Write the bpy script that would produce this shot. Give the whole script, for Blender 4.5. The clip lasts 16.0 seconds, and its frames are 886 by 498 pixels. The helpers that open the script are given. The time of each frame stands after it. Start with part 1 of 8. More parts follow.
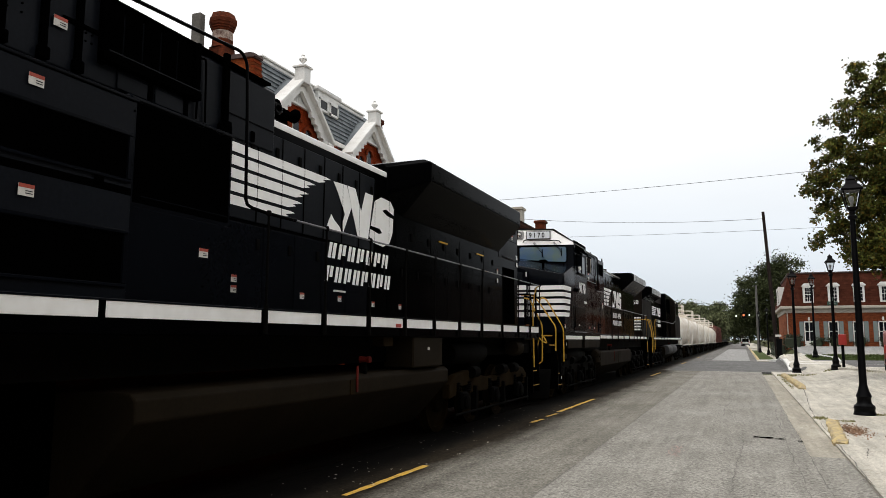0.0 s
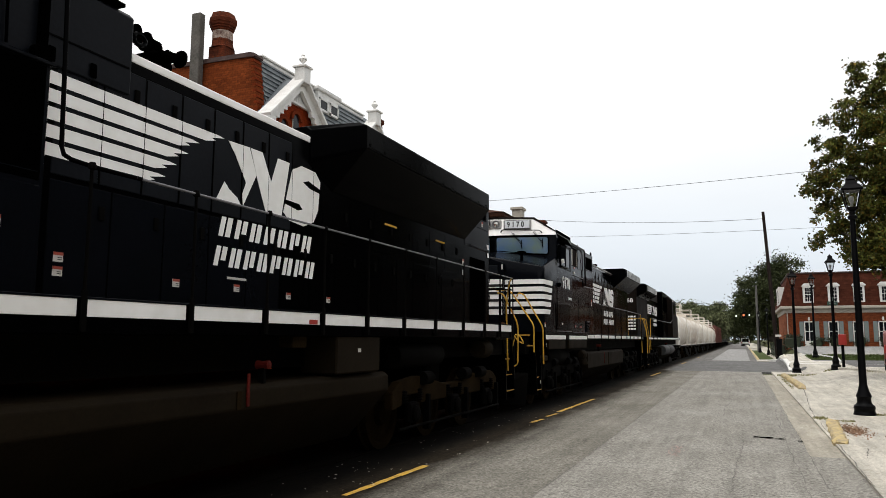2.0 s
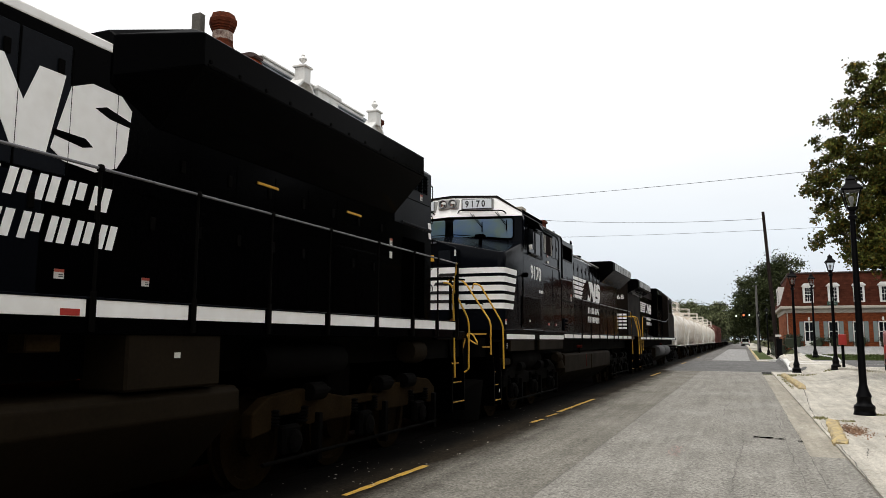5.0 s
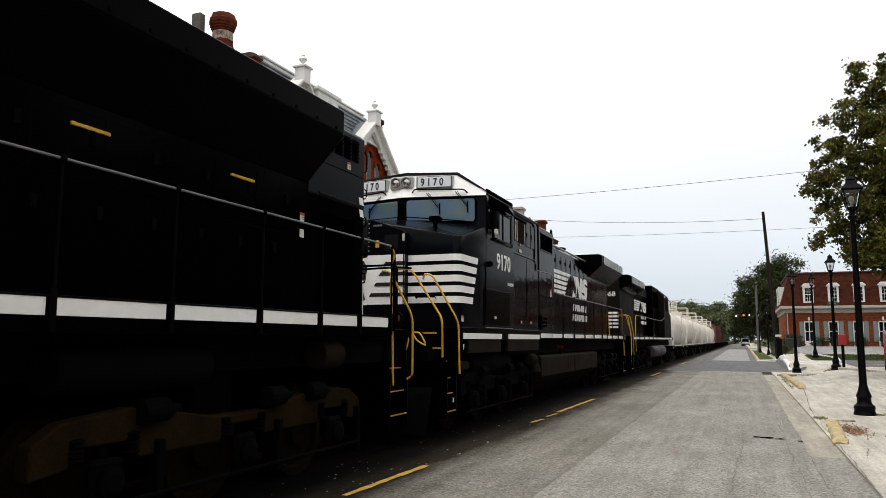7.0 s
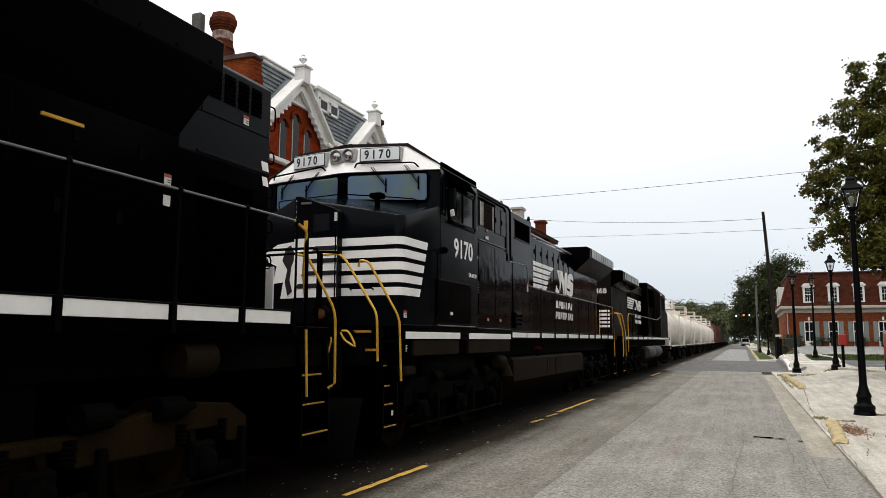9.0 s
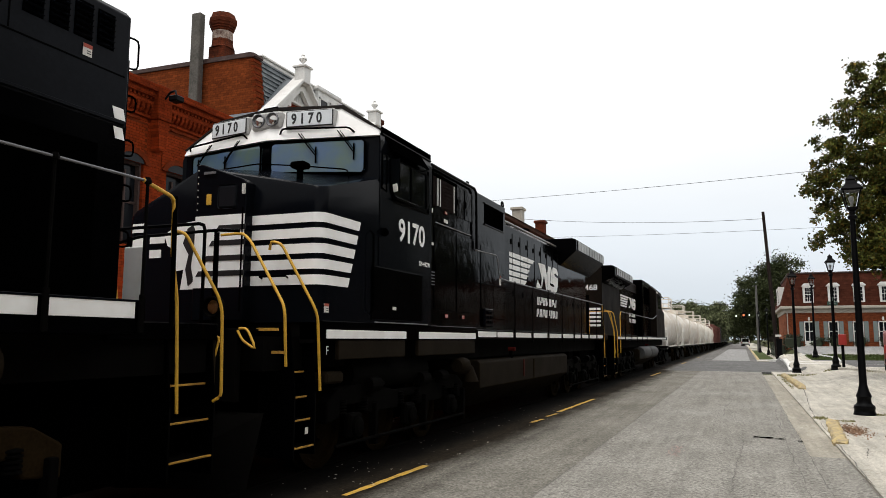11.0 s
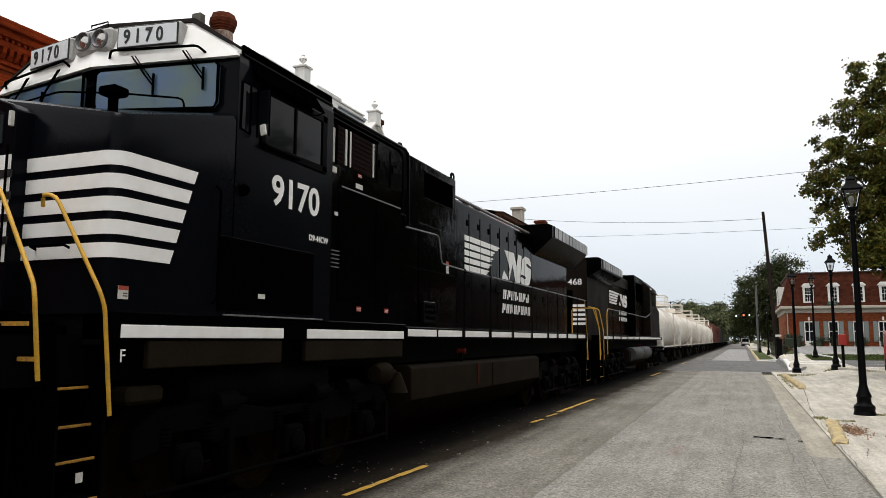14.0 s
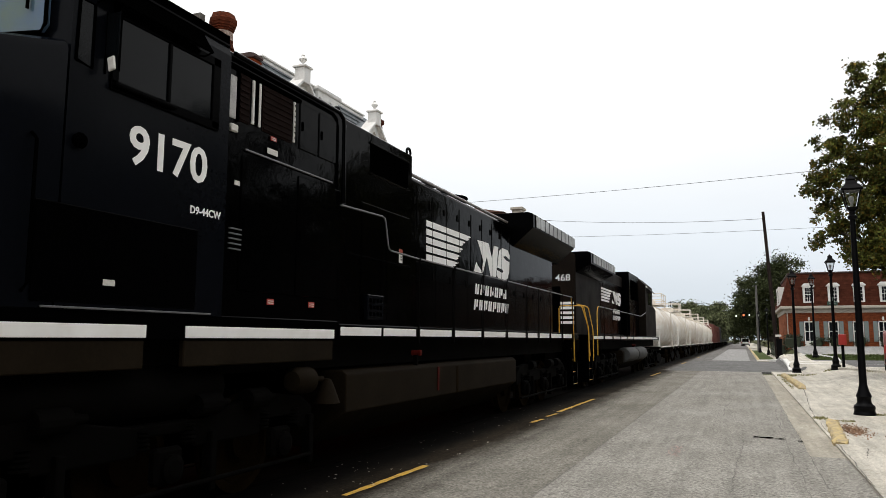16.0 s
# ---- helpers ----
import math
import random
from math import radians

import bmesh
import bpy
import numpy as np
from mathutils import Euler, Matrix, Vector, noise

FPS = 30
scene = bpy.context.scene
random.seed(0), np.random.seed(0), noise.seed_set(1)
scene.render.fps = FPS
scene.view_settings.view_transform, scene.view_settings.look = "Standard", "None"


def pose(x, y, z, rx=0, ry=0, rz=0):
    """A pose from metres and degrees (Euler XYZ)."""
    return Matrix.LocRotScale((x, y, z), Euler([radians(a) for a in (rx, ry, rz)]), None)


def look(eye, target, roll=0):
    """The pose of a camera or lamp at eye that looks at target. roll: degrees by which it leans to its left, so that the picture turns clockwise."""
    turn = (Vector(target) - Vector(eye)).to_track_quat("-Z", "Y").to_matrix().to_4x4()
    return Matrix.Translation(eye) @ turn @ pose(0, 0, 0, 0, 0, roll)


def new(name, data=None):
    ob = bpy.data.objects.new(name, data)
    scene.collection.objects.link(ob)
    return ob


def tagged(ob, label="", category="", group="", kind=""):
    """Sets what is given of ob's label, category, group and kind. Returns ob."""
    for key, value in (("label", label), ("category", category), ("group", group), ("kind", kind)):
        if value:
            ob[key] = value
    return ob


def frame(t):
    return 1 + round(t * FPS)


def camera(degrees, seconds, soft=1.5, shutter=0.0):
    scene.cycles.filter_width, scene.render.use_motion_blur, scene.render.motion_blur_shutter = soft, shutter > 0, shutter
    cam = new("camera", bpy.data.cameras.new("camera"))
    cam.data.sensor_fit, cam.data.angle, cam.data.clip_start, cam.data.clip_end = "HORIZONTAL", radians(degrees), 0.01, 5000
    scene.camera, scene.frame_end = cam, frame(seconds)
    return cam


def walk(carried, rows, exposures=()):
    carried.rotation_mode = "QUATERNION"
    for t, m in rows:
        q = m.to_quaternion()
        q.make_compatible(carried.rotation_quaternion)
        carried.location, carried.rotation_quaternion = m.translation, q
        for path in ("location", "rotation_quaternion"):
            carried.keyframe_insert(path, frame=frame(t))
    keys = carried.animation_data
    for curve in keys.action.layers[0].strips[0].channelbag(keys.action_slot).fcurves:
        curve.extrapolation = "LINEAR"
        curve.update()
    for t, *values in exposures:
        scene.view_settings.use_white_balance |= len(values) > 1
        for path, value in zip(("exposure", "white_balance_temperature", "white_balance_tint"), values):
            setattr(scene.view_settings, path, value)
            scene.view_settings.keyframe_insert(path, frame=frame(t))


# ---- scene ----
# camera: stands still on the pavement edge, looks slightly up along the street
cam = camera(61.775, 16.0, soft=0.85)
YAW, PITCH, ROLL = radians(21.911), radians(6.927), 0.194
EYE = Vector((0, 0, 1.6))
AHEAD = Vector((-math.sin(YAW) * math.cos(PITCH), math.cos(YAW) * math.cos(PITCH), math.sin(PITCH)))
STAND = look(EYE, EYE + AHEAD * 10, ROLL)
walk(cam, [(0, STAND), (16, STAND)], exposures=[(0, 0.0), (16, 0.0)])

# overcast sky and a broad, weak sun behind the cloud
world = bpy.data.worlds.new("overcast_sky")
scene.world = world
world.use_nodes = True
wn, wl = world.node_tree.nodes, world.node_tree.links
wn.clear()
w_out = wn.new("ShaderNodeOutputWorld")
w_bg = wn.new("ShaderNodeBackground")
w_sky = wn.new("ShaderNodeTexSky")
w_sky.sky_type = "NISHITA"
w_sky.sun_disc = False
w_sky.sun_elevation, w_sky.sun_rotation = radians(69), radians(197)
w_sky.dust_density, w_sky.air_density = 4.0, 1.0
w_grey = wn.new("ShaderNodeHueSaturation")
w_grey.inputs["Saturation"].default_value = 0.35
w_grey.inputs["Value"].default_value = 0.10
wl.new(w_sky.outputs[0], w_grey.inputs["Color"])
w_co = wn.new("ShaderNodeTexCoord")
w_sep = wn.new("ShaderNodeSeparateXYZ")
wl.new(w_co.outputs["Generated"], w_sep.inputs[0])
w_ramp = wn.new("ShaderNodeValToRGB")
w_ramp.color_ramp.elements[0].position, w_ramp.color_ramp.elements[0].color = 0.0, (0.60, 0.665, 0.73, 1)
w_ramp.color_ramp.elements[1].position, w_ramp.color_ramp.elements[1].color = 0.30, (1.0, 1.0, 1.0, 1)
w_mid = w_ramp.color_ramp.elements.new(0.13)
w_mid.color = (0.75, 0.80, 0.85, 1)
wl.new(w_sep.outputs["Z"], w_ramp.inputs[0])
w_cl = wn.new("ShaderNodeTexNoise")
w_cl.inputs["Scale"].default_value, w_cl.inputs["Detail"].default_value = 3.0, 5.0
w_map = wn.new("ShaderNodeMapping")
w_map.inputs["Scale"].default_value = (1, 1, 4)
wl.new(w_co.outputs["Generated"], w_map.inputs[0])
wl.new(w_map.outputs[0], w_cl.inputs["Vector"])
w_cr = wn.new("ShaderNodeMapRange")
w_cr.inputs["From Min"].default_value, w_cr.inputs["From Max"].default_value = 0.3, 0.7
w_cr.inputs["To Min"].default_value, w_cr.inputs["To Max"].default_value = 0.97, 1.03
wl.new(w_cl.outputs[0], w_cr.inputs["Value"])
w_mul = wn.new("ShaderNodeVectorMath")
w_mul.operation = "SCALE"
wl.new(w_ramp.outputs[0], w_mul.inputs[0])
wl.new(w_cr.outputs[0], w_mul.inputs["Scale"])
w_mix = wn.new("ShaderNodeMix")
w_mix.data_type = "RGBA"
w_mix.inputs["Factor"].default_value = 0.88
wl.new(w_grey.outputs[0], w_mix.inputs["A"])
wl.new(w_mul.outputs[0], w_mix.inputs["B"])
wl.new(w_mix.outputs["Result"], w_bg.inputs["Color"])
w_bg.inputs["Strength"].default_value = 1.20
wl.new(w_bg.outputs[0], w_out.inputs[0])

sun_data = bpy.data.lights.new("sun", "SUN")
sun_data.energy, sun_data.angle, sun_data.color = 1.6, radians(22), (1.0, 0.97, 0.93)
sun = new("sun", sun_data)
sun.matrix_world = look((-6, -20, 56), (0, 0, 0))


# ---- building helpers ----
def box(bm, x0, x1, y0, y1, z0, z1, bev=0.0, seg=1):
    vs = [bm.verts.new((x, y, z)) for x in (x0, x1) for y in (y0, y1) for z in (z0, z1)]
    q = [(0, 1, 3, 2), (4, 6, 7, 5), (0, 4, 5, 1), (2, 3, 7, 6), (0, 2, 6, 4), (1, 5, 7, 3)]
    fs = [bm.faces.new([vs[i] for i in f]) for f in q]
    if bev:
        es = list({e for f in fs for e in f.edges})
        bmesh.ops.bevel(bm, geom=es, offset=bev, segments=seg, affect="EDGES", profile=0.5)
    return bm


def prism(bm, poly, axis, a, b, bev=0.0):
    """A polygon in the two other axes, drawn out along an axis from a to b."""
    def at(p, v):
        return {"x": (v, p[0], p[1]), "y": (p[0], v, p[1]), "z": (p[0], p[1], v)}[axis]
    lo = [bm.verts.new(at(p, a)) for p in poly]
    hi = [bm.verts.new(at(p, b)) for p in poly]
    n = len(poly)
    fs = [bm.faces.new(lo), bm.faces.new(hi[::-1])]
    fs += [bm.faces.new([lo[(i + 1) % n], lo[i], hi[i], hi[(i + 1) % n]]) for i in range(n)]
    bmesh.ops.recalc_face_normals(bm, faces=fs)
    if bev:
        bmesh.ops.bevel(bm, geom=list({e for f in fs for e in f.edges}), offset=bev, segments=2, affect="EDGES", profile=0.5)
    return bm


def loft(bm, rings, caps=True):
    rows = [[bm.verts.new(p) for p in ring] for ring in rings]
    n = len(rows[0])
    fs = []
    for a, b in zip(rows, rows[1:]):
        fs += [bm.faces.new([a[i], a[(i + 1) % n], b[(i + 1) % n], b[i]]) for i in range(n)]
    if caps:
        fs += [bm.faces.new(rows[0][::-1]), bm.faces.new(rows[-1])]
    bmesh.ops.recalc_face_normals(bm, faces=fs)
    return bm


def tube(bm, pts, r, seg=8):
    """A round rod along a line of points."""
    pts = [Vector(p) for p in pts]
    rings = []
    for i, p in enumerate(pts):
        d = (pts[min(i + 1, len(pts) - 1)] - pts[max(i - 1, 0)]).normalized()
        side = d.cross(Vector((0.31, 0.17, 0.93)) if abs(d.z) < 0.8 else Vector((0.93, 0.31, 0.1))).normalized()
        up = side.cross(d)
        rr = r[i] if isinstance(r, (list, tuple)) else r
        rings.append([p + (side * math.cos(k * 2 * math.pi / seg) + up * math.sin(k * 2 * math.pi / seg)) * rr for k in range(seg)])
    return loft(bm, rings)


def lathe(bm, prof, seg=16, c=(0, 0, 0), axis="z"):
    """A turned body: (radius, height) pairs about an axis through c."""
    rings = []
    for r, h in prof:
        ring = []
        for k in range(seg):
            a = k * 2 * math.pi / seg
            u, v = max(r, 0.0005) * math.cos(a), max(r, 0.0005) * math.sin(a)
            p = {"z": (u, v, h), "x": (h, u, v), "y": (v, h, u)}[axis]
            ring.append(Vector(p) + Vector(c))
        rings.append(ring)
    return loft(bm, rings)


def smooth(ob, angle=35):
    for p in ob.data.polygons:
        p.use_smooth = True
    ob.data.set_sharp_from_angle(angle=radians(angle))
    return ob


BASE = {}


def part(name, bm, material, parent=None, label=""):
    """One mesh object out of a bmesh, under a thing or a part."""
    me = bpy.data.meshes.new(name)
    root = parent
    while root is not None and root.parent is not None:
        root = root.parent
    if root is not None and root.name in BASE:
        bmesh.ops.translate(bm, verts=bm.verts, vec=-BASE[root.name])
    bm.to_mesh(me)
    bm.free()
    for m in material if isinstance(material, (list, tuple)) else [material]:
        me.materials.append(m)
    ob = new(name, me)
    ob.parent = parent
    if label:
        ob["label"] = label
    return ob


def thing(name, base, label="", category="", group="", kind=""):
    ob = new(name)
    ob.empty_display_size = 0.2
    ob.location = base
    BASE[ob.name] = Vector(base)
    return tagged(ob, label, category, group, kind)


def bx(name, mat, parent, x0, x1, y0, y1, z0, z1, bev=0.0, label=""):
    return part(name, box(bmesh.new(), x0, x1, y0, y1, z0, z1, bev), mat, parent, label)


def rod(name, mat, parent, pts, r, seg=8, label=""):
    return smooth(part(name, tube(bmesh.new(), pts, r, seg), mat, parent, label), 50)


def words(name, text, size, mat, parent, m, wide=1.0, deep=0.002, bold=0.0, gap=1.0):
    """Lettering in the built-in font, as a mesh, its left foot at the pose m."""
    cu = bpy.data.curves.new(name, "FONT")
    cu.body, cu.size, cu.extrude, cu.resolution_u, cu.offset, cu.space_character = text, size, deep, 3, bold, gap
    tmp = bpy.data.objects.new("tmp", cu)
    scene.collection.objects.link(tmp)
    me = bpy.data.meshes.new_from_object(tmp.evaluated_get(bpy.context.evaluated_depsgraph_get()))
    bpy.data.objects.remove(tmp)
    bm = bmesh.new()
    bm.from_mesh(me)
    bpy.data.meshes.remove(me)
    bmesh.ops.scale(bm, vec=(wide, 1, 1), verts=bm.verts)
    bmesh.ops.transform(bm, matrix=m, verts=bm.verts)
    return part(name, bm, mat, parent)
# ---- materials ----
def make(name, col, rough=0.6, metal=0.0, col2=None, scale=3.0, fine=60.0, mix=0.5, bump=0.0, spec=0.5, island=0.0, rvar=0.12,
         coat=0.0, stretch=(1, 1, 1), world_co=False):
    """A surface with stains at one scale and grain at a finer one."""
    m = bpy.data.materials.new(name)
    m.use_nodes = True
    n, l = m.node_tree.nodes, m.node_tree.links
    b = n["Principled BSDF"]
    co = n.new("ShaderNodeNewGeometry") if world_co else n.new("ShaderNodeTexCoord")
    mp = n.new("ShaderNodeMapping")
    mp.inputs["Scale"].default_value = stretch
    l.new(co.outputs["Position" if world_co else "Object"], mp.inputs[0])
    n1 = n.new("ShaderNodeTexNoise")
    n1.inputs["Scale"].default_value, n1.inputs["Detail"].default_value = scale, 6
    n2 = n.new("ShaderNodeTexNoise")
    n2.inputs["Scale"].default_value, n2.inputs["Detail"].default_value = fine, 4
    l.new(mp.outputs[0], n1.inputs["Vector"])
    l.new(mp.outputs[0], n2.inputs["Vector"])
    add = n.new("ShaderNodeMath")
    add.operation = "MULTIPLY_ADD"
    add.inputs[1].default_value = 0.45
    l.new(n2.outputs[0], add.inputs[0])
    s1 = n.new("ShaderNodeMath")
    s1.operation = "MULTIPLY"
    s1.inputs[1].default_value = 0.55
    l.new(n1.outputs[0], s1.inputs[0])
    l.new(s1.outputs[0], add.inputs[2])
    rg = n.new("ShaderNodeMapRange")
    rg.inputs["From Min"].default_value, rg.inputs["From Max"].default_value = 0.35, 0.65
    l.new(add.outputs[0], rg.inputs["Value"])
    mx = n.new("ShaderNodeMix")
    mx.data_type = "RGBA"
    c2 = col2 or tuple(c * (1 - mix) for c in col)
    mx.inputs["A"].default_value, mx.inputs["B"].default_value = (*c2, 1), (*col, 1)
    l.new(rg.outputs[0], mx.inputs["Factor"])
    out = mx.outputs["Result"]
    if island:
        info = n.new("ShaderNodeObjectInfo")
        hs = n.new("ShaderNodeHueSaturation")
        vr = n.new("ShaderNodeMapRange")
        vr.inputs["To Min"].default_value, vr.inputs["To Max"].default_value = 1 - island, 1 + island
        geo = n.new("ShaderNodeNewGeometry")
        sm = n.new("ShaderNodeMath")
        sm.operation = "ADD"
        l.new(info.outputs["Random"], sm.inputs[0])
        l.new(geo.outputs["Random Per Island"], sm.inputs[1])
        fr = n.new("ShaderNodeMath")
        fr.operation = "FRACT"
        l.new(sm.outputs[0], fr.inputs[0])
        l.new(fr.outputs[0], vr.inputs["Value"])
        l.new(vr.outputs[0], hs.inputs["Value"])
        l.new(out, hs.inputs["Color"])
        out = hs.outputs[0]
    l.new(out, b.inputs["Base Color"])
    rr = n.new("ShaderNodeMapRange")
    rr.inputs["To Min"].default_value, rr.inputs["To Max"].default_value = min(1, rough + rvar), max(0.02, rough - rvar)
    l.new(n1.outputs[0], rr.inputs["Value"])
    l.new(rr.outputs[0], b.inputs["Roughness"])
    b.inputs["Metallic"].default_value = metal
    b.inputs["Specular IOR Level"].default_value = spec
    b.inputs["Coat Weight"].default_value = coat
    if bump:
        bp = n.new("ShaderNodeBump")
        bp.inputs["Strength"].default_value, bp.inputs["Distance"].default_value = 0.6, bump
        l.new(add.outputs[0], bp.inputs["Height"])
        l.new(bp.outputs[0], b.inputs["Normal"])
    return m


def glow(name, col, strength):
    m = bpy.data.materials.new(name)
    m.use_nodes = True
    b = m.node_tree.nodes["Principled BSDF"]
    b.inputs["Base Color"].default_value = (*col, 1)
    b.inputs["Emission Color"].default_value = (*col, 1)
    b.inputs["Emission Strength"].default_value = strength
    return m


M_BLACK = make("black_loco_paint", (0.0009, 0.0009, 0.0011), 0.15, spec=0.012, scale=0.9, fine=14, mix=0.4, rvar=0.12, bump=0.003)
# Bluish, paler copy of the black paint: sky sheen put into its colour.
M_BLACK2 = make("black_loco_paint_sky_sheen", (0.0036, 0.0044, 0.0064), 0.18, spec=0.05, scale=1.2, fine=30, mix=0.4, bump=0.002)
# Palest copy of the black paint; reflected sky is put into its colour.
M_PANEL = make("black_panel_paint_sky_sheen", (0.0072, 0.0085, 0.0115), 0.36, spec=0.05, scale=1.0, fine=26, mix=0.45, bump=0.002)
# Pale grey puts the sky's reflection into the wing plates' colour.
M_WINGSHEEN = make("grey_wing_paint_sky_reflection", (0.62, 0.64, 0.65), 0.5, spec=0.1, scale=2.0, fine=20, mix=0.5, bump=0.002)
M_SOOTY = make("sooty_brown_black_paint", (0.0125, 0.0085, 0.0060), 0.6, col2=(0.0035, 0.0028, 0.0024), spec=0.05, scale=1.4, fine=18, bump=0.003)
M_CABINET = make("polished_black_cabinet_paint", (0.0009, 0.0009, 0.0011), 0.07, spec=0.036, scale=0.7, fine=4, mix=0.4, rvar=0.06, bump=0.015)
M_GLOSS = make("glossy_black_hood_paint", (0.0009, 0.0009, 0.0011), 0.07, spec=0.026, scale=0.7, fine=4, mix=0.4, rvar=0.06, bump=0.015)
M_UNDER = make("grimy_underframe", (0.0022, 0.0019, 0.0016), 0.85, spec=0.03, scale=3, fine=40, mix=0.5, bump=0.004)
M_TRUCK = make("rusty_brown_truck_casting", (0.020, 0.0120, 0.0045), 0.85, spec=0.03, scale=2.5, fine=40, mix=0.6, bump=0.006)
M_TANKG = make("dull_grey_tank_paint", (0.0150, 0.0105, 0.0058), 0.7, spec=0.04, scale=1.5, fine=30, mix=0.45, bump=0.003)
M_WHITE = make("white_loco_paint", (0.98, 0.975, 0.955), 0.42, col2=(0.87, 0.855, 0.82), scale=1.4, fine=7, bump=0.001)
M_YELLOW = make("yellow_rail_paint", (0.76, 0.42, 0.035), 0.5, scale=6, fine=60, mix=0.35)
M_WORNYEL = make("scuffed_yellow_step_paint", (0.62, 0.32, 0.03), 0.7, col2=(0.20, 0.10, 0.02), scale=9, fine=60)
M_FRAME = make("grubby_board_frame", (0.50, 0.49, 0.47), 0.5, scale=8, fine=50, mix=0.35)
M_GREYMET = make("grey_metal", (0.20, 0.20, 0.21), 0.45, 0.6, scale=8, fine=60, mix=0.3)
M_STEEL = make("worn_steel", (0.30, 0.29, 0.28), 0.4, 0.6, scale=8, fine=60, mix=0.4)
M_GRILLE = make("dark_red_brown_grille", (0.012, 0.006, 0.0048), 0.8, spec=0.05, scale=6, fine=50, mix=0.5)
# Shade in openings and recesses is put into this near-black; black fittings share it.
M_VOID = make("near_black_shade_and_fittings", (0.0006, 0.0006, 0.0006), 0.9, spec=0.0, mix=0.3)
M_DARKRED = make("grimy_red_gauge_paint", (0.12, 0.010, 0.006), 0.7, spec=0.1, mix=0.6)
M_RED = make("red_enamel", (0.42, 0.03, 0.02), 0.4, mix=0.3)
M_STICK = make("white_sticker", (0.68, 0.66, 0.61), 0.5, scale=20, mix=0.2)
M_ORANGE = make("orange_sticker_band", (0.42, 0.06, 0.03), 0.6, mix=0.4)
M_NUMB = make("number_board_face", (0.75, 0.78, 0.80), 0.3, mix=0.1)
M_DIGIT = make("black_digit_paint", (0.006, 0.006, 0.007), 0.5, mix=0.2)
M_AMBER = make("amber_light_lens", (0.20, 0.085, 0.03), 0.15, spec=0.4, mix=0.4)
M_LENS = make("headlight_glass", (0.55, 0.53, 0.50), 0.08, 0.8, mix=0.2)
M_TANKW = make("white_tank_car_paint", (0.82, 0.80, 0.75), 0.5, col2=(0.56, 0.46, 0.34), scale=0.5, fine=3, bump=0.0)
M_RUST = make("red_brown_boxcar_paint", (0.17, 0.050, 0.035), 0.65, scale=1.5, fine=20, mix=0.5)
M_HOPPER = make("dark_hopper_car_paint", (0.045, 0.045, 0.045), 0.7, scale=1.5, fine=20, mix=0.4)
M_RAIL = make("rail_steel", (0.006, 0.005, 0.004), 0.9, 0.0, spec=0.02, scale=6, fine=60, mix=0.5)


def clear_glass(name, tint, gloss):
    """A thin clear pane: mostly see-through, with a gloss that grows towards grazing."""
    m = bpy.data.materials.new(name)
    m.use_nodes = True
    n, l = m.node_tree.nodes, m.node_tree.links
    n.clear()
    out, mix = n.new("ShaderNodeOutputMaterial"), n.new("ShaderNodeMixShader")
    see, shine, fr = n.new("ShaderNodeBsdfTransparent"), n.new("ShaderNodeBsdfGlossy"), n.new("ShaderNodeFresnel")
    see.inputs["Color"].default_value = (*tint, 1)
    shine.inputs["Roughness"].default_value = 0.08
    fr.inputs["IOR"].default_value = gloss
    l.new(fr.outputs[0], mix.inputs[0])
    l.new(see.outputs[0], mix.inputs[1])
    l.new(shine.outputs[0], mix.inputs[2])
    l.new(mix.outputs[0], out.inputs[0])
    return m


M_GLASS = make("dark_cab_glass", (0.004, 0.005, 0.006), 0.06, spec=0.10, rvar=0.03, mix=0.3, scale=1.2)
# Tint plus a painted sky reflection: blue and green mottle in the base colour.
M_WINDS = make("tinted_windscreen_with_painted_reflection", (0.060, 0.115, 0.25), 0.10, col2=(0.10, 0.15, 0.11), spec=0.40, scale=1.9, fine=3, rvar=0.03)
M_WIN = make("house_window_glass", (0.012, 0.014, 0.017), 0.06, spec=0.14, rvar=0.03, mix=0.3, scale=1.2)
# ---- street surfaces ----
def ss(a, b, v):
    k = min(1, max(0, (v - a) / (b - a)))
    return k * k * (3 - 2 * k)


def rise(x, y):
    """The ground climbs gently behind the pavement."""
    ys = [(0, 0), (18, 0), (38, 0.28), (53, 0.40), (72, 1.12), (110, 1.35), (4000, 1.35)]
    h = 0
    for (a, ha), (b, hb) in zip(ys, ys[1:]):
        if a <= y <= b:
            h = ha + (hb - ha) * (y - a) / (b - a)
    # at the street corner the apron is level behind its kerb
    f = ss(41, 44.5, y) * (1 - ss(57, 61, y))
    return h * ss(2.5 - 0.6 * f, 4.2 - 1.75 * f, x) * (1 - ss(90, 200, x))


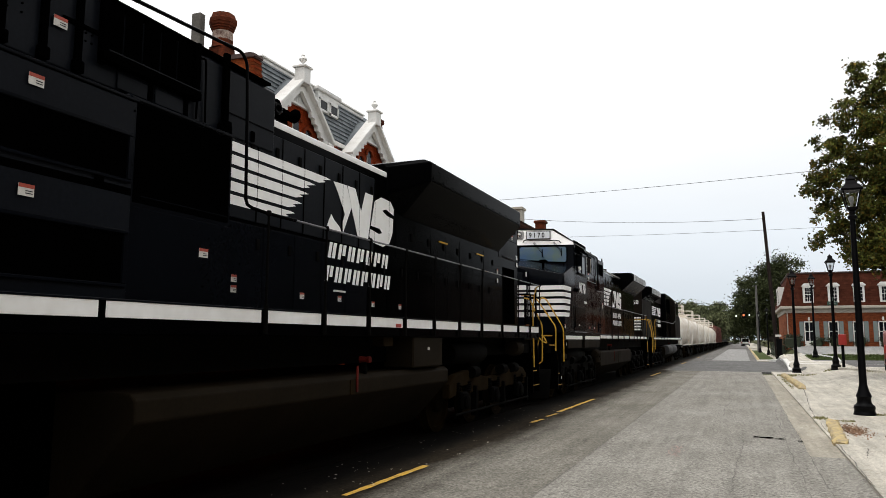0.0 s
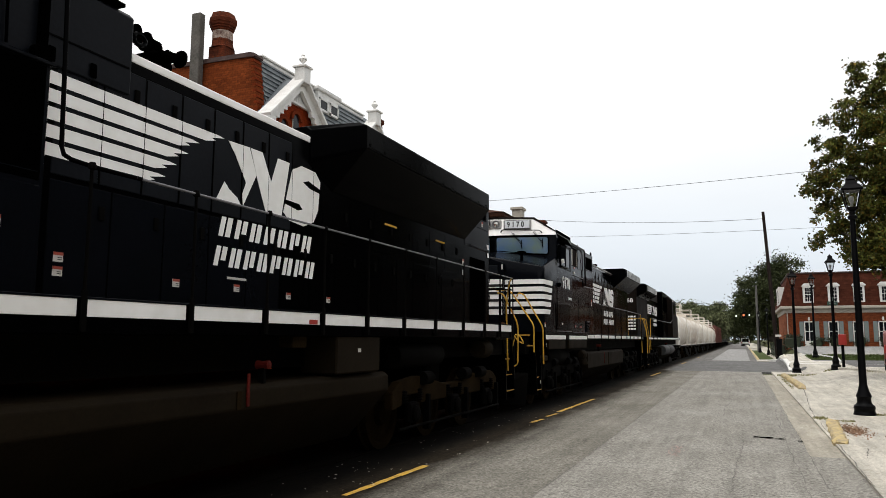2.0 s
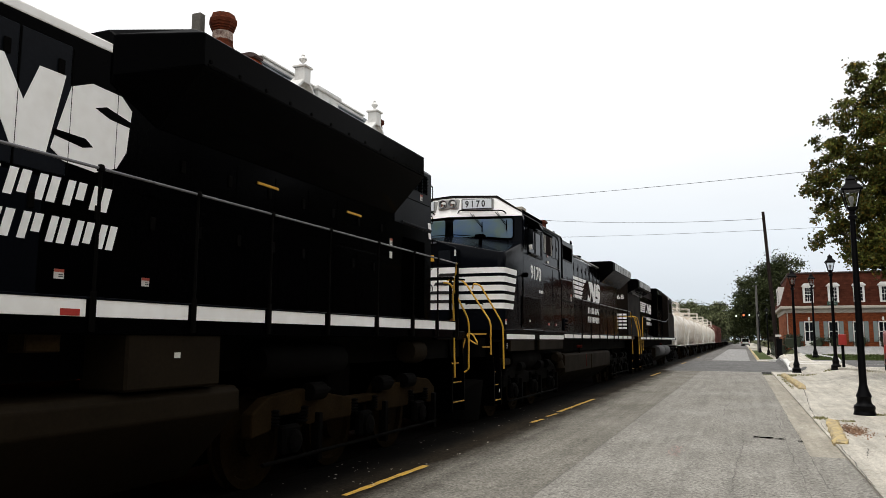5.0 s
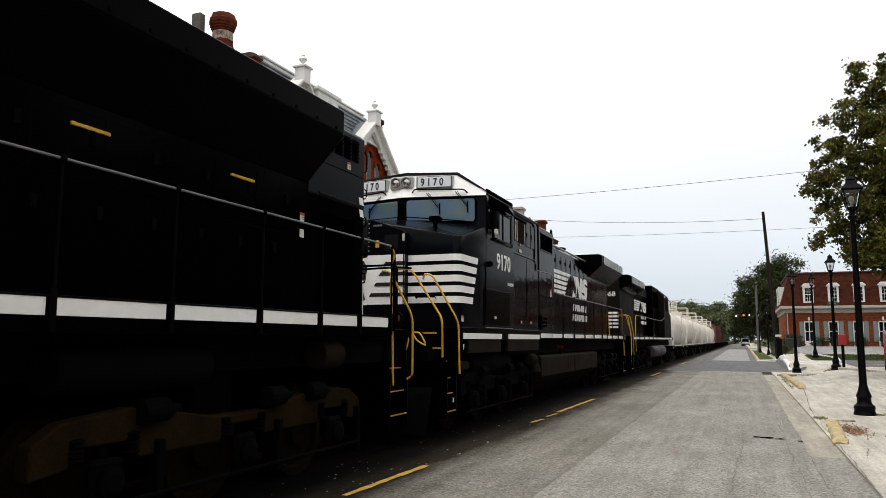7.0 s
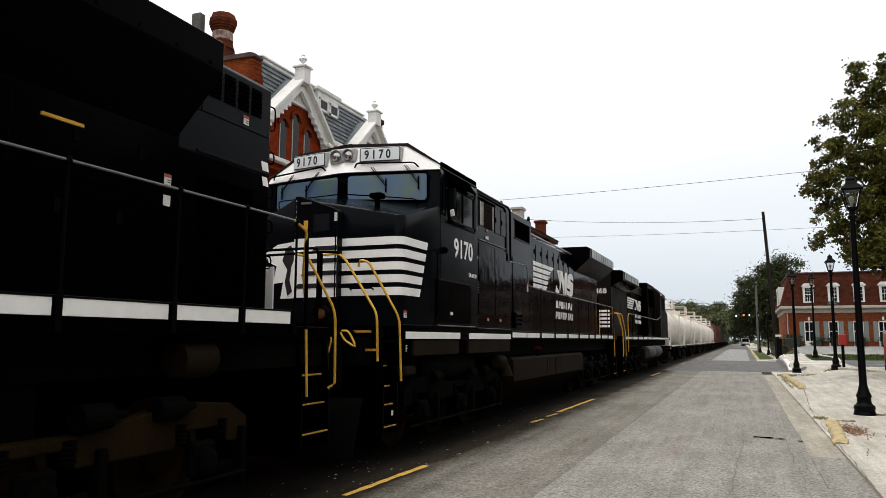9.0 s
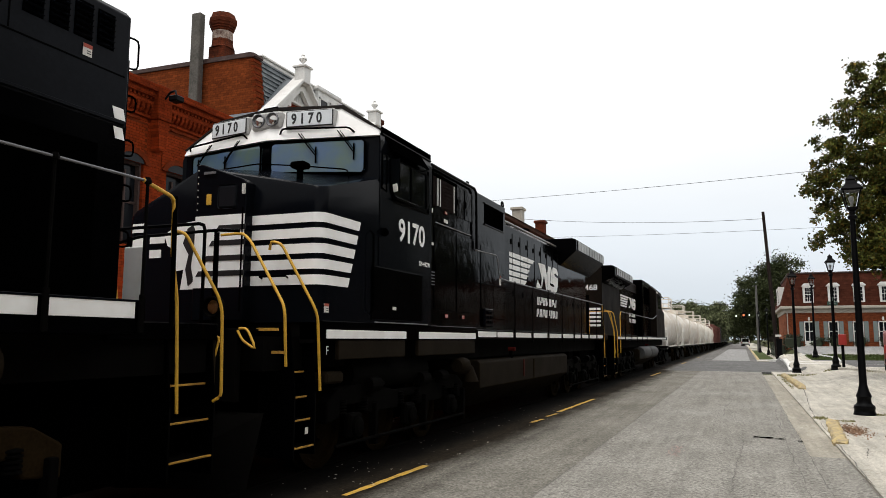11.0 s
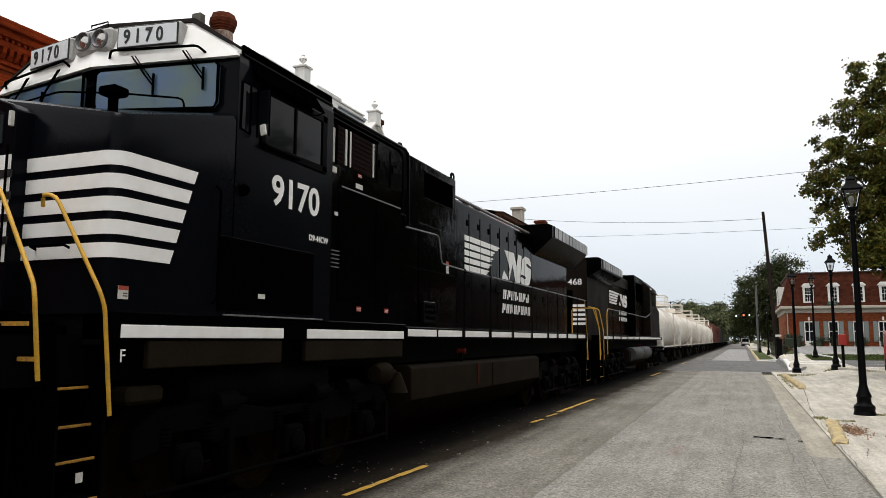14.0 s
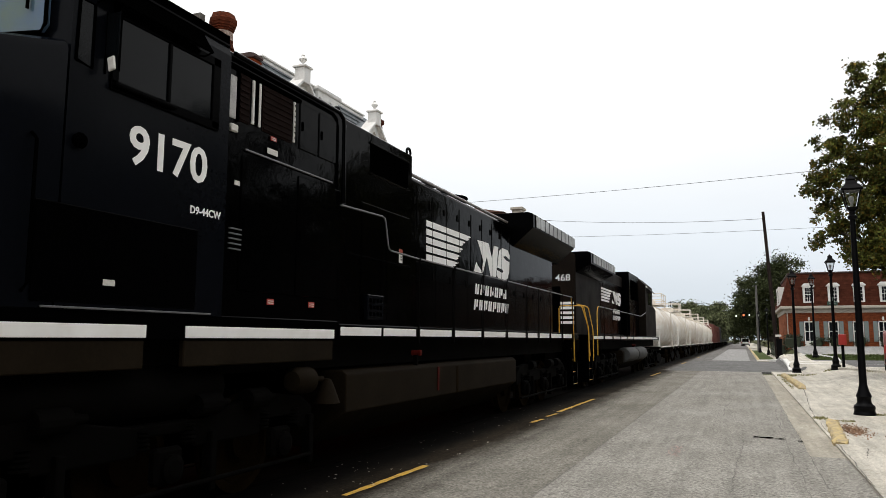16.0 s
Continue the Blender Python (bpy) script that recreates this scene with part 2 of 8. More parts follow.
def asphalt(name, col, col2, agg, coarse=0.35, worn=0.5, rough=0.85):
    """A road surface: stone chips, patches and streaks along the street."""
    m = make(name, col, rough, col2=col2, scale=0.55, fine=14, spec=0.2, bump=0.0, world_co=True, stretch=(1, 0.7, 1))
    n, l = m.node_tree.nodes, m.node_tree.links
    b = n["Principled BSDF"]
    src = b.inputs["Base Color"].links[0].from_socket
    geo = n.new("ShaderNodeNewGeometry")
    chips = n.new("ShaderNodeTexVoronoi")
    chips.inputs["Scale"].default_value = agg
    l.new(geo.outputs["Position"], chips.inputs["Vector"])
    blot = n.new("ShaderNodeTexNoise")
    blot.inputs["Scale"].default_value, blot.inputs["Detail"].default_value = 28, 6
    l.new(geo.outputs["Position"], blot.inputs["Vector"])
    hs = n.new("ShaderNodeHueSaturation")
    sep = n.new("ShaderNodeSeparateColor")
    l.new(chips.outputs["Color"], sep.inputs[0])
    mr = n.new("ShaderNodeMapRange")
    mr.inputs["To Min"].default_value, mr.inputs["To Max"].default_value = 1 - coarse, 1 + coarse
    l.new(sep.outputs[0], mr.inputs["Value"])
    mr2 = n.new("ShaderNodeMapRange")
    mr2.inputs["From Min"].default_value, mr2.inputs["From Max"].default_value = 0.3, 0.7
    mr2.inputs["To Min"].default_value, mr2.inputs["To Max"].default_value = 1 - worn * 0.5, 1 + worn * 0.35
    l.new(blot.outputs[0], mr2.inputs["Value"])
    mu = n.new("ShaderNodeMath")
    mu.operation = "MULTIPLY"
    l.new(mr.outputs[0], mu.inputs[0])
    l.new(mr2.outputs[0], mu.inputs[1])
    # broad stains, drawn out along the street
    far = n.new("ShaderNodeTexNoise")
    far.inputs["Scale"].default_value, far.inputs["Detail"].default_value, far.inputs["Roughness"].default_value = 1.6, 8, 0.7
    fm = n.new("ShaderNodeMapping")
    fm.inputs["Scale"].default_value = (1.5, 0.40, 1)
    l.new(geo.outputs["Position"], fm.inputs[0])
    l.new(fm.outputs[0], far.inputs["Vector"])
    mr3 = n.new("ShaderNodeMapRange")
    mr3.inputs["From Min"].default_value, mr3.inputs["From Max"].default_value = 0.32, 0.66
    mr3.inputs["To Min"].default_value, mr3.inputs["To Max"].default_value = 1 - worn * 0.55, 1 + worn * 0.30
    l.new(far.outputs[0], mr3.inputs["Value"])
    mu2 = n.new("ShaderNodeMath")
    mu2.operation = "MULTIPLY"
    l.new(mu.outputs[0], mu2.inputs[0])
    l.new(mr3.outputs[0], mu2.inputs[1])
    # tyre-worn streaks along the street and dark pits between the stones
    st = n.new("ShaderNodeTexNoise")
    st.inputs["Scale"].default_value, st.inputs["Detail"].default_value, st.inputs["Roughness"].default_value = 1.0, 6, 0.6
    sm = n.new("ShaderNodeMapping")
    sm.inputs["Scale"].default_value = (5.5, 0.16, 1)
    l.new(geo.outputs["Position"], sm.inputs[0])
    l.new(sm.outputs[0], st.inputs["Vector"])
    mr4 = n.new("ShaderNodeMapRange")
    mr4.inputs["From Min"].default_value, mr4.inputs["From Max"].default_value = 0.34, 0.62
    mr4.inputs["To Min"].default_value, mr4.inputs["To Max"].default_value = 1 - worn * 0.34, 1 + worn * 0.14
    l.new(st.outputs[0], mr4.inputs["Value"])
    pit = n.new("ShaderNodeTexNoise")
    pit.inputs["Scale"].default_value, pit.inputs["Detail"].default_value = 24, 4
    l.new(geo.outputs["Position"], pit.inputs["Vector"])
    mr5 = n.new("ShaderNodeMapRange")
    mr5.inputs["From Min"].default_value, mr5.inputs["From Max"].default_value = 0.56, 0.68
    mr5.inputs["To Min"].default_value, mr5.inputs["To Max"].default_value = 1.05, 1.05 - coarse * 1.3
    l.new(pit.outputs[0], mr5.inputs["Value"])
    mu3 = n.new("ShaderNodeMath")
    mu3.operation = "MULTIPLY"
    l.new(mr4.outputs[0], mu3.inputs[0])
    l.new(mr5.outputs[0], mu3.inputs[1])
    mu4 = n.new("ShaderNodeMath")
    mu4.operation = "MULTIPLY"
    l.new(mu2.outputs[0], mu4.inputs[0])
    l.new(mu3.outputs[0], mu4.inputs[1])
    l.new(mu4.outputs[0], hs.inputs["Value"])
    l.new(src, hs.inputs["Color"])
    l.new(hs.outputs[0], b.inputs["Base Color"])
    bp = n.new("ShaderNodeBump")
    bp.inputs["Strength"].default_value, bp.inputs["Distance"].default_value = 0.5, 0.006
    l.new(mu.outputs[0], bp.inputs["Height"])
    l.new(bp.outputs[0], b.inputs["Normal"])
    return m


def street(name, zones, agg=48):
    """One road surface in strips that run along the street: (upper edge in x, edge wobble, edge softness, two tones)."""
    m = asphalt(name, zones[0][3], zones[0][4], agg, 0.34, 0.34)
    m.node_tree.nodes["Principled BSDF"].inputs["Specular IOR Level"].default_value = 0.04
    n, l = m.node_tree.nodes, m.node_tree.links
    b = n["Principled BSDF"]
    first = [k for k in n if k.bl_idname == "ShaderNodeMix"][0]
    rg = first.inputs["Factor"].links[0].from_socket
    goal = [k.to_socket for k in first.outputs["Result"].links]
    geo = n.new("ShaderNodeNewGeometry")
    sep = n.new("ShaderNodeSeparateXYZ")
    l.new(geo.outputs["Position"], sep.inputs[0])
    out = first.outputs["Result"]
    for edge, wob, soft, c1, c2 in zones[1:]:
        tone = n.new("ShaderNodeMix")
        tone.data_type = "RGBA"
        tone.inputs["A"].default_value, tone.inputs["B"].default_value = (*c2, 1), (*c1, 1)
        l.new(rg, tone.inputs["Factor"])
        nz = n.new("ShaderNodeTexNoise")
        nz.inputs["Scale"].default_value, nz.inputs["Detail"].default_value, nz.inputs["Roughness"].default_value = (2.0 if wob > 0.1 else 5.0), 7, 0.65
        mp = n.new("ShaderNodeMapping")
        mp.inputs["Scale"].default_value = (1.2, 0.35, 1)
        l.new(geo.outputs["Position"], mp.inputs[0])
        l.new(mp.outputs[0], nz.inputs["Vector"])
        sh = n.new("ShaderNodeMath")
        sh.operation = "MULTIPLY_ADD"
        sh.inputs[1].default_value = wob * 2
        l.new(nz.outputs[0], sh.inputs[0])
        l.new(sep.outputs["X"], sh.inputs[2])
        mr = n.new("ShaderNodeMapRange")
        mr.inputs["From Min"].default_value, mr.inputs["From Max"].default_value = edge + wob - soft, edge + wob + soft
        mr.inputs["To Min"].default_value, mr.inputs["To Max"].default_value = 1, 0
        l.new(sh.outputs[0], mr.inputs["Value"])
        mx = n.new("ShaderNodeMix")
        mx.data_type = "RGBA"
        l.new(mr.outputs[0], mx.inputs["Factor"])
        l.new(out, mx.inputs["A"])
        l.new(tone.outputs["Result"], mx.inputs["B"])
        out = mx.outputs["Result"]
    for g in goal:
        l.new(out, g)
    return m


LANE = (0.0, 0, 0, (0.312, 0.297, 0.266), (0.238, 0.225, 0.198))
GREY = (0.255, 0.240, 0.208), (0.165, 0.153, 0.128)
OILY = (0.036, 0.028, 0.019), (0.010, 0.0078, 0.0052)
# Shade under the train put into the asphalt colour as a near-black band.
TRAIN_SHADE = (0.006, 0.005, 0.004), (0.0020, 0.0016, 0.0013)
M_ROAD = street("worn_street_asphalt", [LANE, (-2.06, 0.035, 0.02, *GREY), (-3.42, 0.50, 0.36, *OILY), (-4.20, 0.45, 0.25, *TRAIN_SHADE)])
M_MID = street("grey_street_asphalt", [(0, 0, 0, (0.20, 0.192, 0.182), (0.15, 0.143, 0.135)), (-3.95, 0.5, 0.25, *OILY), (-4.45, 0.4, 0.25, *TRAIN_SHADE)])
M_CROSS = asphalt("cross_street_asphalt", (0.150, 0.146, 0.142), (0.115, 0.112, 0.108), 70, 0.25, 0.4)
M_PATCH = asphalt("pale_asphalt_patch", (0.32, 0.315, 0.305), (0.26, 0.255, 0.245), 70, 0.2, 0.4)
M_CONC = asphalt("weathered_concrete", (0.58, 0.545, 0.475), (0.45, 0.415, 0.35), 140, 0.14, 0.5)
M_GUTTER = asphalt("stained_gutter_concrete", (0.43, 0.395, 0.33), (0.29, 0.26, 0.205), 120, 0.14, 0.5)
M_CRACK = make("crack_filler", (0.150, 0.140, 0.122), 0.9, mix=0.5, scale=6)
M_YELLINE = make("worn_yellow_road_paint", (0.76, 0.45, 0.04), 0.7, col2=(0.30, 0.19, 0.05), scale=7, fine=40, bump=0.003)
M_YKERB = make("flaking_yellow_kerb_paint", (0.60, 0.45, 0.19), 0.85, col2=(0.27, 0.23, 0.17), scale=7, fine=18, bump=0.03)
M_WKERB = make("white_kerb_paint", (0.78, 0.77, 0.74), 0.7, col2=(0.55, 0.53, 0.50), scale=5, fine=25)
M_EARTH = make("dry_grassy_earth", (0.085, 0.085, 0.040), 0.95, col2=(0.050, 0.060, 0.024), scale=0.4, fine=5, spec=0.1, world_co=True, bump=0.03)
M_LAWN = make("lawn", (0.075, 0.095, 0.030), 0.95, col2=(0.040, 0.058, 0.018), scale=1.5, fine=30, spec=0.1, world_co=True, bump=0.03)
M_CHALK = make("faded_red_utility_mark", (0.36, 0.22, 0.19), 0.9, col2=(0.29, 0.26, 0.24), scale=8, fine=40)
M_WEED = make("kerb_weeds", (0.24, 0.22, 0.09), 0.9, col2=(0.15, 0.15, 0.055), scale=6, fine=40)
M_DEADLEAF = make("fallen_brown_leaves", (0.30, 0.17, 0.10), 0.9, col2=(0.17, 0.10, 0.06), scale=9, fine=40, island=0.4)


RISE_X = [1.9, 2.05, 2.2, 2.35, 2.5, 2.7, 2.9, 3.3, 3.7, 4.2, 6, 9, 14, 22, 40]
RISE_Y = [0, 18, 38, 41, 42, 43, 44.5, 48, 53, 57, 58.3, 59.7, 61, 72, 110]


def sheet(name, mat, x0, x1, y0, y1, lift, label="", nx=1, ny=1, parent=None, thick=0.10, kind="structure"):
    """A slab that lies on the rising ground."""
    bm = bmesh.new()
    gx = sorted({x0 + (x1 - x0) * i / nx for i in range(nx + 1)} | {v for v in RISE_X if x0 < v < x1})
    gy = sorted({y0 + (y1 - y0) * j / ny for j in range(ny + 1)} | {v for v in RISE_Y if y0 < v < y1})
    nx, ny = len(gx) - 1, len(gy) - 1
    top = [[bm.verts.new((x, y, rise(x, y) + lift)) for y in gy] for x in gx]
    for i in range(nx):
        for j in range(ny):
            bm.faces.new([top[i][j], top[i + 1][j], top[i + 1][j + 1], top[i][j + 1]])
    rim = [top[i][0] for i in range(nx + 1)] + [top[nx][j] for j in range(1, ny + 1)]
    rim += [top[i][ny] for i in range(nx - 1, -1, -1)] + [top[0][j] for j in range(ny - 1, 0, -1)]
    low = [bm.verts.new(v.co - Vector((0, 0, thick))) for v in rim]
    k = len(rim)
    for i in range(k):
        bm.faces.new([rim[(i + 1) % k], rim[i], low[i], low[(i + 1) % k]])
    ob = part(name, bm, mat, parent)
    return tagged(ob, label, "", "", kind) if parent is None else ob


# one sheet of ground to the horizon
bm = bmesh.new()
gx = [-3000, -600, -150, -40, -14, -8, -3, 0, 1.9, 2.05, 2.2, 2.35, 2.5, 2.7, 2.9, 3.3, 3.7, 4.2, 6, 9, 14, 22, 40, 90, 145, 200, 700, 3000]
gy = [-3000, -600, -100, -30, -10, 0, 10, 18, 28, 38, 41, 42, 43, 44.5, 48, 53, 57, 58.3, 59.7, 61, 65, 72, 90, 110, 160, 300, 900, 4000]
gv = [[bm.verts.new((x, y, rise(x, y) - 0.09)) for y in gy] for x in gx]
for i in range(len(gx) - 1):
    for j in range(len(gy) - 1):
        bm.faces.new([gv[i][j], gv[i + 1][j], gv[i + 1][j + 1], gv[i][j + 1]])
tagged(part("ground", bm, M_EARTH), "dry grassy earth round the street", "ground", "", "structure")

sheet("road", M_ROAD, -8.2, 0.80, -40, 41.0, 0.0, "worn pale asphalt lane beside an oily track, train shade painted in")
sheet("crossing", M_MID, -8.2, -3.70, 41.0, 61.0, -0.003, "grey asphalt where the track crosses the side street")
sheet("cross_street", M_CROSS, -3.70, 90, 41.0, 61.0, -0.002, "grey asphalt of the side street", 40, 10)
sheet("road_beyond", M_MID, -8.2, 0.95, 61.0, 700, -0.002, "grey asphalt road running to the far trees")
sheet("road_patch", M_PATCH, -2.35, 0.45, 62.5, 140, 0.004, "pale resurfaced asphalt patch", thick=0.004)
sheet("road_edge", M_ROAD, 0.80, 1.25, -40, 11.7, -0.004, "worn asphalt edge beside the pavement slab")
sheet("gutter", M_GUTTER, 0.80, 1.25, 11.7, 38.0, -0.004, "stained concrete gutter with dry weeds")
sheet("pavement", M_CONC, 1.25, 6.6, -40, 41.0, 0.03, "weathered pale concrete pavement with cracked joints", 12, 20)
sheet("pavement_beyond", M_CONC, 0.95, 3.2, 61.0, 400, 0.05, "concrete pavement past the side street", 6, 8)
sheet("parking_lot", M_CROSS, 6.6, 60, -40, 41.0, -0.002, "grey asphalt car park behind the pavement", 24, 14)
sheet("crossing_apron", M_CONC, 2.3, 5.1, 41.0, 50.0, 0.006, "pale concrete apron at the street corner", 6, 6)
sheet("corner_walk", M_CONC, 2.3, 3.9, 50.0, 61.0, 0.012, "pale concrete walk round the street corner", 6, 6)
sheet("forecourt", M_PATCH, 3.9, 60, 57.2, 71.4, 0.004, "pale asphalt forecourt before the brick office", 24, 4)
sheet("lawn", M_LAWN, 3.9, 40, 52.0, 57.2, 0.06, "narrow strip of mown grass", 24, 3)
sheet("pavement_west", M_CONC, -14.0, -8.2, -40, 200, 0.05, "concrete pavement along the brick fronts")

# rails set in the street
for k, x in enumerate((-5.75 - 0.755, -5.75 + 0.755)):
    r = thing("rail", (x, 0, 0), "worn steel rail set flush in the asphalt", "rail", "rails of the street track")
    bx("head", M_RAIL, r, x - 0.036, x + 0.036, -40, 600, -0.02, 0.012, 0.006)


def ribbon(bm, pts, w, z=0.004, jit=0.3):
    """A flat, uneven strip along a line of ground points."""
    rows = []
    for i, p in enumerate(pts):
        a, b = Vector(pts[max(i - 1, 0)]), Vector(pts[min(i + 1, len(pts) - 1)])
        d = (b - a).normalized()
        s = Vector((-d.y, d.x)) * w * 0.5 * random.uniform(1 - jit, 1 + jit)
        rows.append([bm.verts.new((p[0] + s.x, p[1] + s.y, rise(*p) + z)), bm.verts.new((p[0] - s.x, p[1] - s.y, rise(*p) + z))])
    for a, b in zip(rows, rows[1:]):
        bm.faces.new([a[0], a[1], b[1], b[0]])
    return bm


def wander(a, b, n, amp):
    out, off = [], 0.0
    dx, dy = b[0] - a[0], b[1] - a[1]
    ln = math.hypot(dx, dy)
    for i in range(n + 1):
        off = off * 0.75 + random.uniform(-amp, amp)
        k = i / n
        out.append((a[0] + dx * k - dy / ln * off, a[1] + dy * k + dx / ln * off))
    return out


# cracks and joints in the road
bm = bmesh.new()
for a, b, n, amp, w in [((-2.06, 4), (-2.06, 41), 160, 0.006, 0.030), ((0.55, 6), (0.68, 34), 110, 0.025, 0.022), ((0.80, 5), (0.80, 38), 160, 0.012, 0.024),
                        ((-0.25, 7.5), (-0.05, 13), 60, 0.028, 0.024), ((-0.45, 17), (-0.30, 33), 30, 0.06, 0.022), ((-1.0, 20), (-1.2, 36), 24, 0.05, 0.016),
                        ((-2.0, 18.4), (0.8, 18.0), 18, 0.02, 0.014), ((-2.0, 14.9), (0.75, 14.6), 18, 0.03, 0.012), ((-2.0, 27.5), (0.8, 27.2), 18, 0.03, 0.02),
                        ((-2.0, 11.3), (0.7, 11.1), 18, 0.02, 0.010), ((-0.9, 41.0), (0.9, 40.9), 12, 0.03, 0.05), ((-2.06, 41.0), (-0.9, 41.0), 8, 0.03, 0.03),
                        ((-3.0, 9), (-2.9, 24), 30, 0.05, 0.016), ((-3.6, 15), (-2.2, 26), 24, 0.06, 0.014), ((0.1, 30.5), (0.8, 30.0), 8, 0.03, 0.05)]:
    ribbon(bm, wander(a, b, n, amp * 0.7), w * 0.30, 0.0045, 0.95)
tagged(part("road_cracks", bm, M_CRACK), "dark cracks and joints across the road", "crack", "", "stuff")
bm = bmesh.new()
for x0, x1, y, w in [(0.10, 0.40, 13.62, 0.15), (0.45, 0.55, 13.52, 0.12), (0.74, 0.80, 13.35, 0.12)]:
    ribbon(bm, wander((x0, y), (x1, y - 0.06), 7, 0.012), w, 0.006, 0.6)
tagged(part("pothole", bm, M_VOID), "dark broken pothole across the lane", "pothole", "", "structure")
bm = bmesh.new()
for a, b, n, amp, w in [((1.25, 12.3), (6.4, 12.1), 20, 0.03, 0.02), ((1.3, 17), (1.75, 27), 22, 0.04, 0.05), ((1.6, 23.4), (6.5, 23.3), 16, 0.05, 0.03),
                        ((1.25, 9.4), (1.30, 16), 20, 0.03, 0.03), ((2.0, 14.6), (6, 13.6), 20, 0.05, 0.03), ((1.8, 30.5), (6.5, 31), 16, 0.04, 0.025),
                        ((3.0, 5), (3.1, 41), 40, 0.02, 0.02), ((1.25, 21.2), (2.2, 20.7), 10, 0.05, 0.05), ((1.5, 11.6), (1.62, 12.6), 8, 0.02, 0.04)]:
    ribbon(bm, wander(a, b, n * 2, amp * 0.6), w * 0.30, 0.034, 0.95)
tagged(part("pavement_cracks", bm, M_CRACK), "dark cracks and joints in the pavement", "crack", "", "stuff")
bm = bmesh.new()
for k in range(46):
    x, y = random.gauss(-0.97, 0.05), random.uniform(10.8, 11.9)
    ribbon(bm, [(x, y), (x + random.uniform(-0.05, 0.05), y + random.uniform(0.05, 0.18))], random.uniform(0.006, 0.018), 0.003 + 0.0001 * k, 0.5)
tagged(part("utility_mark", bm, M_CHALK), "faded red utility mark on the asphalt", "road mark", "", "structure")

# worn yellow dashes beside the track
for y0, y1, w in [(6.9, 8.9, 0.10), (14.2, 14.9, 0.10), (15.4, 16.1, 0.09), (16.5, 20.4, 0.11), (34.5, 38.0, 0.12), (52, 55.5, 0.12), (70, 73, 0.12), (88, 91, 0.12)]:
    bm = bmesh.new()
    n = max(6, int((y1 - y0) * 7))
    ribbon(bm, wander((-3.86, y0), (-3.80, y1), n, 0.003), w * 0.85, 0.005, 0.22)
    tagged(part("yellow_dash", bm, M_YELLINE), "worn yellow paint dash along the track", "road mark", "yellow dashes", "structure")
# white crossing lines on the side street
for y in (44.6, 47.6):
    sheet("crossing_line", M_WKERB, 2.5, 4.4, y, y + 0.6, 0.012, "worn white crossing line on pale concrete", 6, 1, thick=0.006)
for x0, y0, x1, y1, w in [(5.6, 45.5, 30, 46.5, 0.25)]:
    bm = bmesh.new()
    ribbon(bm, wander((x0, y0), (x1, y1), 24, 0.01), w, 0.008, 0.1)
    tagged(part("crossing_line", bm, M_WKERB), "worn white crossing line on asphalt", "road mark", "crossing lines", "structure")


# kerbs
def kerb(label, mat, pts, w=0.18, h=0.13, rough=0.012):
    k = thing("kerb", (pts[0][0], pts[0][1], 0), label, "kerb", "kerbs")
    bm = bmesh.new()
    rows = []
    for i, p in enumerate(pts):
        a, b = Vector(pts[max(i - 1, 0)]), Vector(pts[min(i + 1, len(pts) - 1)])
        d = (b - a).normalized()
        s = Vector((d.y, -d.x))
        z = rise(*p)
        hh = h * (1 if 0 < i < len(pts) - 1 else 0.55)
        ring = []
        for u, v in [(0, -0.05), (0.0, hh * 0.75), (0.03, hh), (w - 0.03, hh), (w, hh * 0.8), (w, -0.05)]:
            ring.append(Vector((p[0] + s.x * u, p[1] + s.y * u, z + v)) + Vector([random.uniform(-rough, rough) for _ in range(3)]))
        rows.append(ring)
    loft(bm, rows)
    part("kerb_stone", bm, mat, k)
    return k


def along(x0, y0, x1, y1, n):
    return [(x0 + (x1 - x0) * i / n, y0 + (y1 - y0) * i / n) for i in range(n + 1)]


kerb("broken concrete kerb with flaking yellow paint", M_YKERB, along(1.22, 13.0, 1.42, 16.3, 30), 0.20, 0.10, 0.020)
kerb("broken concrete kerb with flaking yellow paint", M_YKERB, along(1.62, 26.8, 1.48, 36.0, 50), 0.22, 0.15, 0.026)
kerb("white-painted kerb round the street corner", M_WKERB, [(2.15, 42.6), (2.2, 46), (2.28, 52), (2.2, 58), (1.7, 61.5), (1.1, 63.5)], 0.28, 0.14, 0.004)
kerb("white-painted kerb round the traffic island", M_WKERB, [(4.55, 45.6), (4.9, 48), (5.3, 53), (4.6, 56.2), (3.6, 57.0)], 0.25, 0.14, 0.004)
kerb("yellow-painted kerb along the far pavement", M_YKERB, along(0.98, 63.5, 0.98, 150, 10), 0.2, 0.14, 0.004)
kerb("pale kerb along the forecourt", M_CONC, along(4.2, 57.4, 40, 58.6, 20), 0.15, 0.14, 0.004)
kerb("pale concrete kerb round the car park bed", M_CONC, along(3.7, 38.6, 5.6, 35.2, 10), 0.2, 0.14, 0.008)


def tufts(bm, cx, cy, rx, ry, n, h, lift=0.03):
    for _ in range(n):
        a, r = random.uniform(0, 6.283), math.sqrt(random.random())
        x, y = cx + rx * r * math.cos(a), cy + ry * r * math.sin(a)
        z = rise(x, y) + lift
        t, hh, w = random.uniform(0, 3.14), h * random.uniform(0.4, 1.1), 0.012
        lean = Vector((random.uniform(-0.5, 0.5), random.uniform(-0.5, 0.5), 1)) * hh
        vs = [bm.verts.new((x - w * math.cos(t), y - w * math.sin(t), z)), bm.verts.new((x + w * math.cos(t), y + w * math.sin(t), z)),
              bm.verts.new(Vector((x, y, z)) + lean)]
        bm.faces.new(vs)


